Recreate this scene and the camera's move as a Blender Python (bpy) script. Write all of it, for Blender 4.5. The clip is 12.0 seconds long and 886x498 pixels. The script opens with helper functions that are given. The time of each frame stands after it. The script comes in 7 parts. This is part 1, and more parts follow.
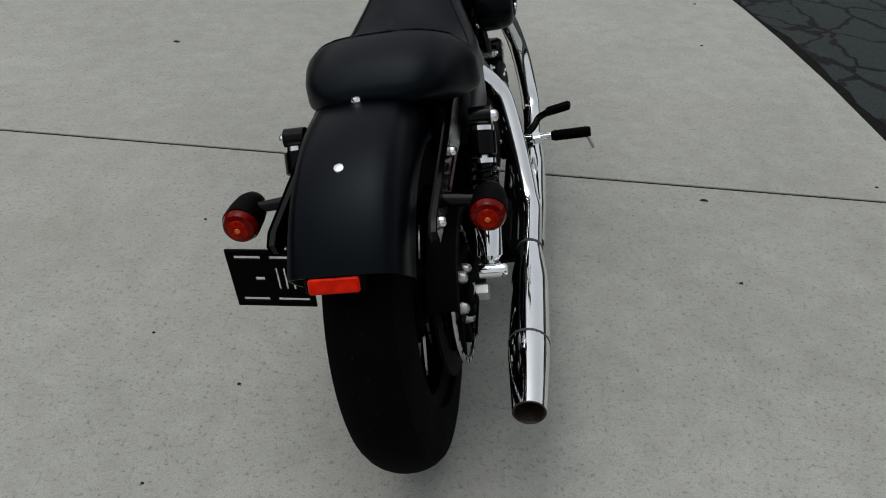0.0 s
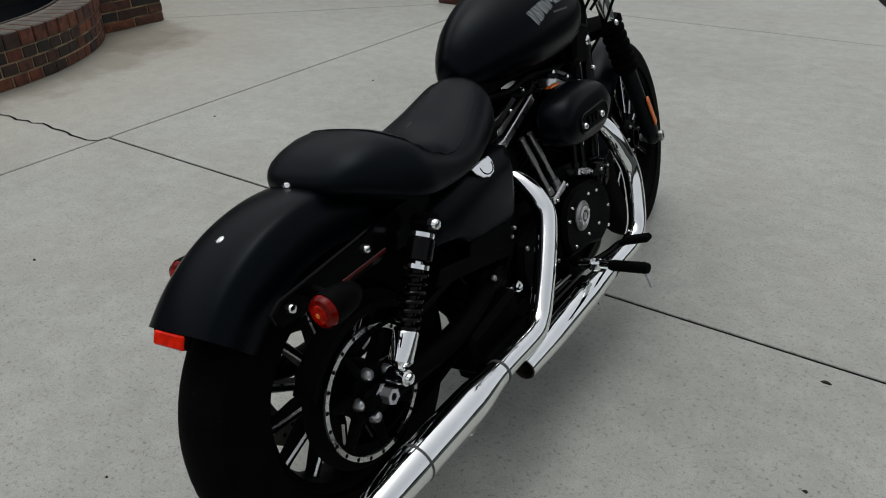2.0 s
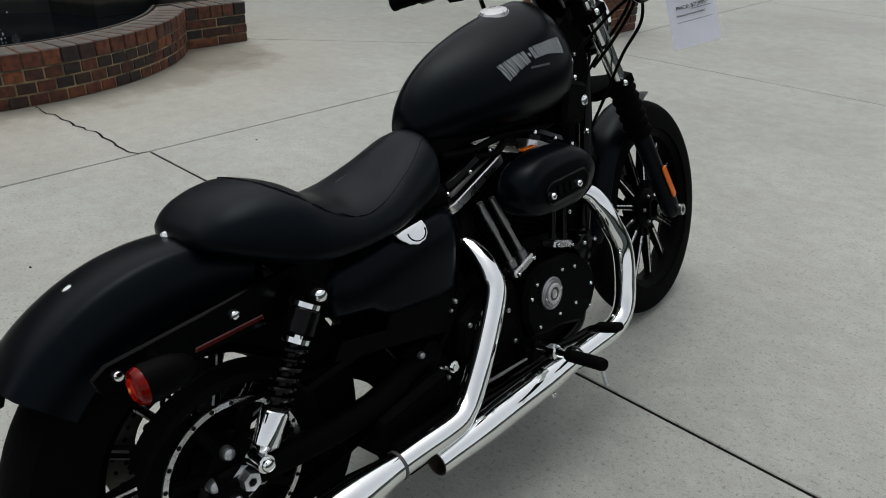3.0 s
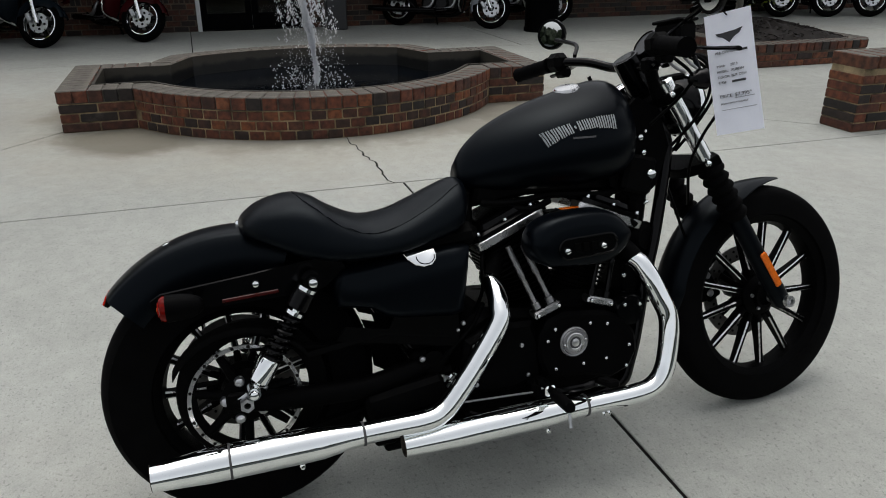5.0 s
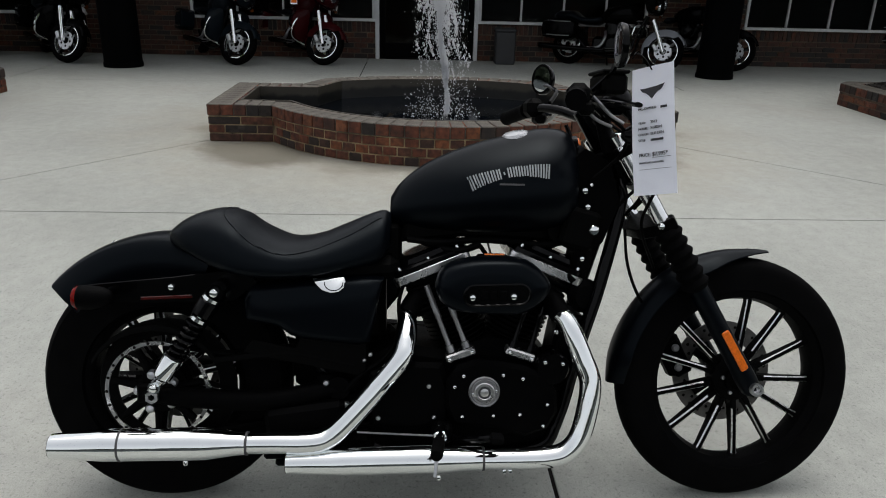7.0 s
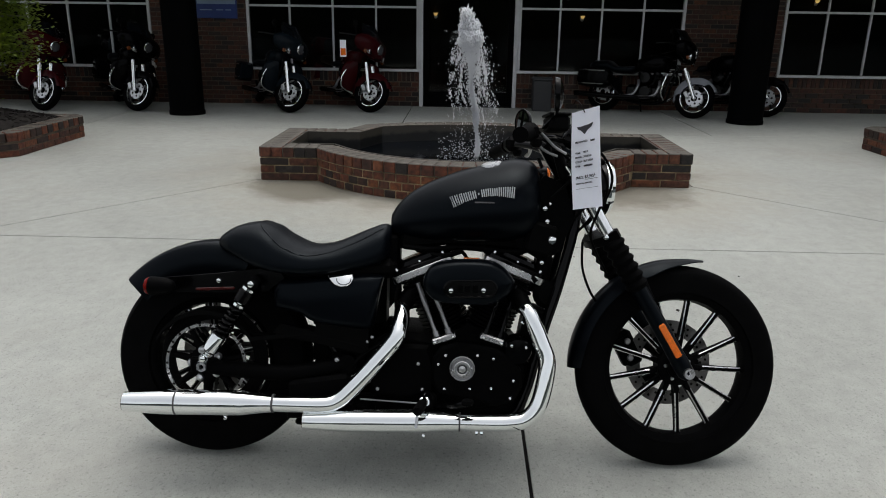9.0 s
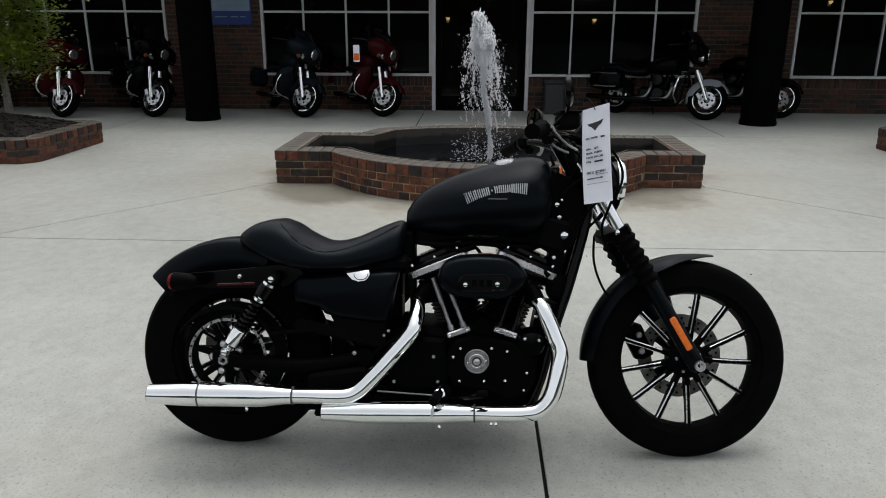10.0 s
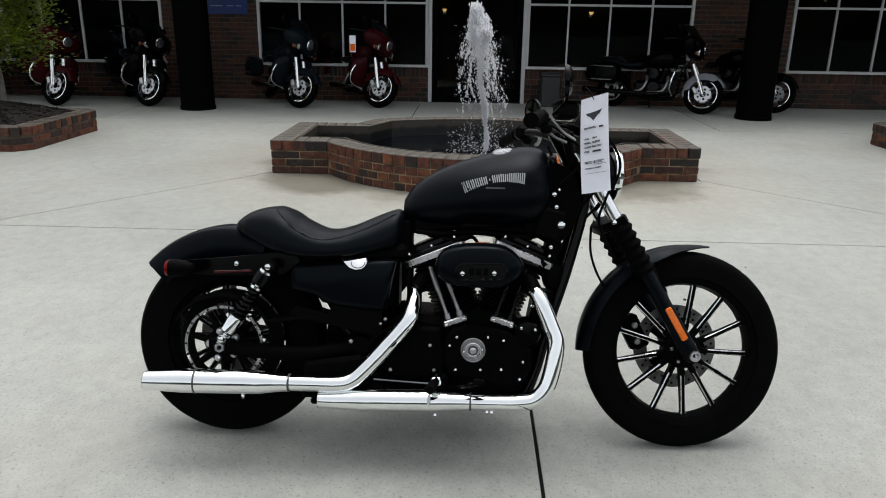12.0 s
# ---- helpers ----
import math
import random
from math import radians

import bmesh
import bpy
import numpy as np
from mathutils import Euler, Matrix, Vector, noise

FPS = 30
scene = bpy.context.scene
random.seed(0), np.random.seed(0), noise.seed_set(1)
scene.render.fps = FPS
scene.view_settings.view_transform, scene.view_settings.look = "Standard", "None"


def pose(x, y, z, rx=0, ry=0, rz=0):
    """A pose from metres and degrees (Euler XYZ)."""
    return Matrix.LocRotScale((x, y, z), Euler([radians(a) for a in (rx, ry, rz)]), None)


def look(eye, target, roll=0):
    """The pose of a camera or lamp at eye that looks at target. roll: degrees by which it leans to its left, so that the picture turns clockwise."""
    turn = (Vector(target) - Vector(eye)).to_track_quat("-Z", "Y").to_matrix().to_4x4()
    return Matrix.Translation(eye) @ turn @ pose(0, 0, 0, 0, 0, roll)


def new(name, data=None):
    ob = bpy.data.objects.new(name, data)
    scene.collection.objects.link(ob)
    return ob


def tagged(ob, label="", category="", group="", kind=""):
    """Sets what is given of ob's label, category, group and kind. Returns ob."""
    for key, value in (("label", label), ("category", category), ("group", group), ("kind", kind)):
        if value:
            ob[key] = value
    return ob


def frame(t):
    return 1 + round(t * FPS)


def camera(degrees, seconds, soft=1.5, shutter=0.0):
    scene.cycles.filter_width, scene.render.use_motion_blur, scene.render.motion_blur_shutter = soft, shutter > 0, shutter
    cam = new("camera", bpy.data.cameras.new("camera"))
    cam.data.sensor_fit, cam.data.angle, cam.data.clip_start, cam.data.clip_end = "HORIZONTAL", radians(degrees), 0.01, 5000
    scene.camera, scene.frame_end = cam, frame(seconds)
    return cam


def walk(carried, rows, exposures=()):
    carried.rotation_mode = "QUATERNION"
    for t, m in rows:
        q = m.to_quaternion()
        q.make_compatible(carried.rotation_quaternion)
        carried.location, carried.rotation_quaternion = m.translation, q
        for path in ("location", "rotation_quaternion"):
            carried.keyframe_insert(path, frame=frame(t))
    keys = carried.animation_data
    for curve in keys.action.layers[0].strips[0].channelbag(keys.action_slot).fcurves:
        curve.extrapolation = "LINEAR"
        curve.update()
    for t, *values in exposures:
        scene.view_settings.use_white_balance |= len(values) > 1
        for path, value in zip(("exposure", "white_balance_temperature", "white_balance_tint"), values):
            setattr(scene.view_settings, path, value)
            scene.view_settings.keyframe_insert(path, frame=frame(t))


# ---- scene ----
cam = camera(62.3, 12.0, soft=1.0)
PATH = [
    (0, (0.069, -1.045, 1.212), (-0.057, 0.555, 0.019), 2.4),
    (0.5, (0.206, -1.071, 1.214), (-0.022, 0.532, 0.039), 1.8),
    (1, (0.344, -0.975, 1.198), (-0.04, 0.617, 0.051), 2.4),
    (1.5, (0.488, -0.854, 1.195), (-0.176, 0.692, 0.114), -1.2),
    (2, (0.722, -0.795, 1.234), (-0.25, 0.646, 0.243), -0.7),
    (2.5, (0.832, -0.656, 1.229), (-0.279, 0.725, 0.302), 0.2),
    (3, (0.883, -0.443, 1.229), (-0.32, 0.865, 0.312), 1.7),
    (3.2, (0.906, -0.381, 1.226), (-0.387, 0.846, 0.319), 1.5),
    (4.8, (1.438, -0.029, 1.3), (-0.287, 0.546, 0.467), 0.5),
    (5, (1.513, -0.012, 1.318), (-0.232, 0.562, 0.528), 0.0),
    (5.5, (1.684, 0.113, 1.333), (-0.1, 0.517, 0.522), -0.4),
    (6, (1.745, 0.28, 1.348), (-0.078, 0.531, 0.562), -0.5),
    (6.5, (1.655, 0.438, 1.343), (-0.179, 0.675, 0.581), -0.5),
    (7, (1.638, 0.626, 1.338), (-0.229, 0.716, 0.624), 1.5),
    (7.2, (1.645, 0.705, 1.334), (-0.215, 0.702, 0.598), 2.5),
    (8.8, (2.057, 0.78, 1.386), (0.156, 0.741, 0.763), 0.1),
    (9, (2.119, 0.8, 1.39), (0.212, 0.752, 0.791), 0.8),
    (9.5, (2.144, 0.842, 1.374), (0.238, 0.707, 0.783), 1.8),
    (10, (2.182, 0.798, 1.379), (0.272, 0.714, 0.792), 0.2),
    (10.5, (2.191, 0.785, 1.381), (0.287, 0.687, 0.777), 0.2),
    (11, (2.19, 0.781, 1.377), (0.286, 0.693, 0.77), 0.8),
    (11.5, (2.188, 0.789, 1.371), (0.289, 0.713, 0.748), 0.8),
    (12, (2.188, 0.789, 1.368), (0.283, 0.721, 0.762), 0.8),
]
EXPOSURES = [(0, -0.09), (0.5, -0.17), (1.0, -0.48), (1.5, -0.03), (2.5, 0.04), (3.0, 0.21), (5, 0.36), (6.0, 0.31), (7.0, 0.37), (9.0, 0.40), (9.5, 0.45), (10.0, 0.50), (10.5, 0.68), (12, 0.70)]
walk(cam, [(t, look(eye, target, roll)) for t, eye, target, roll in PATH], EXPOSURES)

# ---- sky, sun ----
world = bpy.data.worlds.new("overcast_sky")
scene.world = world
world.use_nodes = True
wn, wl = world.node_tree.nodes, world.node_tree.links
wn.clear()
sky = wn.new("ShaderNodeTexSky")
sky.sky_type = "NISHITA"
sky.sun_disc = False
sky.sun_elevation, sky.sun_rotation = radians(76), radians(-70)
sky.air_density, sky.dust_density, sky.ozone_density = 1.0, 4.0, 1.0
hsv = wn.new("ShaderNodeHueSaturation")
hsv.inputs["Saturation"].default_value = 0.22
bgd = wn.new("ShaderNodeBackground")
bgd.inputs["Strength"].default_value = 0.15
wout = wn.new("ShaderNodeOutputWorld")
wl.new(sky.outputs[0], hsv.inputs["Color"])
wl.new(hsv.outputs[0], bgd.inputs[0])
wl.new(bgd.outputs[0], wout.inputs[0])

sun = new("sun", bpy.data.lights.new("sun", "SUN"))
sun.data.energy, sun.data.angle, sun.data.color = 0.25, radians(50), (1.0, 0.985, 0.96)
sun.matrix_world = look((-2.0, -0.6, 9), (0, 0.5, 0))

# ---- materials ----
def mat(name, color, rough=0.5, metal=0.0, spec=0.5, vary=0.0, scale=30.0, bump=0.0, bump_scale=200.0, coat=0.0,
        rough_vary=0.0, fine=0.0, fine_scale=400.0, per_object=0.0):
    """A surface with broad and fine variation in colour and gloss and a fine relief, in metres of the object's own space."""
    m = bpy.data.materials.new(name)
    m.use_nodes = True
    n, l = m.node_tree.nodes, m.node_tree.links
    b = n["Principled BSDF"]
    b.inputs["Roughness"].default_value, b.inputs["Metallic"].default_value = rough, metal
    b.inputs["Specular IOR Level"].default_value, b.inputs["Coat Weight"].default_value = spec, coat
    b.inputs["Coat Roughness"].default_value = 0.05
    b.inputs["Base Color"].default_value = (*color, 1)
    tc = n.new("ShaderNodeTexCoord")
    src = None
    if vary or fine:
        last = None
        for amount, size in ((vary, scale), (fine, fine_scale)):
            if not amount:
                continue
            t = n.new("ShaderNodeTexNoise")
            t.inputs["Scale"].default_value, t.inputs["Detail"].default_value = size, 5
            l.new(tc.outputs["Object"], t.inputs["Vector"])
            r = n.new("ShaderNodeMapRange")
            r.inputs["From Min"].default_value, r.inputs["From Max"].default_value = 0.3, 0.7
            r.inputs["To Min"].default_value, r.inputs["To Max"].default_value = 1 - amount, 1 + amount
            l.new(t.outputs["Fac"], r.inputs["Value"])
            if last is None:
                last = r.outputs[0]
            else:
                mu = n.new("ShaderNodeMath")
                mu.operation = "MULTIPLY"
                l.new(last, mu.inputs[0])
                l.new(r.outputs[0], mu.inputs[1])
                last = mu.outputs[0]
        mix = n.new("ShaderNodeMix")
        mix.data_type, mix.blend_type = "RGBA", "MULTIPLY"
        mix.inputs["Factor"].default_value = 1
        mix.inputs["A"].default_value = (*color, 1)
        l.new(last, mix.inputs["B"])
        src = mix.outputs["Result"]
        l.new(src, b.inputs["Base Color"])
    if rough_vary:
        t = n.new("ShaderNodeTexNoise")
        t.inputs["Scale"].default_value, t.inputs["Detail"].default_value = scale * 0.7, 4
        l.new(tc.outputs["Object"], t.inputs["Vector"])
        r = n.new("ShaderNodeMapRange")
        r.inputs["To Min"].default_value, r.inputs["To Max"].default_value = max(0.02, rough - rough_vary), rough + rough_vary
        l.new(t.outputs["Fac"], r.inputs["Value"])
        l.new(r.outputs[0], b.inputs["Roughness"])
    if bump:
        t = n.new("ShaderNodeTexNoise")
        t.inputs["Scale"].default_value, t.inputs["Detail"].default_value = bump_scale, 4
        l.new(tc.outputs["Object"], t.inputs["Vector"])
        bp = n.new("ShaderNodeBump")
        bp.inputs["Strength"].default_value, bp.inputs["Distance"].default_value = bump, 0.002
        l.new(t.outputs["Fac"], bp.inputs["Height"])
        l.new(bp.outputs[0], b.inputs["Normal"])
    return m


def ramp(n, stops):
    r = n.new("ShaderNodeValToRGB")
    e = r.color_ramp.elements
    while len(e) < len(stops):
        e.new(0.5)
    for k, (p, c) in zip(e, stops):
        k.position, k.color = p, (*c, 1)
    return r


def concrete_mat(name="concrete", tone=1.0):
    m = bpy.data.materials.new(name)
    m.use_nodes = True
    n, l = m.node_tree.nodes, m.node_tree.links
    b = n["Principled BSDF"]
    geo = n.new("ShaderNodeNewGeometry")

    def noise_at(scale, detail=6, rough=0.6):
        t = n.new("ShaderNodeTexNoise")
        t.inputs["Scale"].default_value, t.inputs["Detail"].default_value, t.inputs["Roughness"].default_value = scale, detail, rough
        l.new(geo.outputs["Position"], t.inputs["Vector"])
        return t
    broad, mid, spots, grain, pits = noise_at(0.3, 4, 0.5), noise_at(2.2, 5, 0.55), noise_at(11, 8, 0.76), noise_at(230, 4, 0.75), noise_at(85, 5, 0.65)
    base = ramp(n, [(0.28, (0.352 * tone, 0.36 * tone, 0.328 * tone)), (0.5, (0.434 * tone, 0.445 * tone, 0.405 * tone)), (0.75, (0.507 * tone, 0.52 * tone, 0.473 * tone))])
    l.new(broad.outputs["Fac"], base.inputs[0])
    col = base.outputs[0]
    for tex, lo, hi, f0, f1 in ((mid, 0.94, 1.04, 0.3, 0.7), (spots, 0.88, 1.09, 0.34, 0.66), (grain, 0.8, 1.15, 0.32, 0.68), (pits, 0.6, 1.03, 0.32, 0.45)):
        r = n.new("ShaderNodeMapRange")
        r.inputs["From Min"].default_value, r.inputs["From Max"].default_value = f0, f1
        r.inputs["To Min"].default_value, r.inputs["To Max"].default_value = lo, hi
        l.new(tex.outputs["Fac"], r.inputs["Value"])
        mix = n.new("ShaderNodeMix")
        mix.data_type, mix.blend_type = "RGBA", "MULTIPLY"
        mix.inputs["Factor"].default_value = 1
        l.new(col, mix.inputs["A"])
        l.new(r.outputs[0], mix.inputs["B"])
        col = mix.outputs["Result"]
    # tan stains here and there, a splash-damp patch in the nook of the fountain and warm scale spreading round it
    wander = noise_at(2.4, 7, 0.65)

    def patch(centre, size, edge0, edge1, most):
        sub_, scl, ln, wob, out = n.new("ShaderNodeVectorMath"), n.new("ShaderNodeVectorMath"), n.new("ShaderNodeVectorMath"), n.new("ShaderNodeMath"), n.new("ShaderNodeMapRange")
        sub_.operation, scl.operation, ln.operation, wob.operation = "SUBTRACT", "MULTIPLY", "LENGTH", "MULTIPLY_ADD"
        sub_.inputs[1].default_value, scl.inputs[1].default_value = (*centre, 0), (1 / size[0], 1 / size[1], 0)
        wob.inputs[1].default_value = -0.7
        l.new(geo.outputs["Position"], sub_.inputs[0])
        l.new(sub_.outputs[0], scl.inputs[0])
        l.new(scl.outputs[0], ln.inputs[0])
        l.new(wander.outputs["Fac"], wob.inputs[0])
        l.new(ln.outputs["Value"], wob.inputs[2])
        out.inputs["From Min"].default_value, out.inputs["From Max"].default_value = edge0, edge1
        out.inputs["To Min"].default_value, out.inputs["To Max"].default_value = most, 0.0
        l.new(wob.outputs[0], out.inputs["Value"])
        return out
    tan_ = n.new("ShaderNodeMapRange")
    tan_.inputs["From Min"].default_value, tan_.inputs["From Max"].default_value = 0.52, 0.72
    tan_.inputs["To Min"].default_value, tan_.inputs["To Max"].default_value = 0.0, 0.3
    l.new(noise_at(0.7, 6, 0.6).outputs["Fac"], tan_.inputs["Value"])
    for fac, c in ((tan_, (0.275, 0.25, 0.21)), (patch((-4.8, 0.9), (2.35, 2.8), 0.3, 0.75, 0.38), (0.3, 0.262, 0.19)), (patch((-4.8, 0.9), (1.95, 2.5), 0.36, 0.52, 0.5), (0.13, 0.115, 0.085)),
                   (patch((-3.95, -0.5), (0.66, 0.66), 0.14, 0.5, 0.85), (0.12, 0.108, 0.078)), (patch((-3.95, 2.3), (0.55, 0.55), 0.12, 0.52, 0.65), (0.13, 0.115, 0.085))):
        mix = n.new("ShaderNodeMix")
        mix.data_type = "RGBA"
        mix.inputs["B"].default_value = (*c, 1)
        l.new(fac.outputs[0], mix.inputs["Factor"])
        l.new(col, mix.inputs["A"])
        col = mix.outputs["Result"]
    l.new(col, b.inputs["Base Color"])
    b.inputs["Roughness"].default_value = 0.78
    add = n.new("ShaderNodeMath")
    add.operation = "ADD"
    l.new(grain.outputs["Fac"], add.inputs[0])
    l.new(pits.outputs["Fac"], add.inputs[1])
    bp = n.new("ShaderNodeBump")
    bp.inputs["Strength"].default_value, bp.inputs["Distance"].default_value = 0.2, 0.003
    l.new(add.outputs[0], bp.inputs["Height"])
    l.new(bp.outputs[0], b.inputs["Normal"])
    return m


def asphalt_mat():
    m = bpy.data.materials.new("asphalt")
    m.use_nodes = True
    n, l = m.node_tree.nodes, m.node_tree.links
    b = n["Principled BSDF"]
    geo = n.new("ShaderNodeNewGeometry")
    warp = n.new("ShaderNodeTexNoise")
    warp.inputs["Scale"].default_value, warp.inputs["Detail"].default_value = 5.0, 8
    l.new(geo.outputs["Position"], warp.inputs["Vector"])
    mixv = n.new("ShaderNodeMix")
    mixv.data_type = "VECTOR"
    mixv.inputs["Factor"].default_value = 0.22
    l.new(geo.outputs["Position"], mixv.inputs["A"])
    l.new(warp.outputs["Color"], mixv.inputs["B"])
    vor = n.new("ShaderNodeTexVoronoi")
    vor.feature = "DISTANCE_TO_EDGE"
    vor.inputs["Scale"].default_value = 4.2
    l.new(mixv.outputs["Result"], vor.inputs["Vector"])
    seam = n.new("ShaderNodeMapRange")
    seam.inputs["From Min"].default_value, seam.inputs["From Max"].default_value = 0.026, 0.052
    fade = n.new("ShaderNodeTexNoise")
    fade.inputs["Scale"].default_value, fade.inputs["Detail"].default_value = 0.9, 4
    l.new(geo.outputs["Position"], fade.inputs["Vector"])
    lost = n.new("ShaderNodeMapRange")
    lost.inputs["From Min"].default_value, lost.inputs["From Max"].default_value = 0.42, 0.6
    lost.inputs["To Min"].default_value, lost.inputs["To Max"].default_value = -0.03, 0.008
    l.new(fade.outputs["Fac"], lost.inputs["Value"])
    both = n.new("ShaderNodeMath")
    both.operation = "ADD"
    l.new(vor.outputs["Distance"], both.inputs[0])
    l.new(lost.outputs[0], both.inputs[1])
    l.new(both.outputs[0], seam.inputs["Value"])
    grain = n.new("ShaderNodeTexNoise")
    grain.inputs["Scale"].default_value, grain.inputs["Detail"].default_value = 120, 5
    l.new(geo.outputs["Position"], grain.inputs["Vector"])
    worn = ramp(n, [(0.3, (0.011, 0.017, 0.017)), (0.7, (0.03, 0.039, 0.039))])
    l.new(grain.outputs["Fac"], worn.inputs[0])
    mix = n.new("ShaderNodeMix")
    mix.data_type = "RGBA"
    mix.inputs["A"].default_value = (0.003, 0.003, 0.0035, 1)
    l.new(seam.outputs[0], mix.inputs["Factor"])
    l.new(worn.outputs[0], mix.inputs["B"])
    l.new(mix.outputs["Result"], b.inputs["Base Color"])
    b.inputs["Roughness"].default_value, b.inputs["Specular IOR Level"].default_value = 0.85, 0.2
    bp = n.new("ShaderNodeBump")
    bp.inputs["Strength"].default_value, bp.inputs["Distance"].default_value = 0.6, 0.004
    l.new(grain.outputs["Fac"], bp.inputs["Height"])
    l.new(bp.outputs[0], b.inputs["Normal"])
    return m


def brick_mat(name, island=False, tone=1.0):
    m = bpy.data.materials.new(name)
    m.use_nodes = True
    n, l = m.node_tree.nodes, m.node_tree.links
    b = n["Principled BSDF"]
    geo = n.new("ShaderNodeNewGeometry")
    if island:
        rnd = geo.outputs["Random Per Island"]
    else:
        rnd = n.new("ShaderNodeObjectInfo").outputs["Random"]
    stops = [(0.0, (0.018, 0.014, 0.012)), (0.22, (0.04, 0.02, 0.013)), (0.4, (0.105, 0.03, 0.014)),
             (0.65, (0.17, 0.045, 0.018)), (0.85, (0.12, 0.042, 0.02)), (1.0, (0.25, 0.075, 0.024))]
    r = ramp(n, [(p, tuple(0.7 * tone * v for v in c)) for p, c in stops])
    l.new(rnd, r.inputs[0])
    t = n.new("ShaderNodeTexNoise")
    t.inputs["Scale"].default_value, t.inputs["Detail"].default_value = 22, 6
    l.new(geo.outputs["Position"], t.inputs["Vector"])
    mr = n.new("ShaderNodeMapRange")
    mr.inputs["From Min"].default_value, mr.inputs["From Max"].default_value = 0.3, 0.7
    mr.inputs["To Min"].default_value, mr.inputs["To Max"].default_value = 0.35, 1.35
    l.new(t.outputs["Fac"], mr.inputs["Value"])
    mix = n.new("ShaderNodeMix")
    mix.data_type, mix.blend_type = "RGBA", "MULTIPLY"
    mix.inputs["Factor"].default_value = 1
    l.new(r.outputs[0], mix.inputs["A"])
    l.new(mr.outputs[0], mix.inputs["B"])
    # pale lime bloom in patches
    t2 = n.new("ShaderNodeTexNoise")
    t2.inputs["Scale"].default_value, t2.inputs["Detail"].default_value, t2.inputs["Roughness"].default_value = 5.5, 7, 0.7
    l.new(geo.outputs["Position"], t2.inputs["Vector"])
    mr2 = n.new("ShaderNodeMapRange")
    mr2.inputs["From Min"].default_value, mr2.inputs["From Max"].default_value = 0.58, 0.78
    mr2.inputs["To Min"].default_value, mr2.inputs["To Max"].default_value = 0.0, 0.22
    l.new(t2.outputs["Fac"], mr2.inputs["Value"])
    bloom = n.new("ShaderNodeMix")
    bloom.data_type = "RGBA"
    bloom.inputs["B"].default_value = (0.2 * tone, 0.175 * tone, 0.15 * tone, 1)
    l.new(mr2.outputs[0], bloom.inputs["Factor"])
    l.new(mix.outputs["Result"], bloom.inputs["A"])
    l.new(bloom.outputs["Result"], b.inputs["Base Color"])
    b.inputs["Roughness"].default_value = 0.75
    g = n.new("ShaderNodeTexNoise")
    g.inputs["Scale"].default_value, g.inputs["Detail"].default_value = 160, 4
    l.new(geo.outputs["Position"], g.inputs["Vector"])
    bp = n.new("ShaderNodeBump")
    bp.inputs["Strength"].default_value, bp.inputs["Distance"].default_value = 0.5, 0.003
    l.new(g.outputs["Fac"], bp.inputs["Height"])
    l.new(bp.outputs[0], b.inputs["Normal"])
    return m


def glass_mat(name, color, rough=0.02, ior=1.45):
    m = bpy.data.materials.new(name)
    m.use_nodes = True
    b = m.node_tree.nodes["Principled BSDF"]
    b.inputs["Base Color"].default_value = (*color, 1)
    b.inputs["Transmission Weight"].default_value = 1
    b.inputs["Roughness"].default_value, b.inputs["IOR"].default_value = rough, ior
    return m


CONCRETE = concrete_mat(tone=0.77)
ASPHALT = asphalt_mat()
BRICK = brick_mat("brick")
# shop-front brick: the lower tone puts porch shade into its colour
BRICK_FAR = brick_mat("porch_shaded_brick", island=True, tone=0.55)
MORTAR = mat("mortar", (0.21, 0.16, 0.09), 0.9, vary=0.85, scale=7, fine=0.2, bump=0.4)
MORTAR_DARK = mat("planter_mortar", (0.07, 0.05, 0.035), 0.9, vary=0.6, scale=7, fine=0.2, bump=0.4)
MORTAR_WALL = mat("wall_mortar", (0.1, 0.08, 0.058), 0.9, vary=0.3, scale=8, fine=0.2, bump=0.4)
JOINT = mat("joint_dirt", (0.007, 0.0065, 0.006), 0.95, spec=0.1, vary=0.4, scale=30)
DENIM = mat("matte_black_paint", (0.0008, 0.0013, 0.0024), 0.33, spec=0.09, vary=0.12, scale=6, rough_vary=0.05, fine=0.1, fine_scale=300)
# blue sky sheen painted into the specular tint, as the sky is grey
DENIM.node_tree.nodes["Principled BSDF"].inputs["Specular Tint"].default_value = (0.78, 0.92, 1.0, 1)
GLOSSBLACK = mat("gloss_black_paint", (0.0012, 0.0012, 0.0014), 0.16, spec=0.13, vary=0.2, scale=14, rough_vary=0.06)
WRINKLE = mat("black_powder_coat", (0.0012, 0.0012, 0.0013), 0.5, spec=0.028, vary=0.2, scale=20, bump=0.25, bump_scale=900, rough_vary=0.08)
PLASTIC = mat("black_plastic", (0.0016, 0.0016, 0.0016), 0.55, spec=0.035, vary=0.2, scale=30, bump=0.1, bump_scale=700)
RUBBER = mat("tyre_rubber", (0.0018, 0.0018, 0.0019), 0.75, spec=0.028, vary=0.3, scale=18, bump=0.2, bump_scale=350, rough_vary=0.1)
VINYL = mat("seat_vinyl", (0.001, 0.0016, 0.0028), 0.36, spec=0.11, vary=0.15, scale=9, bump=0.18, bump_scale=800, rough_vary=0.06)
# the seat's blue sky sheen is painted into its tint too
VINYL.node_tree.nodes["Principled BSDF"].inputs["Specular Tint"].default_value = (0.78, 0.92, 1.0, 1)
CHROME = mat("chrome", (0.915, 0.94, 0.935), 0.05, 1.0, vary=0.03, scale=12, rough_vary=0.03)
FORKCHROME = mat("hard_chrome", (0.85, 0.86, 0.87), 0.16, 1.0, vary=0.04, scale=30, rough_vary=0.04)
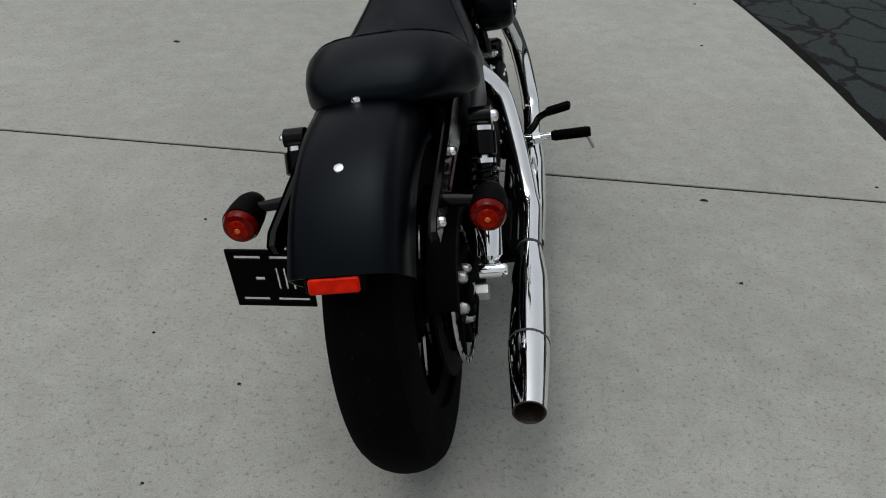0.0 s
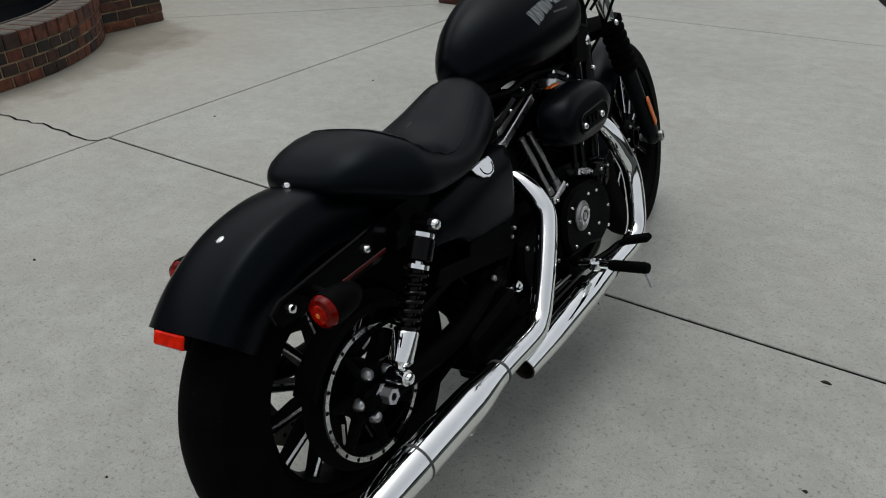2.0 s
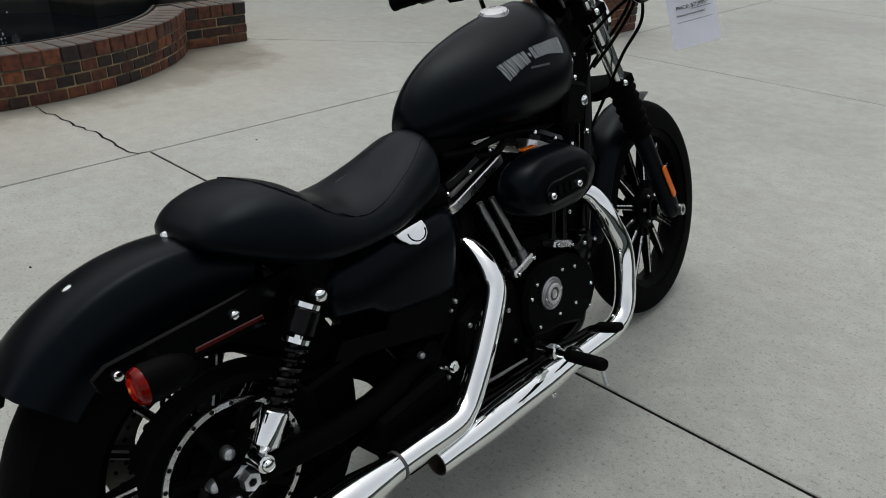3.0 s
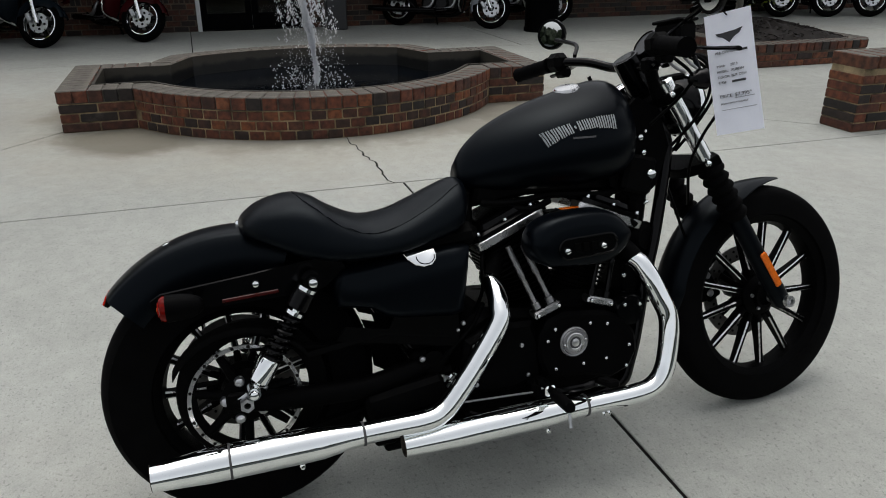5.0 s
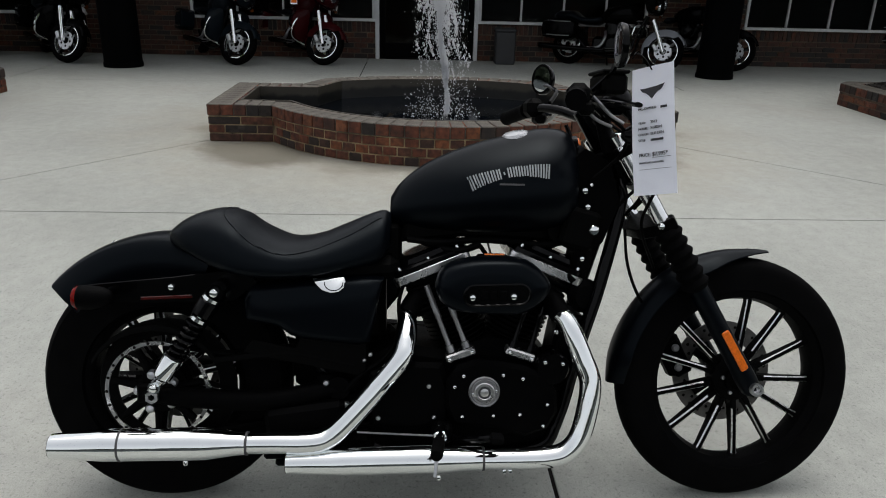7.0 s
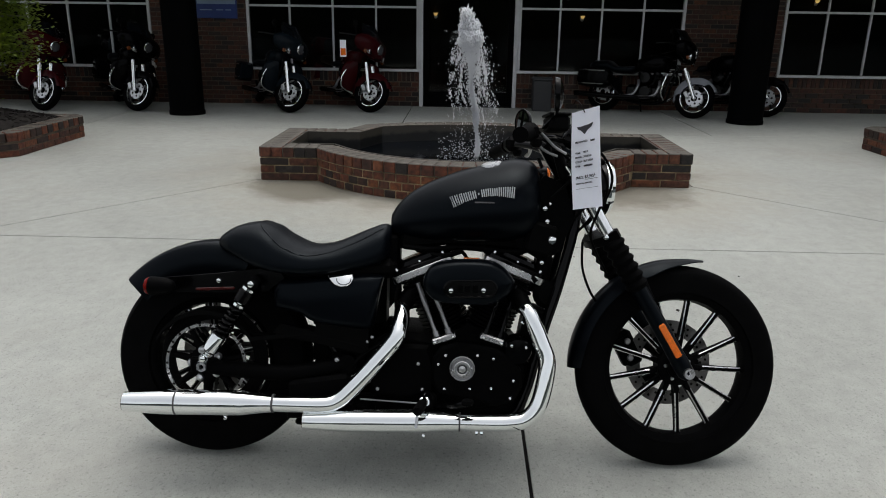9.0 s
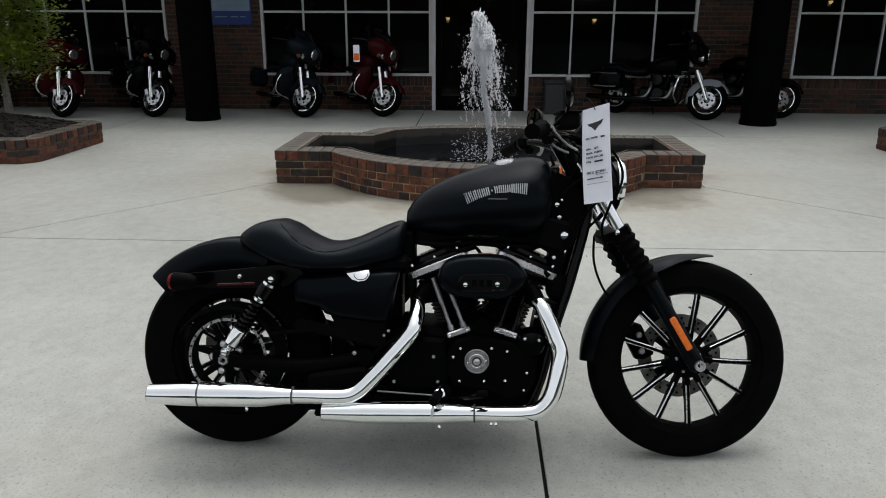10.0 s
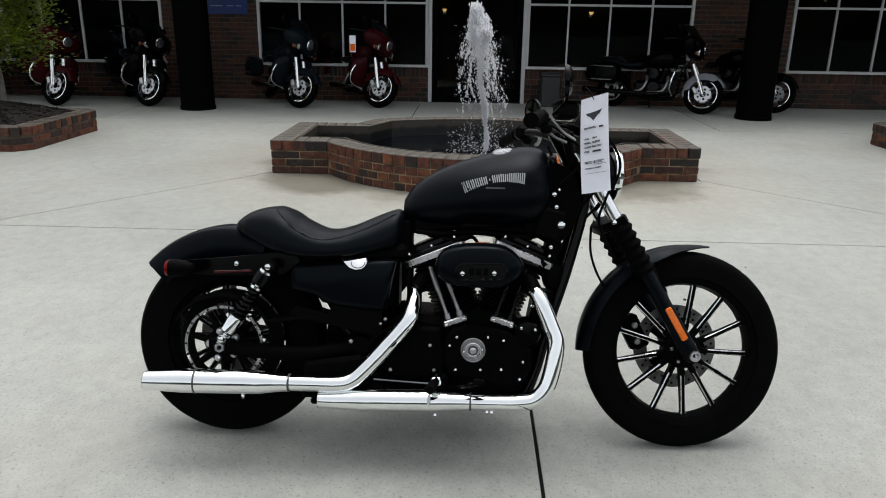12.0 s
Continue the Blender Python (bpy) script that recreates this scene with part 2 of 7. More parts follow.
ALLOY = mat("machined_aluminium", (0.62, 0.62, 0.62), 0.28, 1.0, vary=0.1, scale=40, rough_vary=0.08)
SATIN = mat("satin_metal", (0.33, 0.33, 0.335), 0.42, 1.0, vary=0.15, scale=30, rough_vary=0.1)
STEEL = mat("zinc_steel", (0.5, 0.51, 0.52), 0.34, 1.0, vary=0.15, scale=60, rough_vary=0.1)
SOOT = mat("sooty_steel", (0.06, 0.048, 0.038), 0.5, 0.7, vary=0.4, scale=60, rough_vary=0.15)
LAMPGLOW = mat("lamp_glow", (0.9, 0.6, 0.25), 0.4)
LAMPGLOW.node_tree.nodes["Principled BSDF"].inputs["Emission Color"].default_value = (1.0, 0.62, 0.2, 1)
LAMPGLOW.node_tree.nodes["Principled BSDF"].inputs["Emission Strength"].default_value = 0.6
# near-black colour carries the darkness of the unlit room
DARKWALL = mat("unlit_room_black", (0.012, 0.011, 0.01), 0.8, spec=0.1, vary=0.3, scale=2)
DISC = mat("brake_steel", (0.13, 0.125, 0.12), 0.36, 1.0, vary=0.15, scale=60, rough_vary=0.1)
REDLENS = mat("red_lens", (0.12, 0.002, 0.0006), 0.08, spec=0.14, vary=0.45, scale=120)
# lighter red that paints the glow at a lens's centre
REDGLOW = mat("red_lens_glow", (0.3, 0.006, 0.001), 0.1, spec=0.06, vary=0.5, scale=160)
REDREFLEX = mat("red_reflector", (0.6, 0.012, 0.002), 0.12, spec=0.06, vary=0.25, scale=60)
DARKRED = mat("dull_red_reflector", (0.045, 0.002, 0.0015), 0.25, spec=0.3, vary=0.3, scale=150)
ORANGE = mat("amber_reflector", (0.72, 0.14, 0.005), 0.25, coat=0.15, vary=0.18, scale=180)
AMBERDARK = mat("dull_amber_lens", (0.12, 0.03, 0.005), 0.2, coat=0.4, vary=0.2, scale=80)
GREYINK = mat("tank_lettering", (0.26, 0.283, 0.292), 0.5, vary=0.1, scale=40)
DARKINK = mat("dark_graphic", (0.05, 0.05, 0.052), 0.5, vary=0.1, scale=40)
PAPER = mat("paper", (0.9, 0.915, 0.99), 0.6, vary=0.03, scale=20, fine=0.02)
INK = mat("print_ink", (0.03, 0.03, 0.035), 0.6, vary=0.1, scale=50)
WHITEFRAME = mat("window_frame_paint", (0.54, 0.55, 0.56), 0.45, vary=0.08, scale=6, fine=0.05)
GLASS = glass_mat("window_glass", (0.55, 0.58, 0.58), 0.0, 1.22)
COLUMNPAINT = mat("column_paint", (0.0012, 0.0013, 0.0015), 0.6, spec=0.02, vary=0.25, scale=4, fine=0.1, bump=0.1)
BLUE = mat("blue_sign_paint", (0.012, 0.035, 0.16), 0.4, vary=0.1, scale=5)
LIGHTBLUE = mat("pale_sign_paint", (0.2, 0.28, 0.38), 0.4, vary=0.1, scale=5)
BARK = mat("bark", (0.15, 0.14, 0.12), 0.9, vary=0.35, scale=25, bump=0.8, bump_scale=60)
LEAF = mat("leaf", (0.085, 0.125, 0.01), 0.5, vary=0.45, scale=3, fine=0.25, fine_scale=20)
leaf_n, leaf_l = LEAF.node_tree.nodes, LEAF.node_tree.links
leaf_tr = leaf_n.new("ShaderNodeBsdfTranslucent")
leaf_tr.inputs["Color"].default_value = (0.2, 0.28, 0.012, 1)
leaf_mix = leaf_n.new("ShaderNodeMixShader")
leaf_mix.inputs[0].default_value = 0.45
leaf_l.new(leaf_n["Principled BSDF"].outputs[0], leaf_mix.inputs[1])
leaf_l.new(leaf_tr.outputs[0], leaf_mix.inputs[2])
leaf_l.new(leaf_mix.outputs[0], leaf_n["Material Output"].inputs[0])
FARLEAF = mat("far_foliage", (0.018, 0.024, 0.014), 0.8, spec=0.1, vary=0.4, scale=0.5)
SEALANT = mat("joint_sealant", (0.085, 0.08, 0.072), 0.9, vary=0.4, scale=8, fine=0.3, fine_scale=60)
MULCH = mat("mulch", (0.012, 0.0085, 0.0065), 0.95, vary=0.5, scale=40, bump=1.0, bump_scale=90)
WATERDROP = mat("white_water", (0.95, 0.965, 0.98), 0.25, vary=0.1, scale=10)
drop_n, drop_l = WATERDROP.node_tree.nodes, WATERDROP.node_tree.links
drop_tr, drop_mix = drop_n.new("ShaderNodeBsdfTranslucent"), drop_n.new("ShaderNodeMixShader")
drop_tr.inputs["Color"].default_value = (0.97, 0.98, 1.0, 1)
drop_mix.inputs[0].default_value = 0.6
drop_l.new(drop_n["Principled BSDF"].outputs[0], drop_mix.inputs[1])
drop_l.new(drop_tr.outputs[0], drop_mix.inputs[2])
drop_clear, drop_last = drop_n.new("ShaderNodeBsdfTransparent"), drop_n.new("ShaderNodeMixShader")
drop_last.inputs[0].default_value = 0.22
drop_l.new(drop_mix.outputs[0], drop_last.inputs[1])
drop_l.new(drop_clear.outputs[0], drop_last.inputs[2])
drop_l.new(drop_last.outputs[0], drop_n["Material Output"].inputs[0])
POOL = mat("pool_water", (0.001, 0.0018, 0.0032), 0.06, spec=0.12, vary=0.3, scale=4, bump=0.5, bump_scale=26)
ROOF = mat("roof_metal", (0.16, 0.17, 0.18), 0.5, vary=0.15, scale=2)
MIRRORGLASS = mat("mirror_glass", (0.85, 0.86, 0.87), 0.02, 1.0)
PAINT_RED = mat("deep_red_paint", (0.03, 0.0025, 0.0035), 0.25, spec=0.08, vary=0.1, scale=6)
PAINT_BLUEGREY = mat("slate_paint", (0.005, 0.008, 0.011), 0.25, spec=0.07, vary=0.1, scale=6)
PAINT_SILVER = mat("silver_paint", (0.16, 0.17, 0.185), 0.35, 0.3, spec=0.16, vary=0.08, scale=6)
PAINT_BLACK = mat("black_vehicle_paint", (0.0012, 0.0012, 0.0014), 0.2, spec=0.05, vary=0.2, scale=6)
TINT = mat("tinted_screen", (0.003, 0.004, 0.006), 0.1, spec=0.18, vary=0.2, scale=5)
BIN = mat("bin_grey", (0.017, 0.018, 0.02), 0.55, vary=0.2, scale=5)
BRICK_CAP = mat("weathered_rim_brick", (0.082, 0.073, 0.06), 0.85, vary=0.5, scale=9, fine=0.3, fine_scale=120, bump=0.5, bump_scale=150)
LINING = mat("wet_basin_lining", (0.006, 0.0062, 0.006), 0.4, vary=0.5, scale=9, fine=0.2, bump=0.3)
lin_n, lin_l = LINING.node_tree.nodes, LINING.node_tree.links
lin_geo, lin_sep, lin_wave, lin_add, lin_map, lin_mix = (lin_n.new("ShaderNode" + k) for k in ("NewGeometry", "SeparateXYZ", "TexNoise", "Math", "MapRange", "Mix"))
lin_wave.inputs["Scale"].default_value, lin_wave.inputs["Detail"].default_value = 9.0, 6
lin_add.operation, lin_add.inputs[1].default_value = "MULTIPLY_ADD", 0.09
lin_map.inputs["From Min"].default_value, lin_map.inputs["From Max"].default_value = 0.255, 0.285
lin_mix.data_type = "RGBA"
lin_mix.inputs["B"].default_value = (0.045, 0.04, 0.031, 1)
lin_l.new(lin_geo.outputs["Position"], lin_sep.inputs[0])
lin_l.new(lin_geo.outputs["Position"], lin_wave.inputs["Vector"])
lin_l.new(lin_wave.outputs["Fac"], lin_add.inputs[0])
lin_l.new(lin_sep.outputs["Z"], lin_add.inputs[2])
lin_l.new(lin_add.outputs[0], lin_map.inputs["Value"])
lin_l.new(lin_map.outputs[0], lin_mix.inputs["Factor"])
lin_l.new(lin_n["Principled BSDF"].inputs["Base Color"].links[0].from_socket, lin_mix.inputs["A"])
lin_l.new(lin_mix.outputs["Result"], lin_n["Principled BSDF"].inputs["Base Color"])
HEADGLASS = mat("lamp_glass", (0.09, 0.095, 0.105), 0.08, 0.4, coat=0.5, vary=0.2, scale=60)

# ---- mesh tools ----
def thing(name, label, category, m=None, group="", kind=""):
    ob = new(name)
    ob.empty_display_size = 0.1
    if m is not None:
        ob.matrix_world = m
    return tagged(ob, label, category, group, kind)


def finish(bm, sharp=0.6):
    bmesh.ops.recalc_face_normals(bm, faces=bm.faces)
    for f in bm.faces:
        f.smooth = True
    for e in bm.edges:
        if len(e.link_faces) == 2 and e.calc_face_angle(0) > sharp:
            e.smooth = False


def part(name, bm, material, parent=None, label="", m=None, sharp=0.6):
    """Links a bmesh as one mesh object under a thing or a part; a list of materials is indexed by the faces."""
    finish(bm, sharp)
    me = bpy.data.meshes.new(name)
    bm.to_mesh(me)
    bm.free()
    for k in (material if isinstance(material, (list, tuple)) else [material]):
        me.materials.append(k)
    ob = new(name, me)
    if parent is not None:
        ob.parent = parent
    if m is not None:
        ob.matrix_basis = m
    return tagged(ob, label)


def share(name, me, parent, m):
    ob = new(name, me)
    ob.parent = parent
    ob.matrix_basis = m
    return ob


def box(bm, c, s, rot=(0, 0, 0), ch=0.0, mi=0):
    """A box at c with sizes s, turned by rot degrees, its edges chamfered by ch."""
    m = Matrix.Translation(c) @ Euler([radians(a) for a in rot]).to_matrix().to_4x4()
    hx, hy, hz = (v / 2 for v in s)
    ch = min(ch, 0.49 * min(s))
    if ch <= 0:
        vs = [bm.verts.new(m @ Vector((x * hx, y * hy, z * hz))) for x in (-1, 1) for y in (-1, 1) for z in (-1, 1)]
        fs = [(0, 1, 3, 2), (4, 6, 7, 5), (0, 4, 5, 1), (2, 3, 7, 6), (0, 2, 6, 4), (1, 5, 7, 3)]
        for f in fs:
            bm.faces.new([vs[i] for i in f]).material_index = mi
        return
    v = {}
    for x in (-1, 1):
        for y in (-1, 1):
            for z in (-1, 1):
                v[x, y, z] = [bm.verts.new(m @ Vector(p)) for p in (
                    (x * hx, y * (hy - ch), z * (hz - ch)), (x * (hx - ch), y * hy, z * (hz - ch)), (x * (hx - ch), y * (hy - ch), z * hz))]
    made = []
    for k in (-1, 1):
        made.append([v[k, a, b][0] for a, b in ((-1, -1), (1, -1), (1, 1), (-1, 1))])
        made.append([v[a, k, b][1] for a, b in ((-1, -1), (1, -1), (1, 1), (-1, 1))])
        made.append([v[a, b, k][2] for a, b in ((-1, -1), (1, -1), (1, 1), (-1, 1))])
    for a in (-1, 1):
        for b in (-1, 1):
            made.append([v[a, b, -1][0], v[a, b, 1][0], v[a, b, 1][1], v[a, b, -1][1]])
            made.append([v[a, -1, b][0], v[a, 1, b][0], v[a, 1, b][2], v[a, -1, b][2]])
            made.append([v[-1, a, b][1], v[1, a, b][1], v[1, a, b][2], v[-1, a, b][2]])
    for k in v.values():
        made.append(k)
    for f in made:
        bm.faces.new(f).material_index = mi


def rings(bm, loops, caps=True, closed=False, mi=0, wrap=True):
    """Skins a list of point loops of equal length."""
    made = [[bm.verts.new(p) for p in loop] for loop in loops]
    n = len(made[0])
    pairs = list(zip(made, made[1:])) + ([(made[-1], made[0])] if closed else [])
    for a, b in pairs:
        for i in range(n if wrap else n - 1):
            j = (i + 1) % n
            bm.faces.new((a[i], a[j], b[j], b[i])).material_index = mi
    if caps and not closed and wrap:
        bm.faces.new(made[0][::-1]).material_index = mi
        bm.faces.new(made[-1]).material_index = mi
    return made


def spline(pts, n=6):
    """A Catmull-Rom curve through points (any length of tuple)."""
    p = [np.array(q, float) for q in pts]
    p = [2 * p[0] - p[1], *p, 2 * p[-1] - p[-2]]
    out = []
    for a, b, c, d in zip(p, p[1:], p[2:], p[3:]):
        for k in range(n):
            t = k / n
            out.append(0.5 * (2 * b + (c - a) * t + (2 * a - 5 * b + 4 * c - d) * t * t + (3 * b - a - 3 * c + d) * t ** 3))
    out.append(p[-2])
    return out


def tube(bm, pts, r, seg=12, caps=True, mi=0, oval=1.0):
    """A round tube along points; r is one radius or one for each point."""
    pts = [Vector(tuple(q)[:3]) for q in pts]
    rs = [float(q) for q in r] if hasattr(r, "__len__") else [r] * len(pts)
    d0 = (pts[1] - pts[0]).normalized()
    side = d0.orthogonal().normalized()
    if abs(d0.x) < 0.9:
        side = (Vector((1, 0, 0)) - d0 * d0.x).normalized()
    loops = []
    for i, q in enumerate(pts):
        d = ((pts[min(i + 1, len(pts) - 1)] - q).normalized() + (q - pts[max(i - 1, 0)]).normalized())
        d = d.normalized() if d.length > 1e-6 else d0
        side = (side - d * side.dot(d)).normalized()
        up = d.cross(side)
        loops.append([q + rs[i] * (math.cos(a) * side + oval * math.sin(a) * up) for a in (2 * math.pi * k / seg for k in range(seg))])
    rings(bm, loops, caps, mi=mi)


def lathe(bm, prof, base=(0, 0, 0), axis=(1, 0, 0), seg=24, mi=0, closed=False):
    """Turns a profile of (radius, height along the axis) round the axis at base."""
    a = Vector(tuple(axis)).normalized()
    s = Vector((0, 0, 1)) if abs(a.z) < 0.9 else Vector((1, 0, 0))
    s = (s - a * s.dot(a)).normalized()
    t = a.cross(s)
    base = Vector(tuple(base))
    loops = [[base + a * h + max(r, 1e-4) * (math.cos(q) * s + math.sin(q) * t) for q in (2 * math.pi * k / seg for k in range(seg))] for r, h in prof]
    rings(bm, loops, caps=not closed, closed=closed, mi=mi)


def lathe_new(prof, base, seg, closed=False, axis=(1, 0, 0)):
    bm = bmesh.new()
    lathe(bm, prof, base, axis, seg, closed=closed)
    return bm


def plate(bm, outline, th, m=None, mi=0, ch=0.0):
    """An outline of (a, b) pairs made a plate: a, b in the plane, th along the third axis, m its pose."""
    m = m or Matrix()
    if ch > 0:
        inner = offset(outline, ch)
        loops = [[m @ Vector((a, b, h)) for a, b in o] for o, h in ((inner, 0), (outline, ch), (outline, th - ch), (inner, th))]
    else:
        loops = [[m @ Vector((a, b, h)) for a, b in outline] for h in (0, th)]
    rings(bm, loops, mi=mi)


def offset(pts, d):
    """A closed outline moved inward by d (outline anticlockwise)."""
    out, n = [], len(pts)
    for i in range(n):
        a, b, c = np.array(pts[i - 1]), np.array(pts[i]), np.array(pts[(i + 1) % n])
        e, f = (b - a) / np.linalg.norm(b - a), (c - b) / np.linalg.norm(c - b)
        n1, n2 = np.array((-e[1], e[0])), np.array((-f[1], f[0]))
        k = n1 + n2
        k = k / max(0.35, k @ n1)
        out.append(tuple(b + d * k))
    return out


def rounded(w, h, r, n=4):
    out = []
    for cx, cy, a0 in ((w / 2 - r, h / 2 - r, 0), (-w / 2 + r, h / 2 - r, 90), (-w / 2 + r, -h / 2 + r, 180), (w / 2 - r, -h / 2 + r, 270)):
        for k in range(n + 1):
            a = radians(a0 + 90 * k / n)
            out.append((cx + r * math.cos(a), cy + r * math.sin(a)))
    return out


SIDE = Matrix(((0, 0, 1, 0), (1, 0, 0, 0), (0, 1, 0, 0), (0, 0, 0, 1)))  # plane (y, z), thickness along x


def side_at(x):
    return Matrix.Translation((x, 0, 0)) @ SIDE


def bolt(parent, c, r=0.008, h=0.006, axis=(1, 0, 0), material=None, m=None, name="bolt"):
    bm = bmesh.new()
    lathe(bm, [(0, 0), (r, 0), (r, 0.5 * h), (0.8 * r, 0.85 * h), (0.4 * r, h), (0, h)], c, axis, 10)
    return part(name, bm, material or STEEL, parent, m=m)


def letters(name, text, size, material, parent, m, depth=0.0006):
    cu = bpy.data.curves.new(name, "FONT")
    cu.body, cu.size, cu.extrude, cu.align_x = text, size, depth, "LEFT"
    tmp = new(name, cu)
    me = bpy.data.meshes.new_from_object(tmp.evaluated_get(bpy.context.evaluated_depsgraph_get()))
    bpy.data.objects.remove(tmp)
    bpy.data.curves.remove(cu)
    me.materials.clear()
    me.materials.append(material)
    ob = new(name, me)
    ob.parent = parent
    ob.matrix_basis = m
    return ob

# ---- ground ----
def sheet(name, x0, x1, y0, y1, z, material, label, category):
    bm = bmesh.new()
    vs = [bm.verts.new((x, y, z)) for x, y in ((x0, y0), (x1, y0), (x1, y1), (x0, y1))]
    bm.faces.new(vs)
    return tagged(part(name, bm, material), label, category, kind="structure")


sheet("ground", -400, 400, -400, 400, -0.03, ASPHALT, "cracked dark grey asphalt with black sealed seams", "ground")

pavement = thing("pavement", "pale grey broom-finished concrete slabs with dark joints", "pavement", kind="structure")


def edge_x(y):
    """The curved edge of the concrete towards the asphalt."""
    k = max(0.0, min(y, 6.0) - 0.8)
    return 1.487 - 0.056 * k ** 2 / (1 + 0.06 * k) - 0.3 * max(0.0, y - 6.0)


def slab(pts, gap=0.0058, th=0.06):
    bm = bmesh.new()
    o = offset(pts, gap)
    i = offset(pts, gap + 0.0018)
    loops = [[Vector((x, y, z)) for x, y in q] for q, z in ((o, -th), (o, -0.0025), (i, 0.0))]
    rings(bm, loops)
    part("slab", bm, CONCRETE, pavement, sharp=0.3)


XJ, YJ = -2.40, (-13.5, -9.8, -6.2, -2.52, 1.034, 4.725, 8.4, 12.1, 15.8, 19.4)
for ya, yb in zip(YJ, YJ[1:]):
    e = [(edge_x(ya + (yb - ya) * k / 8), ya + (yb - ya) * k / 8) for k in range(9)]
    slab([(XJ, ya), *e, (XJ, yb)])
slab([(XJ, -2.52), (XJ, 4.725), (-4.3, 2.84), (-4.3, -0.985)])
slab([(XJ, -13.5), (XJ, -2.52), (-4.3, -0.985), (-7.42, -0.985), (-7.42, -13.5)])
slab([(XJ, 4.725), (XJ, 19.4), (-7.42, 19.4), (-7.42, 2.84), (-4.3, 2.84)])
slab([(-4.3, -0.985), (-4.3, 2.84), (-7.42, 2.84), (-7.42, -0.985)])
WALK_Y = (-13.5, -8.4, -4.2, -0.05, 4.0, 8.1, 12.3, 19.4)
for ya, yb in zip(WALK_Y, WALK_Y[1:]):
    slab([(-10.8, ya), (-7.42, ya), (-7.42, yb), (-10.8, yb)])


def joint(pts, w=0.012, material=JOINT, depth=-0.004):
    """Dark dirt that fills a joint between slabs to just under their faces."""
    bm = bmesh.new()
    for (xa, ya), (xb, yb) in zip(pts, pts[1:]):
        d = Vector((xb - xa, yb - ya, 0)).normalized()
        n = Vector((-d.y, d.x, 0)) * w
        a, b = Vector((xa, ya, depth)), Vector((xb, yb, depth))
        bm.faces.new([bm.verts.new(q) for q in (a - n, b - n, b + n, a + n)])
    part("joint_dirt", bm, material, pavement)


joint([(XJ, -13.5), (XJ, 19.4)], material=SEALANT, depth=-0.0035)
for y in YJ[1:-1]:
    joint([(XJ + 0.012, y), (edge_x(y) - 0.01, y)])
joint([(XJ, -2.52), (-4.3, -0.985)], material=SEALANT, depth=-0.0035)
joint([(XJ, 4.725), (-4.3, 2.84)], material=SEALANT, depth=-0.0035)
for y in WALK_Y[1:-1]:
    joint([(-7.42, y), (-9.8, y)])
joint([(-7.42, -13.5), (-7.42, 19.4)])


# ragged black strip along the edge of the concrete
bm = bmesh.new()
strip_rnd = random.Random(8)
prev = None
for k in range(150):
    y = -8.0 + 0.12 * k
    w_ = strip_rnd.uniform(0.05, 0.13)
    cur = [bm.verts.new((edge_x(y) - 0.002, y, -0.0262)), bm.verts.new((edge_x(y) + w_, y, -0.0262))]
    if prev:
        bm.faces.new((prev[0], prev[1], cur[1], cur[0]))
    prev = cur
tagged(part("edge_strip", bm, JOINT), "ragged black strip lying along the concrete edge", "dirt", kind="structure")


def crack(name, pts, width, seed, label):
    """A jagged dark crack or sealed line lying in the slabs."""
    rnd = random.Random(seed)
    line = [pts[0]]
    for a, b in zip(pts, pts[1:]):
        n = max(2, int(math.dist(a, b) / 0.05))
        for k in range(1, n + 1):
            t = k / n
            line.append((a[0] + (b[0] - a[0]) * t + rnd.uniform(-0.016, 0.016) * (k < n), a[1] + (b[1] - a[1]) * t + rnd.uniform(-0.016, 0.016) * (k < n)))
    bm = bmesh.new()
    prev = None
    for (x, y), (x2, y2) in zip(line, line[1:] + [line[-1]]):
        d = Vector((x2 - x, y2 - y, 0))
        nrm = Vector((-d.y, d.x, 0)).normalized() if d.length > 1e-6 else Vector((0, 1, 0))
        w = width * rnd.uniform(0.3, 1.0)
        cur = [bm.verts.new((x + nrm.x * w, y + nrm.y * w, 0.0022)), bm.verts.new((x - nrm.x * w, y - nrm.y * w, 0.0022))]
        if prev:
            bm.faces.new((prev[0], prev[1], cur[1], cur[0]))
        prev = cur
    tagged(part(name, bm, JOINT), label, "crack", kind="structure")


crack("pavement_crack", [(-2.39, 1.02), (-2.4, 0.98), (-2.52, 0.957), (-2.62, 0.966), (-2.8, 0.973), (-3.16, 0.93), (-3.49, 0.92)], 0.0065, 3, "jagged dark crack in the concrete beside the fountain")


def debris(x, y, r, seed):
    rnd = random.Random(seed)
    bm = bmesh.new()
    n = 9
    base = [(r * rnd.uniform(0.45, 1.0) * math.cos(2 * math.pi * k / n), 0.6 * r * rnd.uniform(0.5, 1.0) * math.sin(2 * math.pi * k / n)) for k in range(n)]
    rings(bm, [[Vector((x + a, y + b, 0.0005)) for a, b in base], [Vector((x + 0.6 * a, y + 0.6 * b, 0.004)) for a, b in base]])
    tagged(part("dead_leaf", bm, MULCH), "small dark scrap of leaf lying on the concrete", "leaf", "leaf scraps")


for k, (x, y, r) in enumerate(((0.718, 0.952, 0.016), (0.744, 0.544, 0.009), (-1.357, 1.905, 0.02), (1.02, 2.9, 0.012), (1.3, 1.12, 0.008),
                               (0.95, -0.15, 0.007), (-0.7, 0.15, 0.006), (-0.55, -0.25, 0.006), (-0.45, 0.02, 0.007), (-2.2, 1.5, 0.012), (-0.75, 0.62, 0.007),
                               (-1.9, 2.4, 0.01), (-1.6, 0.2, 0.01), (0.95, 2.3, 0.012))):
    debris(x, y, r, k)

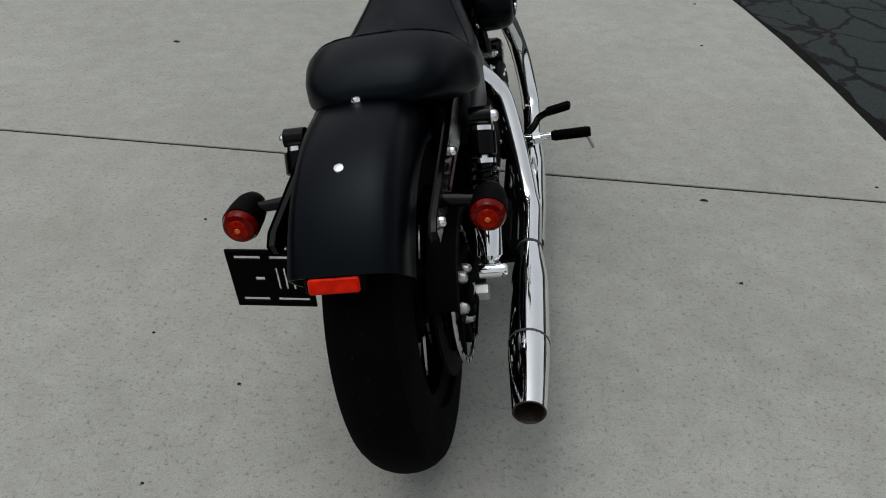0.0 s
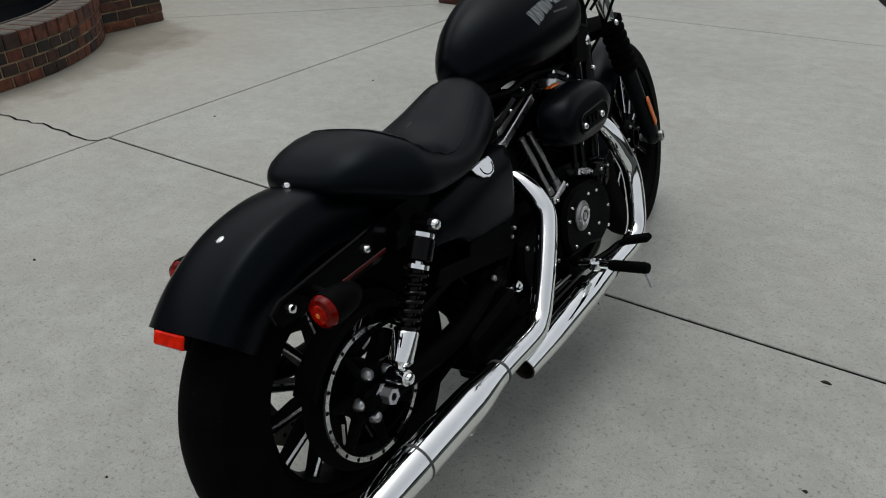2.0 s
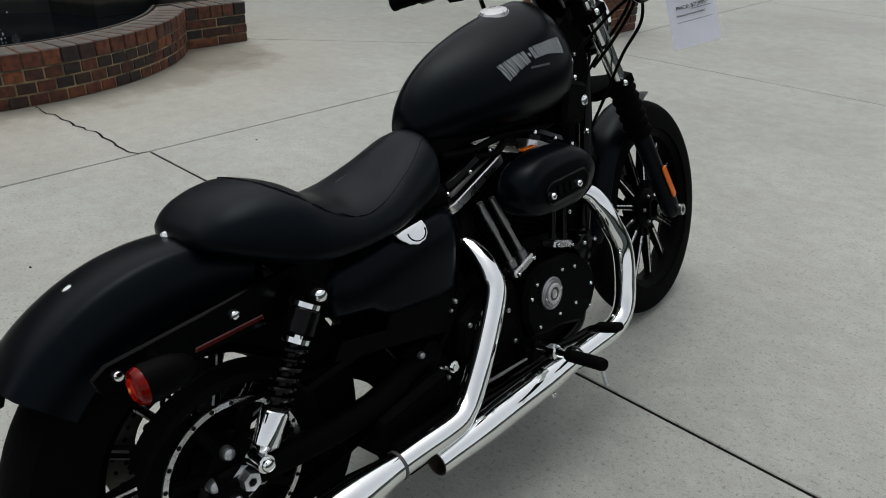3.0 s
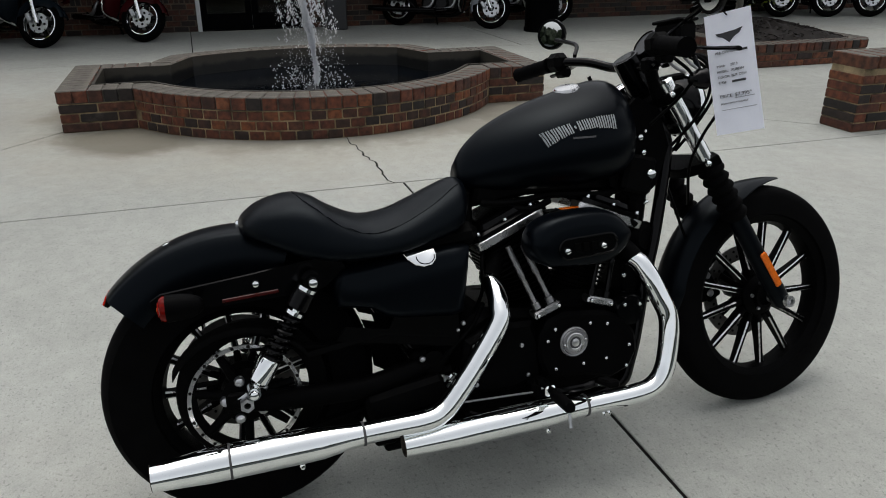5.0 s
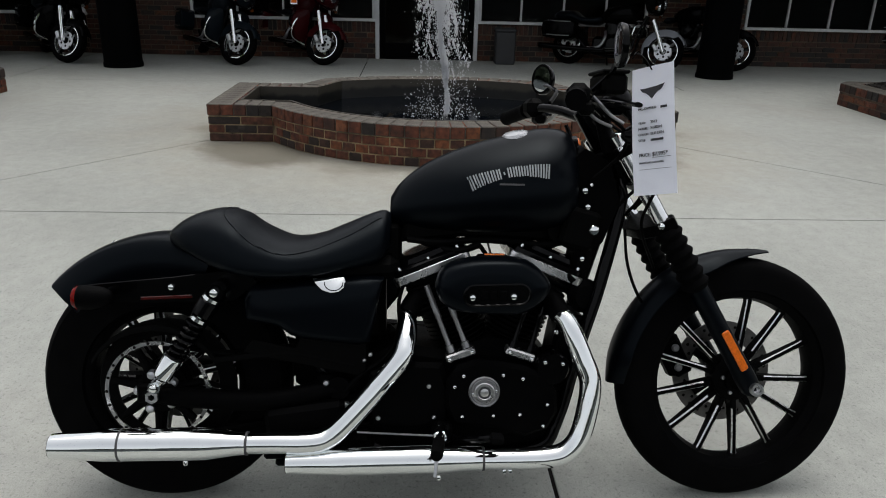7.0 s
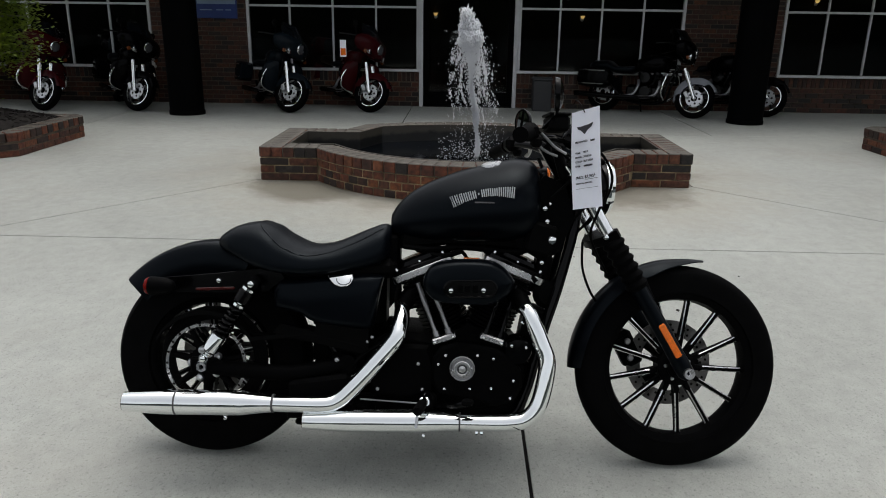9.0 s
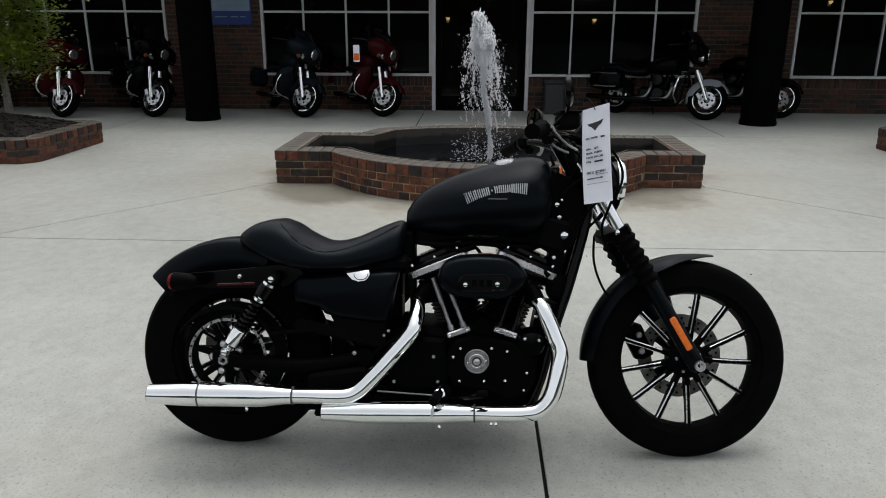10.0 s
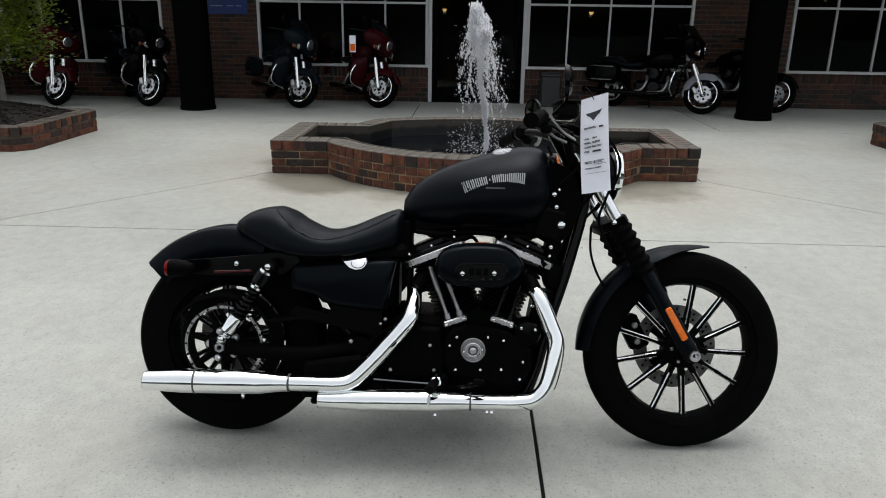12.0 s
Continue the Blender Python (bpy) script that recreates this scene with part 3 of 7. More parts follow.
# ---- building ----
WX = -10.18
building = thing("wall_west", "red-brown brick shop front under a porch, with white-framed windows", "building", kind="structure")
GROUPS = [(-7.0, -4.3), (-2.73, 0.06), (1.65, 4.29), (5.84, 8.55), (10.1, 12.73)]
SILL, TRANSOM, HEAD = 0.6, 1.56, 2.4


def wall_block(y0, y1, z0, z1):
    bm = bmesh.new()
    box(bm, (WX - 0.13, (y0 + y1) / 2, (z0 + z1) / 2), (0.24, y1 - y0, z1 - z0))
    part("mortar_wall", bm, MORTAR_WALL, building)


PIERS = [(-12.0, -7.0), (-4.3, -2.73), (4.29, 5.84), (8.55, 10.1), (12.73, 18.0)]
for a, b in PIERS:
    wall_block(a, b, 0, 3.2)
for a, b in GROUPS:
    wall_block(a, b, 0, SILL - 0.04)
    wall_block(a, b, HEAD, 3.2)
wall_block(0.06, 1.65, 2.2, 3.2)


def brick_field(zones):
    """Courses of bricks in running bond over (y0, y1, z0, z1) zones, each brick a proud block of its own."""
    rnd = random.Random(5)
    verts, faces = [], []
    L, H = 0.205, 0.072
    for y0, y1, z0, z1 in zones:
        rows = int(round((z1 - z0) / H))
        h = (z1 - z0) / rows
        for r in range(rows):
            y = y0 - (0.5 * L if r % 2 else 0)
            while y < y1 - 0.02:
                a, b = max(y, y0) + 0.005, min(y + L, y1) - 0.005
                y += L
                if b - a < 0.02:
                    continue
                za, zb = z0 + r * h + 0.005, z0 + (r + 1) * h - 0.005
                x = WX + rnd.uniform(0.0, 0.004)
                i = len(verts)
                verts += [(x - 0.02, a, za), (x - 0.02, b, za), (x - 0.02, b, zb), (x - 0.02, a, zb), (x, a + 0.003, za + 0.003), (x, b - 0.003, za + 0.003), (x, b - 0.003, zb - 0.003), (x, a + 0.003, zb - 0.003)]
                faces += [(i + 4, i + 5, i + 6, i + 7), (i, i + 1, i + 5, i + 4), (i + 1, i + 2, i + 6, i + 5), (i + 2, i + 3, i + 7, i + 6), (i + 3, i, i + 4, i + 7)]
    for y0, y1 in GROUPS:
        n = round((y1 - y0) / 0.072)
        for k in range(n):
            a, b = y0 + (y1 - y0) * k / n + 0.005, y0 + (y1 - y0) * (k + 1) / n - 0.005
            x, i, za, zb = WX + rnd.uniform(0.0, 0.004), len(verts), 0.4, SILL - 0.05
            verts += [(x - 0.02, a, za), (x - 0.02, b, za), (x - 0.02, b, zb), (x - 0.02, a, zb), (x, a + 0.003, za + 0.003), (x, b - 0.003, za + 0.003), (x, b - 0.003, zb - 0.003), (x, a + 0.003, zb - 0.003)]
            faces += [(i + 4, i + 5, i + 6, i + 7), (i, i + 1, i + 5, i + 4), (i + 1, i + 2, i + 6, i + 5), (i + 2, i + 3, i + 7, i + 6), (i + 3, i, i + 4, i + 7)]
    me = bpy.data.meshes.new("bricks")
    me.from_pydata(verts, [], faces)
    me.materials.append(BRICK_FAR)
    ob = new("bricks", me)
    ob.parent = building
    tagged(ob, kind="stuff")


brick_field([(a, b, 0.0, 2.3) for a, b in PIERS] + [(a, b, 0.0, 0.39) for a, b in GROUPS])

for k, (a, b) in enumerate(GROUPS):
    win = thing("window_%d" % (k + 1), "dark shop window with pale painted muntins above a brick sill", "window", kind="structure", group="shop windows")
    t = 0.045

    def bar(name, y0, y1, z0, z1, x=WX - 0.02, d=0.07):
        bm = bmesh.new()
        box(bm, (x, (y0 + y1) / 2, (z0 + z1) / 2), (d, y1 - y0, z1 - z0), ch=0.004)
        part(name, bm, WHITEFRAME, win)
    bar("window_sill", a - 0.02, b + 0.02, SILL - 0.04, SILL, WX + 0.012, 0.13)
    bar("window_frame", a, a + t, SILL, HEAD)
    bar("window_frame", b - t, b, SILL, HEAD)
    bar("window_frame", a + t, b - t, HEAD - t, HEAD)
    bar("transom", a + t, b - t, TRANSOM - 0.017, TRANSOM + 0.017, d=0.05)
    n = 4
    for j in range(1, n):
        y = a + (b - a) * j / n
        bar("muntin", y - 0.014, y + 0.014, SILL, TRANSOM - 0.017, d=0.05)
        bar("muntin", y - 0.014, y + 0.014, TRANSOM + 0.017, HEAD - t, d=0.05)
    for j in range(n):
        ya, yb = a + (b - a) * j / n + 0.014, a + (b - a) * (j + 1) / n - 0.014
        for za, zb in ((SILL, TRANSOM - 0.017), (TRANSOM + 0.017, HEAD - t)):
            bm = bmesh.new()
            box(bm, (WX - 0.035, (ya + yb) / 2, (za + zb) / 2), (0.008, yb - ya, zb - za))
            part("pane", bm, GLASS, win)

door = thing("door_1", "dark glazed double entrance door with pale jambs", "door", kind="structure")
for y in (0.092, 1.618):
    bm = bmesh.new()
    box(bm, (WX - 0.01, y, 1.1), (0.1, 0.06, 2.2), ch=0.005)
    part("door_jamb", bm, WHITEFRAME, door)
bm = bmesh.new()
box(bm, (WX - 0.01, 0.855, 2.17), (0.1, 1.466, 0.06), ch=0.005)
part("door_head", bm, WHITEFRAME, door)
for y0, y1 in ((0.125, 0.85), (0.86, 1.585)):
    bm = bmesh.new()
    w = y1 - y0
    for c, s in (((y0 + 0.045, 1.07), (0.09, 2.1)), ((y1 - 0.045, 1.07), (0.09, 2.1)), (((y0 + y1) / 2, 0.13), (w - 0.18, 0.22)), (((y0 + y1) / 2, 2.07), (w - 0.18, 0.1))):
        box(bm, (WX - 0.07, *c), (0.045, *s), ch=0.003)
    leaf = part("door_leaf", bm, COLUMNPAINT, door, "dark painted door frame")
    bm = bmesh.new()
    box(bm, (WX - 0.075, (y0 + y1) / 2, 1.12), (0.01, w - 0.18, 1.76))
    part("pane", bm, GLASS, leaf)
    bm = bmesh.new()
    yh = y1 - 0.05 if y0 < 0.5 else y0 + 0.05
    tube(bm, spline([(WX - 0.048, yh, 0.85), (WX + 0.0, yh, 0.88), (WX + 0.0, yh, 1.12), (WX - 0.048, yh, 1.15)], 4), 0.009, 8)
    part("door_handle", bm, STEEL, leaf)
bm = bmesh.new()
box(bm, (WX - 0.06, 0.855, 0.006), (0.16, 1.58, 0.012), ch=0.003)
part("threshold", bm, COLUMNPAINT, door)

# an added near-black wall for the unlit room behind the glass, and the porch roof
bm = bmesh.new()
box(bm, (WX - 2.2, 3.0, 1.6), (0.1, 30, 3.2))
tagged(part("wall_inner", bm, DARKWALL), "plain near-black back wall standing in for the unlit shop", "wall", kind="structure")
bm = bmesh.new()
plate(bm, [(-8.3, 2.8), (-8.3, 3.2), (-14.0, 4.7), (-14.0, 3.3), (WX - 0.3, 3.3), (WX - 0.3, 2.9)][::-1], 32.0, Matrix.Translation((0, 19, 0)) @ Matrix.Rotation(radians(90), 4, "X"))
tagged(part("roof", bm, ROOF), "grey metal porch roof carried on black columns", "roof", kind="structure")


def wall_lamp(y, z):
    lamp = thing("wall_lamp", "small amber wall lamp glowing inside the dark shop", "lamp", pose(WX - 2.15, y, z) @ Matrix.Scale(0.75, 4), "shop wall lamps")
    part("back_plate", lathe_new([(0, 0), (0.04, 0), (0.045, 0.01), (0.03, 0.02), (0, 0.022)], (0, 0, 0), 16), STEEL, lamp)
    bm = bmesh.new()
    tube(bm, spline([(0.02, 0, 0), (0.06, 0, -0.02), (0.08, 0, 0.02)], 4), 0.006, 8)
    part("arm", bm, STEEL, lamp)
    part("shade", lathe_new([(0.012, 0.0), (0.03, 0.012), (0.05, 0.04), (0.056, 0.07), (0.052, 0.07), (0.046, 0.042), (0.026, 0.016), (0.012, 0.006)], (0.08, 0, 0.02), 18, True, (0, 0, 1)), LAMPGLOW, lamp, "glowing amber glass shade")


for y, z in ((0.24, 1.43), (2.98, 1.41), (7.25, 1.74)):
    wall_lamp(y, z)


def column(y):
    c = thing("column", "round black painted porch column on a plain base", "column", pose(-8.72, y, 0), "porch columns", "structure")
    bm = bmesh.new()
    lathe(bm, [(0, 0.0), (0.256, 0.0), (0.256, 0.05), (0.25, 0.06), (0, 0.06)], axis=(0, 0, 1), seg=32)
    part("base", bm, COLUMNPAINT, c)
    bm = bmesh.new()
    lathe(bm, [(0, 0.06), (0.245, 0.06), (0.245, 2.65), (0.28, 2.67), (0.28, 2.8), (0, 2.8)], axis=(0, 0, 1), seg=32)
    part("shaft", bm, COLUMNPAINT, c)


for y in (-3.28, 4.88, 12.85, -11.4):
    column(y)

sign = thing("wall_sign", "blue sign with a pale upper panel fixed to the brick", "sign", pose(WX, -3.2, 1.35))
bm = bmesh.new()
box(bm, (0.02, 0, 0.26), (0.03, 0.66, 0.52), ch=0.004)
part("board", bm, BLUE, sign)
bm = bmesh.new()
box(bm, (0.037, 0, 0.36), (0.004, 0.62, 0.28))
part("upper_panel", bm, LIGHTBLUE, sign)
for k, (y, w) in enumerate(((-0.17, 0.2), (0.05, 0.11), (0.19, 0.09))):
    bm = bmesh.new()
    box(bm, (0.037, y, 0.13), (0.004, w, 0.016))
    part("lettering_bar", bm, LIGHTBLUE, sign)

bin_ = thing("litter_bin", "grey square litter bin standing against the brick", "bin", pose(-9.86, 2.04, 0))
bm = bmesh.new()
box(bm, (0, 0, 0.24), (0.26, 0.3, 0.48), ch=0.015)
part("body", bm, BIN, bin_)
bm = bmesh.new()
box(bm, (0, 0, 0.5), (0.28, 0.32, 0.05), ch=0.015)
part("lid", bm, BIN, bin_)

# ---- the motorcycle: built upright, x to its right, y ahead, then leaned on its stand ----
LEAN_ANGLE, STEER_ANGLE, BAR_ANGLE = 12.0, 5.0, 3.0
bike = thing("motorcycle", "matte black cruiser motorcycle with chrome exhausts leaning on its side stand", "motorcycle", pose(-0.02, 0, 0, 0, -LEAN_ANGLE, 0))
HEADPT = Vector((0, 1.125, 0.95))
STEER = Matrix.Translation(HEADPT) @ Matrix.Rotation(radians(-0.5), 4, "Y") @ Matrix.Rotation(radians(STEER_ANGLE), 4, Vector((0, -0.5, 0.866))) @ Matrix.Translation(-HEADPT)
BARS = Matrix.Translation(HEADPT + Vector((0.042, 0, 0))) @ Matrix.Rotation(radians(BAR_ANGLE), 4, Vector((0, -0.5, 0.866))) @ Matrix.Translation(-HEADPT)
RZ, FZ, FY0 = 0.318, 0.321, 1.508  # axle heights, the front axle's place before steering


def wheel(name, centre, R, half, rim_r, spokes, m, label, twist=0.0, square=0.6):
    w = part(name, lathe_new([(0.028, -half * 0.9), (0.036, -half * 0.9), (0.036, half * 0.9), (0.028, half * 0.9)], centre, 20, True), WRINKLE, bike, label, m)
    # tyre: a round carcass with cut grooves at its crown
    prof = []
    rb = rim_r + 0.016
    for k in range(15):
        a = math.pi * k / 14
        x = -half * math.cos(a) * (1.0 if 2 < k < 12 else 0.92)
        r = rb + (R - rb) * math.sin(a) ** square
        prof.append((r, x))
    bm = bmesh.new()
    lathe(bm, prof + [(rb - 0.004, half * 0.7), (rb - 0.004, -half * 0.7)], centre, (1, 0, 0), 72, closed=True)
    tyre = part("tyre", bm, RUBBER, w, "black rubber tyre with shallow tread grooves")
    # tread grooves: slanted strips sunk into the crown
    bm = bmesh.new()
    n = 30
    for k in range(n):
        for side in (-1, 1):
            a0 = 2 * math.pi * (k + (0.5 if side > 0 else 0)) / n
            vs = []
            for s, da in ((0.12, 0.0), (0.78, 0.13)):
                x = side * s * half
                kk = math.acos(min(1, abs(x) / half))
                r = rb + (R - rb) * math.sin(kk) ** square + 0.0006
                for dd in (-0.006, 0.006):
                    aa = a0 + da + dd
                    vs.append(bm.verts.new(Vector(centre) + Vector((x, r * math.cos(aa), r * math.sin(aa)))))
            bm.faces.new((vs[0], vs[1], vs[3], vs[2]))
    part("tread_grooves", bm, JOINT, tyre)
    bm = bmesh.new()
    h = half * 0.72
    lathe(bm, [(rb, -h), (rim_r + 0.02, -h - 0.004), (rim_r + 0.006, -h), (rim_r - 0.006, -h * 0.8), (rim_r - 0.014, 0), (rim_r - 0.006, h * 0.8), (rim_r + 0.006, h), (rim_r + 0.02, h + 0.004), (rb, h)], centre, (1, 0, 0), 64, closed=True)
    part("rim", bm, WRINKLE, w, "black cast rim")
    bm = bmesh.new()
    hr = 0.062
    lathe(bm, [(0.02, -h * 0.8), (hr, -h * 0.7), (hr, h * 0.55), (0.05, h * 0.8), (0.02, h * 0.85)], centre, (1, 0, 0), 28)
    part("hub", bm, WRINKLE, w)
    for k in range(spokes):
        a = 2 * math.pi * (k + 0.25) / spokes + twist
        bm = bmesh.new()
        er, et = Vector((0, math.cos(a), math.sin(a))), Vector((0, -math.sin(a), math.cos(a)))
        c = Vector(centre)
        loops, top = [], []
        for r, wd, x0 in ((hr - 0.012, 0.0095, h * 0.35), (hr + 0.025, 0.0075, h * 0.52), ((hr + rim_r) / 2, 0.0066, h * 0.42), (rim_r - 0.022, 0.0072, h * 0.32), (rim_r - 0.01, 0.0088, h * 0.31), (rim_r - 0.002, 0.015, h * 0.3)):
            q = c + er * r
            loops.append([q + et * wd - Vector((x0 * 0.8, 0, 0)), q + et * wd + Vector((x0 * 0.72, 0, 0)), q + et * wd * 0.58 + Vector((x0 * 0.86, 0, 0)), q - et * wd * 0.5 + Vector((x0 * 0.92, 0, 0)), q - et * wd + Vector((x0 * 0.72, 0, 0)), q - et * wd - Vector((x0 * 0.8, 0, 0))])
        rings(bm, loops)
        # the bright machined edges that run down both flanks
        for sgn in (1, -1):
            rows = []
            for lp in loops:
                i0, i1 = (1, 2) if sgn > 0 else (4, 3)
                rows.append([lp[i0] + Vector((0.0008, 0, 0)) + et * sgn * 0.0006, lp[i1] + Vector((0.0008, 0, 0)) + et * sgn * 0.0006])
            rings(bm, rows[1:], caps=False, wrap=False, mi=1)
        part("spoke", bm, [WRINKLE, ALLOY], w, "black spoke with bright machined edges")
    return w


def perforated(parent, name, centre, r0, r1, x, material, holes, label="", m=None, hole_r=0.004, rows=(0.5,)):
    bm = bmesh.new()
    lathe(bm, [(r0, x - 0.0025), (r1, x - 0.0025), (r1, x + 0.0025), (r0, x + 0.0025)], centre, (1, 0, 0), 48, closed=True)
    for row, f in enumerate(rows):
        for k in range(holes):
            a = 2 * math.pi * (k + 0.33 * row) / holes
            r = r0 + (r1 - r0) * f
            c = Vector(centre) + Vector((x, r * math.cos(a), r * math.sin(a)))
            lathe(bm, [(0, -0.0032), (hole_r, -0.0032), (hole_r, 0.0032), (0, 0.0032)], c, (1, 0, 0), 8, mi=1)
    return part(name, bm, [material, JOINT], parent, label, m)


rear_c = (0.005, 0, RZ)
rear = wheel("rear_wheel", rear_c, 0.319, 0.07, 0.191, 13, None, "black cast rear wheel with slim spokes and a fat tyre", 0.1, 0.45)
pulley = perforated(rear, "belt_pulley", rear_c, 0.12, 0.129, 0.112, ALLOY, 22, "machined belt pulley rim with small holes")
for k in range(7):
    a = 2 * math.pi * k / 7 + 0.2
    d = Vector((0, math.cos(a), math.sin(a)))
    bm = bmesh.new()
    tube(bm, [Vector(rear_c) + Vector((0.098, 0, 0)) + d * 0.04, Vector(rear_c) + Vector((0.107, 0, 0)) + d * 0.115], [0.014, 0.009], 8)
    part("pulley_arm", bm, WRINKLE, rear)
bm = bmesh.new()
lathe(bm, [(0.02, 0.06), (0.056, 0.06), (0.056, 0.11), (0.03, 0.12), (0.02, 0.12)], rear_c, (1, 0, 0), 24)
part("pulley_hub", bm, WRINKLE, rear)
for k in range(5):
    a = 2 * math.pi * k / 5 + 0.55
    bolt(rear, Vector(rear_c) + Vector((0.11, 0.046 * math.cos(a), 0.046 * math.sin(a))), 0.0125, 0.018, name="pulley_bolt")
perforated(rear, "brake_disc", rear_c, 0.085, 0.146, -0.09, DISC, 30, "drilled steel brake disc", hole_r=0.004, rows=(0.3, 0.65))
bm = lathe_new([(0.0, 0.11), (0.022, 0.11), (0.022, 0.135), (0.0165, 0.137), (0.0165, 0.16), (0.008, 0.16), (0.008, 0.14), (0.0, 0.14)], rear_c, 6)
part("axle_nut", bm, STEEL, rear)

front_c = (0, FY0, FZ)
frontw = wheel("front_wheel", front_c, 0.329, 0.05, 0.229, 13, STEER, "black cast front wheel with thirteen slim spokes", 0.309)
perforated(frontw, "brake_disc", front_c, 0.096, 0.142, -0.058, DISC, 26, "drilled steel brake disc", hole_r=0.0045, rows=(0.3, 0.68))
bm = bmesh.new()
for k in range(5):
    a = 2 * math.pi * k / 5
    d = Vector((0, math.cos(a), math.sin(a)))
    tube(bm, [Vector(front_c) + Vector((-0.05, 0, 0)) + d * 0.04, Vector(front_c) + Vector((-0.056, 0, 0)) + d * 0.1], 0.012, 8)
    c = Vector(front_c) + Vector((0.036, 0, 0)) + d * 0.036
part("disc_carrier", bm, WRINKLE, frontw)
for k in range(5):
    a = 2 * math.pi * k / 5 + 0.5
    bolt(frontw, Vector(front_c) + Vector((0.03, 0.04 * math.cos(a), 0.04 * math.sin(a))), 0.006, 0.007, name="hub_bolt")
bm = lathe_new([(0, 0.06), (0.014, 0.06), (0.014, 0.122), (0.017, 0.124), (0.017, 0.136), (0.010, 0.136), (0.010, 0.124), (0, 0.124)], front_c, 16)
part("axle", bm, ALLOY, frontw)

# ---- front end ----
FD = Vector((0, -0.515, 0.857))  # along the fork legs, upwards
BASE = Vector((0, FY0 - 0.008, FZ + 0.012))
fork = part("fork", lathe_new([(0.02, -0.1), (0.03, -0.1), (0.03, 0.1), (0.02, 0.1)], HEADPT, 16, True, FD), WRINKLE, bike, "black fork with chrome upper tubes and rubber gaiters", STEER)
for s in (-1, 1):
    x = 0.098 * s
    def at(d, dx=0.0):
        return BASE + Vector((x + dx, 0, 0)) + FD * d
    bm = bmesh.new()
    tube(bm, [at(-0.035), at(-0.02), at(0.02), at(0.06), at(0.2), at(0.3)], [0.017, 0.0265, 0.028, 0.026, 0.0255, 0.0255], 18)
    leg = part("lower_leg", bm, DENIM, fork)
    bm = bmesh.new()
    pts, rs = [], []
    for k in range(37):
        pts.append(at(0.29 + 0.175 * k / 36))
        rs.append(0.029 + 0.008 * (0.5 - 0.5 * math.cos(2 * math.pi * k / 6)))
    tube(bm, pts, rs, 20)
    part("gaiter", bm, RUBBER, fork, "ribbed black rubber gaiter")
    bm = bmesh.new()
    tube(bm, [at(0.46), at(0.728)], 0.0205, 20)
    part("fork_tube", bm, FORKCHROME, fork, "polished chrome fork tube")
    bm = bmesh.new()
    lathe(bm, [(0, 0), (0.022, 0), (0.022, 0.012), (0.012, 0.018), (0, 0.018)], at(0.723), FD, 16)
    part("tube_cap", bm, CHROME, fork)
    # amber reflector set in the lower leg
    bm = bmesh.new()
    mm = Matrix.Translation(at(0.105, s * 0.0275)) @ Matrix.Rotation(math.atan2(-FD.y, FD.z), 4, "X")
    loops = []
    for hh, dd in ((0, 0.0), (0.003, 0.0), (0.005, 0.002)):
        loops.append([mm @ Vector((s * hh, a, b)) for a, b in rounded(0.021 - 2 * dd, 0.118 - 2 * dd, 0.005, 3)])
    rings(bm, loops)
    part("reflector", bm, ORANGE, fork, "amber side reflector")
# fork yokes
for d, th, nm in ((0.475, 0.03, "lower_yoke"), (0.693, 0.028, "upper_yoke")):
    bm = bmesh.new()
    c = BASE + FD * d
    m4 = Matrix.Translation(c) @ Matrix.Rotation(math.atan2(-FD.y, FD.z), 4, "X")
    plate(bm, [(-0.13, 0.02), (-0.115, -0.025), (-0.05, -0.055), (0.05, -0.055), (0.115, -0.025), (0.13, 0.02), (0.098, 0.034), (0.05, 0.022), (-0.05, 0.022), (-0.098, 0.034)], th, m4 @ Matrix.Translation((0, 0, -th / 2)), ch=0.003)
    part(nm, bm, WRINKLE, fork)
    for s in (-1, 1):
        bolt(fork, c + Vector((s * 0.122, -0.018, 0.0)), 0.0085, 0.008, (s, 0, 0), CHROME, name="pinch_bolt")
# mudguard
bm = bmesh.new()
loops = []
for k in range(27):
    a = radians(77 + (181 - 77) * k / 26)
    hw = 0.062 * min(1.0, 0.3 + 0.1 * k, 0.55 + 0.16 * (26 - k))
    rr = 0.35 + 0.008 * max(0, (a - 2.6)) + 0.03 * max(0, 1.55 - a)
    row = []
    for j in range(9):
        f = -1 + 2 * j / 8
        drop = (0.030 * abs(f) ** 3.0 + 0.004 * f * f) * min(1.0, 0.1 + k / 9)
        row.append(Vector((hw * f, FY0 + (rr - drop) * math.cos(a), FZ + (rr - drop) * math.sin(a))))
    inner = [p - Vector((0, math.cos(a), math.sin(a))) * 0.003 for p in row[::-1]]
    loops.append(row + inner)
rings(bm, loops)
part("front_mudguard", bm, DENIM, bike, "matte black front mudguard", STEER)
for s in (-1, 1):
    bm = bmesh.new()
    tube(bm, [Vector((s * 0.06, FY0 - 0.13, FZ + 0.28)), Vector((s * 0.085, FY0 - 0.11, FZ + 0.22))], 0.012, 8)
    part("mudguard_bracket", bm, WRINKLE, bike, m=STEER)
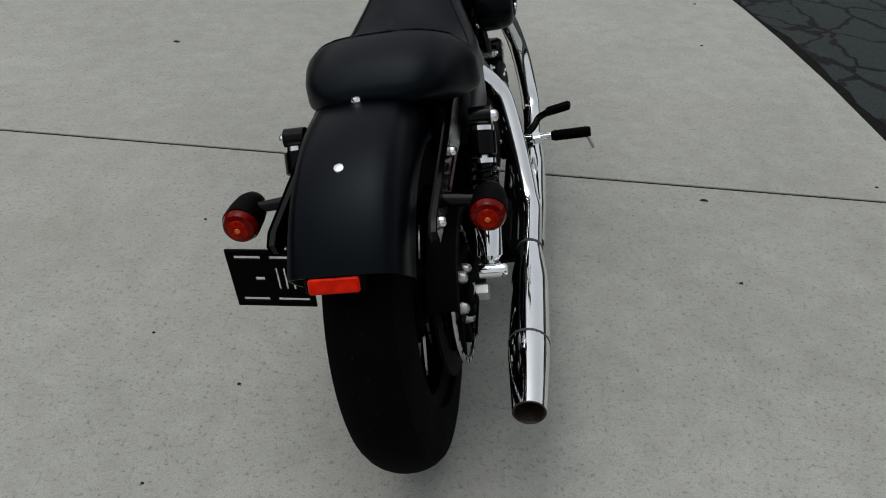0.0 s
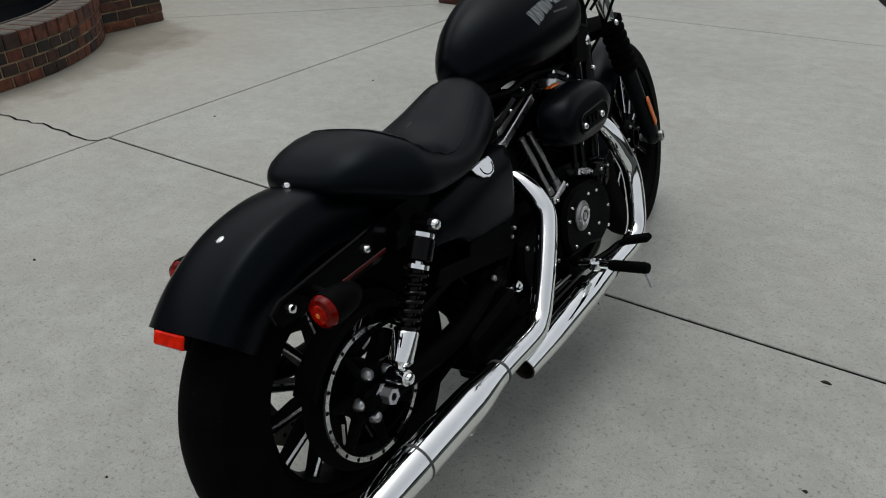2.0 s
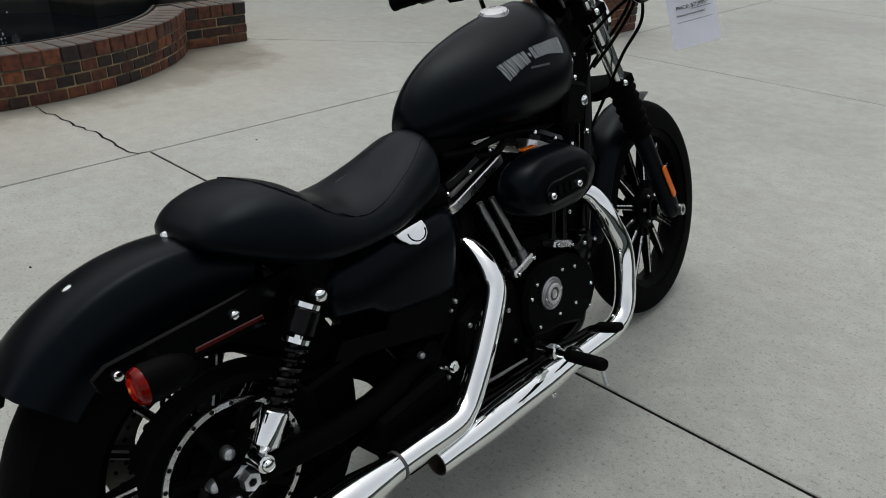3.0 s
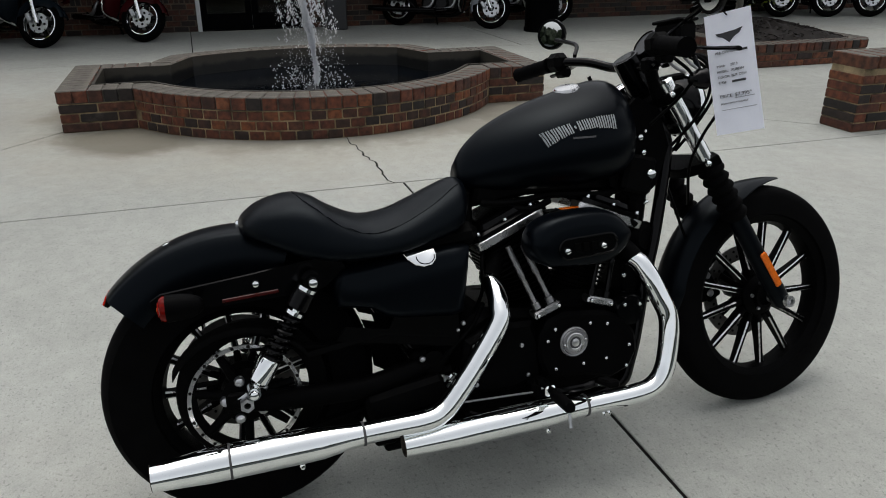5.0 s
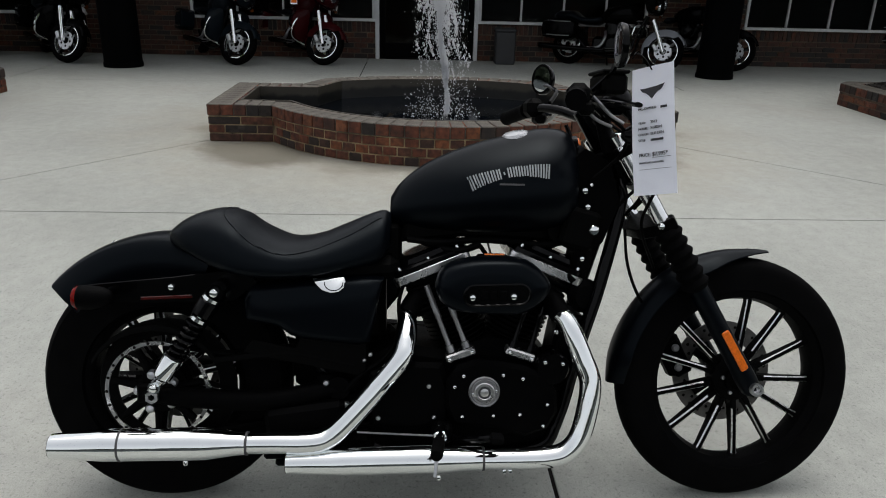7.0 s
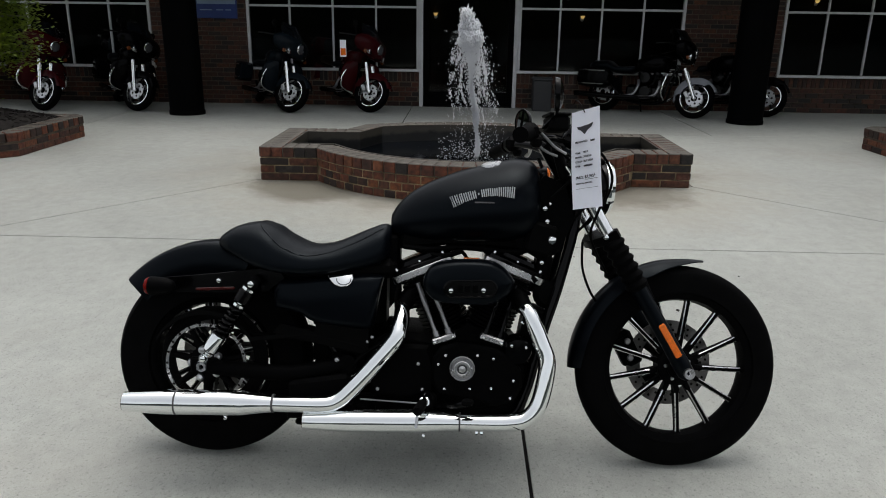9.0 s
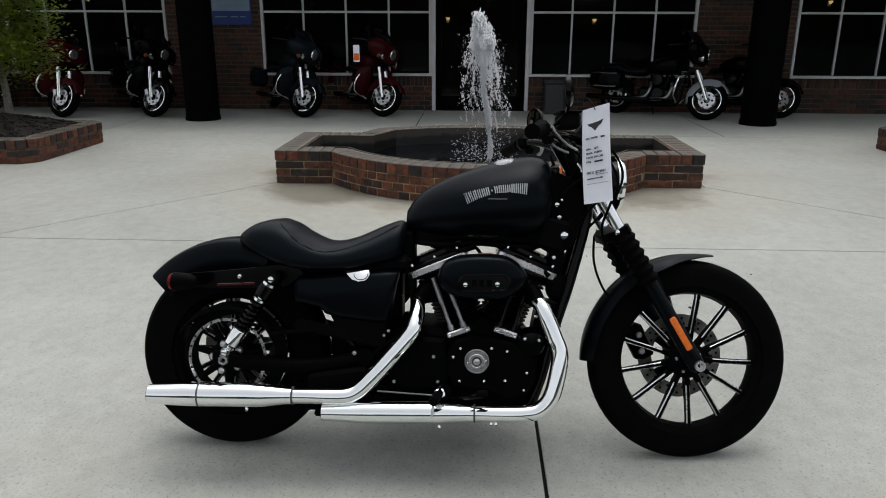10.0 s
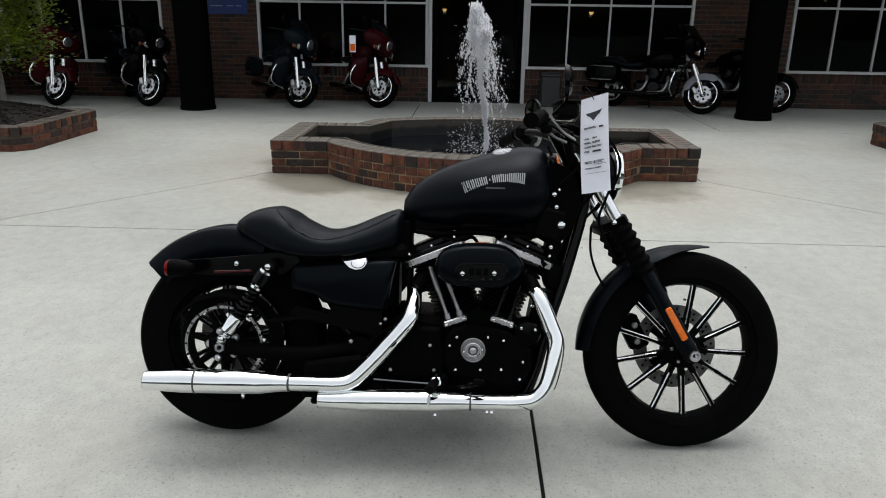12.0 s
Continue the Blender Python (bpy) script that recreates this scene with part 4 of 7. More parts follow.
# brake caliper on the far fork leg
bm = bmesh.new()
box(bm, (-0.075, FY0 - 0.14, FZ + 0.045), (0.05, 0.07, 0.12), (28, 0, 0), 0.012)
box(bm, (-0.045, FY0 - 0.135, FZ + 0.04), (0.016, 0.05, 0.1), (28, 0, 0), 0.006)
caliper = part("brake_caliper", bm, WRINKLE, bike, "black brake caliper behind the spokes", STEER)
for dz in (-0.025, 0.03):
    bm = lathe_new([(0, 0), (0.011, 0), (0.011, 0.006), (0.008, 0.009), (0, 0.009)], (-0.04, FY0 - 0.14 - 0.5 * dz * 0.4, FZ + 0.042 + dz), 14)
    part("piston_cap", bm, SATIN, caliper, "dull metal piston cap")

# headlight
HC = BASE + FD * 0.635 + Vector((0, 0.082, 0.02))
bm = bmesh.new()
ax = (0, 1, -0.03)
lathe(bm, [(0, -0.095), (0.03, -0.092), (0.058, -0.075), (0.076, -0.04), (0.08, 0.0), (0, 0.0)], HC, ax, 28)
head = part("headlight", bm, GLOSSBLACK, bike, "round black headlight shell with a chrome rim", STEER)
part("rim", lathe_new([(0.074, -0.004), (0.086, -0.004), (0.0875, 0.008), (0.08, 0.02), (0.072, 0.022), (0.071, 0.012)], HC, 32, True, ax), CHROME, head)
part("lens", lathe_new([(0, 0.034), (0.03, 0.031), (0.055, 0.023), (0.072, 0.013), (0.072, 0.008), (0, 0.008)], HC, 28, False, ax), mat("headlight_glass", (0.6, 0.64, 0.68), 0.08, 0.3, coat=0.5, vary=0.2, scale=90), head)
bm = bmesh.new()
box(bm, HC + Vector((0, -0.06, 0.075)), (0.05, 0.12, 0.018), (8, 0, 0), 0.005)
part("visor_bracket", bm, WRINKLE, head)

# handlebar and controls
bar_pts = [(-0.385, 0.935, 1.025), (-0.29, 0.96, 1.037), (-0.23, 0.978, 1.045), (-0.16, 1.03, 1.038), (-0.11, 1.075, 1.018), (-0.05, 1.092, 1.01), (0, 1.092, 1.01)]
bar_pts = bar_pts + [(-x, y, z) for x, y, z in bar_pts[-2::-1]]
bm = bmesh.new()
tube(bm, spline(bar_pts, 5), 0.0125, 14)
bar_ = part("handlebar", bm, GLOSSBLACK, bike, "low black handlebar", BARS)
for s in (-1, 1):
    bm = bmesh.new()
    tube(bm, [(s * 0.045, 1.115, 0.925), (s * 0.045, 1.093, 1.0)], 0.017, 14)
    box(bm, (s * 0.045, 1.092, 1.01), (0.036, 0.042, 0.04), (0, 0, 0), 0.008)
    part("riser", bm, WRINKLE, bar_)
for s in (-1, 1):
    g0, g1 = Vector((s * 0.262, 0.968, 1.041)), Vector((s * 0.393, 0.932, 1.024))
    bm = bmesh.new()
    rs = [0.0192 + 0.0018 * (k % 2) for k in range(13)]
    rs[-1], rs[0] = 0.0215, 0.0225
    tube(bm, [g0.lerp(g1, k / 12) for k in range(13)], rs, 16)
    part("grip", bm, RUBBER, bar_, "black rubber grip")
    bm = bmesh.new()
    c = Vector((s * 0.232, 0.979, 1.046))
    box(bm, c, (0.058, 0.05, 0.052), (0, 0, -9 * s), 0.014)
    box(bm, c + Vector((s * 0.002, 0.018, -0.028)), (0.045, 0.034, 0.03), (0, 0, -9 * s), 0.008)
    part("switch_housing", bm, PLASTIC, bar_)
    bm = bmesh.new()
    pts = spline([(s * 0.215, 1.02, 1.038), (s * 0.255, 1.045, 1.034), (s * 0.33, 1.055, 1.024), (s * 0.405, 1.055, 1.016)], 5)
    tube(bm, pts, [0.009, 0.0085, 0.008, 0.0078, 0.0076, 0.0074, 0.0072, 0.007, 0.007, 0.007, 0.007, 0.0075, 0.0078, 0.008, 0.0085, 0.009], 10, oval=0.6)
    part("lever", bm, GLOSSBLACK, bar_, "black hand lever")
    bm = bmesh.new()
    tube(bm, spline([(s * 0.205, 1.02, 1.06), (s * 0.235, 1.045, 1.09), (s * 0.28, 1.045, 1.105), (s * 0.335, 1.035, 1.118)], 5), 0.006, 10)
    stem = part("mirror_stem", bm, GLOSSBLACK, bar_)
    mc = Vector((s * 0.352, 1.03, 1.137))
    nrm = Vector((-0.14, -1, 0.07) if s > 0 else (0.392, -0.9, 0.195)).normalized()
    bm = bmesh.new()
    loops = []
    up = Vector((0, 0, 1))
    rt = nrm.cross(up).normalized()
    for d, f in ((-0.019, 0.35), (-0.016, 0.7), (-0.009, 0.95), (0.0, 1.0), (0.004, 0.97)):
        loops.append([mc + nrm * d + f * (0.052 * math.cos(q) * rt + 0.045 * math.sin(q) * up) for q in (2 * math.pi * k / 24 for k in range(24))])
    rings(bm, loops)
    mir = part("mirror", bm, GLOSSBLACK, bar_, "oval black rear-view mirror")
    bm = bmesh.new()
    rings(bm, [[mc + nrm * d + f * (0.052 * math.cos(q) * rt + 0.045 * math.sin(q) * up) for q in (2 * math.pi * k / 24 for k in range(24))] for d, f in ((0.0032, 0.9), (0.0038, 0.9), (0.0041, 0.75), (0.00443, 0.5), (0.00462, 0.25), (0.00468, 0.03))])
    part("mirror_glass", bm, MIRRORGLASS, mir, "mirror glass")
# front brake reservoir on the near bar
bm = bmesh.new()
box(bm, (0.19, 1.06, 1.074), (0.085, 0.06, 0.045), (0, 0, 6), 0.008)
box(bm, (0.19, 1.06, 1.1), (0.09, 0.065, 0.008), (0, 0, 6), 0.003)
part("brake_reservoir", bm, PLASTIC, bar_)
# speedometer
sp = Vector((-0.03, 1.138, 1.066))
sax = (0, -0.82, 0.57)
speedo = part("speedometer", lathe_new([(0, -0.045), (0.028, -0.045), (0.038, -0.03), (0.0415, 0.0), (0.0415, 0.008), (0.037, 0.012), (0.036, 0.006), (0, 0.006)], sp, 28, False, sax), GLOSSBLACK, bike, "round black speedometer", BARS)
part("dial", lathe_new([(0, 0.007), (0.0345, 0.007), (0.0345, 0.009), (0, 0.009)], sp, 28, False, sax), mat("dial_face", (0.012, 0.012, 0.013), 0.3, vary=0.2, scale=60), speedo)
bm = bmesh.new()
box(bm, sp + Vector((0, 0.045, -0.035)), (0.03, 0.06, 0.03), (-35, 0, 0), 0.006)
part("mount", bm, WRINKLE, speedo)
# front turn signals under the levers
for s in (-1, 1):
    c = Vector((0.2, 1.135, 0.963)) if s > 0 else Vector((-0.215, 1.1, 0.945))
    bm = lathe_new([(0, -0.045), (0.012, -0.04), (0.022, -0.022), (0.026, 0.0), (0, 0)], c, 18, False, (0, 1, 0))
    sig = part("front_signal", bm, GLOSSBLACK, bike, "black bullet turn signal with amber lens", BARS)
    part("lens", lathe_new([(0.021, 0), (0.02, 0.006), (0.012, 0.012), (0, 0.013), (0, 0.0)], c, 18, False, (0, 1, 0)), ORANGE, sig)
    bm = bmesh.new()
    tube(bm, [c + Vector((0, -0.012, 0.015)), c + Vector((0, -0.03, 0.055))], 0.006, 8)
    part("stalk", bm, GLOSSBLACK, sig)
# cables
CABLES = [
    [(0.19, 1.06, 1.04), (0.19, 1.15, 1.0), (0.14, 1.2, 0.93), (0.09, 1.19, 0.86), (0.05, 1.15, 0.8)],
    [(0.2, 1.04, 1.03), (0.16, 1.18, 1.01), (0.1, 1.25, 0.93), (0.03, 1.24, 0.84), (0.0, 1.2, 0.78)],
    [(-0.19, 1.05, 1.04), (-0.15, 1.16, 1.01), (-0.06, 1.24, 0.92), (0.0, 1.22, 0.82), (-0.02, 1.16, 0.74)],
    [(0.215, 1.03, 1.02), (0.2, 1.1, 0.97), (0.12, 1.12, 0.92), (0.07, 1.07, 0.86)],
    [(0.17, 1.06, 1.045), (0.17, 1.17, 0.985), (0.15, 1.225, 0.9), (0.1, 1.21, 0.82), (0.06, 1.2, 0.74), (-0.05, 1.28, 0.62)],
    [(-0.06, 1.2, 0.72), (0.0, 1.19, 0.64), (0.0, 1.22, 0.56), (-0.03, 1.27, 0.5)],
]
for c in CABLES:
    bm = bmesh.new()
    tube(bm, spline(c, 6), 0.0042, 8)
    part("cable", bm, PLASTIC, bike, m=BARS)
for c in ([(0.292, 1.02, 1.05), (0.295, 1.038, 1.032), (0.291, 1.06, 1.011), (0.281, 1.093, 0.993)], [(0.272, 0.998, 1.045), (0.278, 1.01, 1.022), (0.276, 1.035, 1.0), (0.268, 1.07, 0.986)]):
    bm = bmesh.new()
    tube(bm, spline(c, 6), 0.0038, 8)
    part("throttle_cable", bm, SATIN, bike, "bent metal throttle cable end")

# ---- frame ----
bm = bmesh.new()
tube(bm, spline([(0, 1.075, 0.93), (0, 0.95, 0.8), (0, 0.75, 0.76), (0, 0.45, 0.7), (0, 0.2, 0.62)], 5), 0.021, 12)
for s in (-1, 1):
    tube(bm, spline([(s * 0.03, 1.16, 0.85), (s * 0.06, 1.16, 0.79), (s * 0.085, 1.11, 0.59), (s * 0.1, 1.06, 0.43), (s * 0.11, 1.01, 0.24), (s * 0.115, 0.95, 0.165), (s * 0.115, 0.7, 0.15), (s * 0.1, 0.53, 0.17), (s * 0.07, 0.42, 0.33), (s * 0.06, 0.32, 0.5), (s * 0.06, 0.25, 0.6)], 5), 0.017, 12)
tube(bm, [HEADPT + FD * 0.1, HEADPT - FD * 0.12], 0.036, 16)
box(bm, (0, 1.03, 0.84), (0.05, 0.12, 0.12), (-20, 0, 0), 0.01)
frame_ = part("frame", bm, GLOSSBLACK, bike, "black tubular frame")
bm = bmesh.new()
plate(bm, [(0.98, 0.86), (1.06, 0.93), (1.12, 0.9), (1.15, 0.8), (1.11, 0.7), (1.06, 0.665), (0.98, 0.71), (0.96, 0.78)], 0.02, side_at(0.062), ch=0.003)
part("neck_cover", bm, WRINKLE, frame_)
bm = bmesh.new()
box(bm, (0.085, 1.05, 0.735), (0.05, 0.09, 0.1), (-15, 0, 0), 0.01)
part("ignition_module", bm, PLASTIC, frame_)
for c, r in (((0.105, 1.083, 0.733), 0.0135), ((0.09, 1.068, 0.79), 0.008), ((0.088, 1.06, 0.83), 0.009), ((0.088, 1.075, 0.845), 0.005), ((0.128, 1.05, 0.665), 0.007)):
    bolt(frame_, c, r, 0.01, material=CHROME)

bm = bmesh.new()
plate(bm, [(0.6, 0.69), (0.75, 0.705), (0.9, 0.7), (1.03, 0.69), (1.06, 0.75), (0.98, 0.78), (0.62, 0.78)], 0.11, side_at(-0.055), ch=0.01)
box(bm, (0, 0.575, 0.67), (0.09, 0.06, 0.13), (0, 0, 0), 0.01)
part("wiring_tray", bm, PLASTIC, frame_)
bm = bmesh.new()
for pts in ([(0.06, 0.62, 0.7), (0.075, 0.7, 0.695), (0.06, 0.82, 0.7), (0.07, 0.95, 0.69), (0.06, 1.04, 0.7)], [(0.04, 0.66, 0.69), (0.09, 0.74, 0.675), (0.08, 0.8, 0.69)], [(0.05, 0.88, 0.69), (0.09, 0.93, 0.665), (0.085, 1.0, 0.64), (0.1, 1.04, 0.6)]):
    tube(bm, spline(pts, 5), 0.009, 8)
part("wiring_loom", bm, PLASTIC, frame_)
bm = bmesh.new()
# a web before the tyre with a notch below its upper edge, and the boxes ahead of it
plate(bm, [(0.325, 0.302), (0.35, 0.286), (0.375, 0.265), (0.396, 0.237), (0.405, 0.2), (0.46, 0.2), (0.46, 0.6), (0.19, 0.6), (0.23, 0.55), (0.27, 0.5), (0.296, 0.45), (0.331, 0.437), (0.336, 0.417), (0.302, 0.428), (0.311, 0.4), (0.318, 0.37), (0.3225, 0.335)], 0.012, side_at(-0.006), ch=0.002)
box(bm, (0.0, 0.46, 0.36), (0.18, 0.12, 0.2), (0, 0, 0), 0.02)
box(bm, (-0.05, 0.535, 0.3), (0.05, 0.12, 0.3), (0, 0, 0), 0.02)
box(bm, (0.0, 0.33, 0.56), (0.15, 0.22, 0.06), (0, 0, 0), 0.02)
part("inner_mudguard", bm, PLASTIC, frame_, "black inner mudguard")
# finned regulator between the downtubes
bm = bmesh.new()
box(bm, (0.035, 1.03, 0.44), (0.12, 0.07, 0.15), (-10, 0, 0), 0.008)
for k in range(7):
    box(bm, (0.035, 1.072, 0.385 + 0.018 * k), (0.12, 0.022, 0.006), (-10, 0, 0), 0.001)
part("regulator", bm, WRINKLE, frame_, "finned black regulator")
for y, z in ((1.0, 0.47), (1.005, 0.405)):
    bolt(frame_, (0.096, y, z), 0.007, 0.008, material=CHROME)
bm = bmesh.new()
box(bm, (0.03, 1.06, 0.62), (0.1, 0.05, 0.14), (-8, 0, 0), 0.012)
lathe(bm, [(0, 0), (0.04, 0), (0.045, 0.02), (0.03, 0.035), (0, 0.036)], (0.06, 1.07, 0.56), (1, 0.2, 0), 18)
part("horn", bm, WRINKLE, frame_)

# ---- tank ----
TANK = [  # y, top, bottom, half width, width at the top, belly height
    (0.575, 0.800, 0.738, 0.032, 0.030, 0.765), (0.60, 0.838, 0.728, 0.055, 0.045, 0.77), (0.65, 0.880, 0.722, 0.085, 0.058, 0.785),
    (0.72, 0.916, 0.718, 0.118, 0.068, 0.80), (0.80, 0.945, 0.716, 0.141, 0.075, 0.815), (0.88, 0.966, 0.716, 0.15, 0.08, 0.825),
    (0.95, 0.981, 0.72, 0.15, 0.08, 0.83), (0.995, 0.982, 0.728, 0.141, 0.075, 0.83), (1.026, 0.973, 0.74, 0.122, 0.062, 0.83), (1.043, 0.953, 0.76, 0.1, 0.05, 0.84), (1.051, 0.92, 0.79, 0.06, 0.03, 0.85)]


def tank_ring(row):
    y, top, bot, hw, tw, belly = row
    half = []
    n = 12
    for k in range(n + 1):
        a = math.pi * k / n
        c, s = math.cos(a), math.sin(a)
        x = hw * abs(s) ** (1.3 if c >= 0 else 0.7)
        z = belly + (top - belly) * c ** 1.1 if c >= 0 else belly + (belly - bot) * -(abs(c) ** 0.8)
        half.append((x, z))
    return [Vector((x, y, z)) for x, z in half] + [Vector((-x, y, z)) for x, z in half[-2:0:-1]]


bm = bmesh.new()
rows = spline(TANK, 4)
rings(bm, [tank_ring(r) for r in rows])
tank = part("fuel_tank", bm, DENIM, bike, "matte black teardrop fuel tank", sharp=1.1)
cap = part("filler_cap", lathe_new([(0, -0.02), (0.0365, -0.02), (0.0365, 0.004), (0.0345, 0.008), (0.033, 0.0078), (0.031, 0.0115), (0.012, 0.0145), (0, 0.0148)], (0.008, 0.895, 0.959), 28, False, (0.2, -0.2, 1)), ALLOY, tank, "bright metal filler cap")


def tank_side(y, z):
    """The x of the tank's right flank at y, z."""
    best = min(rows, key=lambda r: abs(r[0] - y))
    y0, top, bot, hw, tw, belly = best
    c = (z - belly) / (top - belly) if z >= belly else -(belly - z) / (belly - bot)
    c = max(-0.98, min(0.98, c))
    c = c ** (1 / 1.1) if c >= 0 else -((-c) ** (1 / 0.8))
    return hw * (1 - c * c) ** ((1.3 if c >= 0 else 0.7) / 2)


# tank graphic: an arched row of plain strokes, and a short line under it
def on_tank(y, z, lift=0.0016):
    return Vector((tank_side(y, z) + lift, y, z))


def graphic_bar(f, off, hgt):
    """One upright stroke of the arched row: f runs from -1 to 1 along it."""
    y0, zc = 0.865 + 0.098 * f, 0.861 + 0.014 * (1 - f * f) + 0.017 * f
    slope = math.atan((-0.028 * f + 0.017) / 0.098)
    half = (0.0115 + 0.0065 * abs(f) ** 1.6) * hgt
    cs, sn = math.cos(slope), math.sin(slope)
    bm = bmesh.new()
    rings(bm, [[on_tank(y0 + a * cs - b * sn, zc + a * sn + b * cs) for a in (off - 0.0019, off + 0.0019)] for b in (-half, 0.0, half)], caps=False, wrap=False)
    part("graphic_bar", bm, GREYINK, tank)


for k in range(15):
    f = (k + 0.5) / 15 * 2 - 1
    if k == 6:
        graphic_bar(f, 0.0, 0.3)
    else:
        for off in (-0.0032, 0.0032):
            graphic_bar(f, off, 0.9 if k == 10 else 1.0)
bm = bmesh.new()
rings(bm, [[Vector((tank_side(y, z) + 0.0016, y, z)) for y in np.linspace(0.84, 0.9, 7)] for z in (0.8445, 0.849)], caps=False, wrap=False)
part("tank_subline", bm, DARKINK, tank)

# ---- seat ----
SEAT = [  # y, top, bottom, half width, edge height
    (0.032, 0.712, 0.694, 0.05, 0.702), (0.044, 0.728, 0.684, 0.085, 0.702), (0.075, 0.750, 0.670, 0.115, 0.694), (0.115, 0.764, 0.650, 0.132, 0.678), (0.16, 0.769, 0.630, 0.146, 0.658),
    (0.205, 0.757, 0.618, 0.160, 0.648), (0.25, 0.728, 0.611, 0.159, 0.640), (0.32, 0.699, 0.608, 0.153, 0.636), (0.39, 0.705, 0.612, 0.145, 0.640),
    (0.45, 0.728, 0.620, 0.13, 0.652), (0.51, 0.754, 0.631, 0.112, 0.668), (0.555, 0.769, 0.646, 0.094, 0.69), (0.578, 0.762, 0.68, 0.06, 0.71)]
SEAT_X = 0.022


def seat_square(y):
    """How square the section is: a boxy hump behind, a rounder nose ahead."""
    f = max(0.0, min(1.0, (y - 0.17) / 0.3))
    return 0.74 + 0.36 * f, 0.62 + 0.2 * f


def seat_ring(row):
    y, top, bot, hw, edge = row
    half = []
    n = 16
    p, q = seat_square(y)
    for k in range(n + 1):
        a = math.pi * k / n
        c, s = math.cos(a), math.sin(a)
        x = hw * abs(s) ** (p if c >= 0 else 0.6)
        z = edge + (top - edge) * c ** q if c >= 0 else edge - (edge - bot) * abs(c) ** 0.6
        half.append((x, z))
    return [Vector((x + SEAT_X, y, z)) for x, z in half] + [Vector((SEAT_X - x, y, z)) for x, z in half[-2:0:-1]]


srows = spline(SEAT, 5)
bm = bmesh.new()
rings(bm, [seat_ring(r) for r in srows])
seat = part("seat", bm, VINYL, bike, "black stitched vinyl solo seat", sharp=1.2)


def seat_top(y, x):
    r = min(srows, key=lambda q: abs(q[0] - y))
    p, q = seat_square(r[0])
    s = min(0.985, abs(x) / r[3]) ** (1 / p)
    return r[4] + (r[1] - r[4]) * max(0.0, 1 - s * s) ** (q / 2)


# welted seam: over the hump, down beside the pan and up to the nose
seam_half = [(0.163, 0.0), (0.166, 0.04), (0.176, 0.085), (0.2, 0.118), (0.24, 0.136), (0.3, 0.138), (0.36, 0.128), (0.43, 0.106), (0.5, 0.082), (0.556, 0.055)]
seam_line = spline([(y, -x) for y, x in seam_half[:0:-1]] + seam_half, 6)
bm = bmesh.new()
tube(bm, [(x + SEAT_X, y, seat_top(y, x) + 0.0004) for y, x in seam_line], 0.0013, 5)
part("seam", bm, VINYL, seat)

# ---- rear mudguard, struts, lamps ----
bm = bmesh.new()
loops = []
for k in range(25):
    a = radians(68 + (135.5 - 68) * k / 24)
    rr = 0.392 - 0.014 * (k / 24)
    hw = 0.091
    rowp = []
    for j in range(13):
        f = -1 + 2 * j / 12
        x = 0.003 + hw * math.sin(f * math.pi / 2)
        drop = 0.03 * abs(f) ** 2.2 + 0.07 * max(0.0, abs(f) - 0.66) / 0.34
        rowp.append(Vector((x, (rr - drop) * math.cos(a), RZ + (rr - drop) * math.sin(a))))
    inn = [Vector((p.x * 0.972, p.y - 0.003 * math.cos(a), p.z - 0.003 * math.sin(a))) for p in rowp[::-1]]
    loops.append(rowp + inn)
rings(bm, loops)
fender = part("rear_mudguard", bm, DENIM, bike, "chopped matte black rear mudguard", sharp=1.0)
for y, z in ((0.034, 0.706), (-0.131, 0.672)):
    n = Vector((0, y, z - RZ)).normalized()
    bolt(fender, Vector((0, y, z)) - n * 0.001, 0.0095, 0.009, n, CHROME)
bm = bmesh.new()
n = Vector((0, math.cos(radians(141)), math.sin(radians(141))))
box(bm, (-0.004, -0.271, 0.568), (0.076, 0.012, 0.023), (-25, 0, 0), 0.003)
part("rear_reflector", bm, REDREFLEX, fender, "red rear reflector")
bm = bmesh.new()
box(bm, (-0.004, -0.266, 0.569), (0.088, 0.012, 0.028), (-25, 0, 0), 0.003)
part("reflector_bracket", bm, PLASTIC, fender)

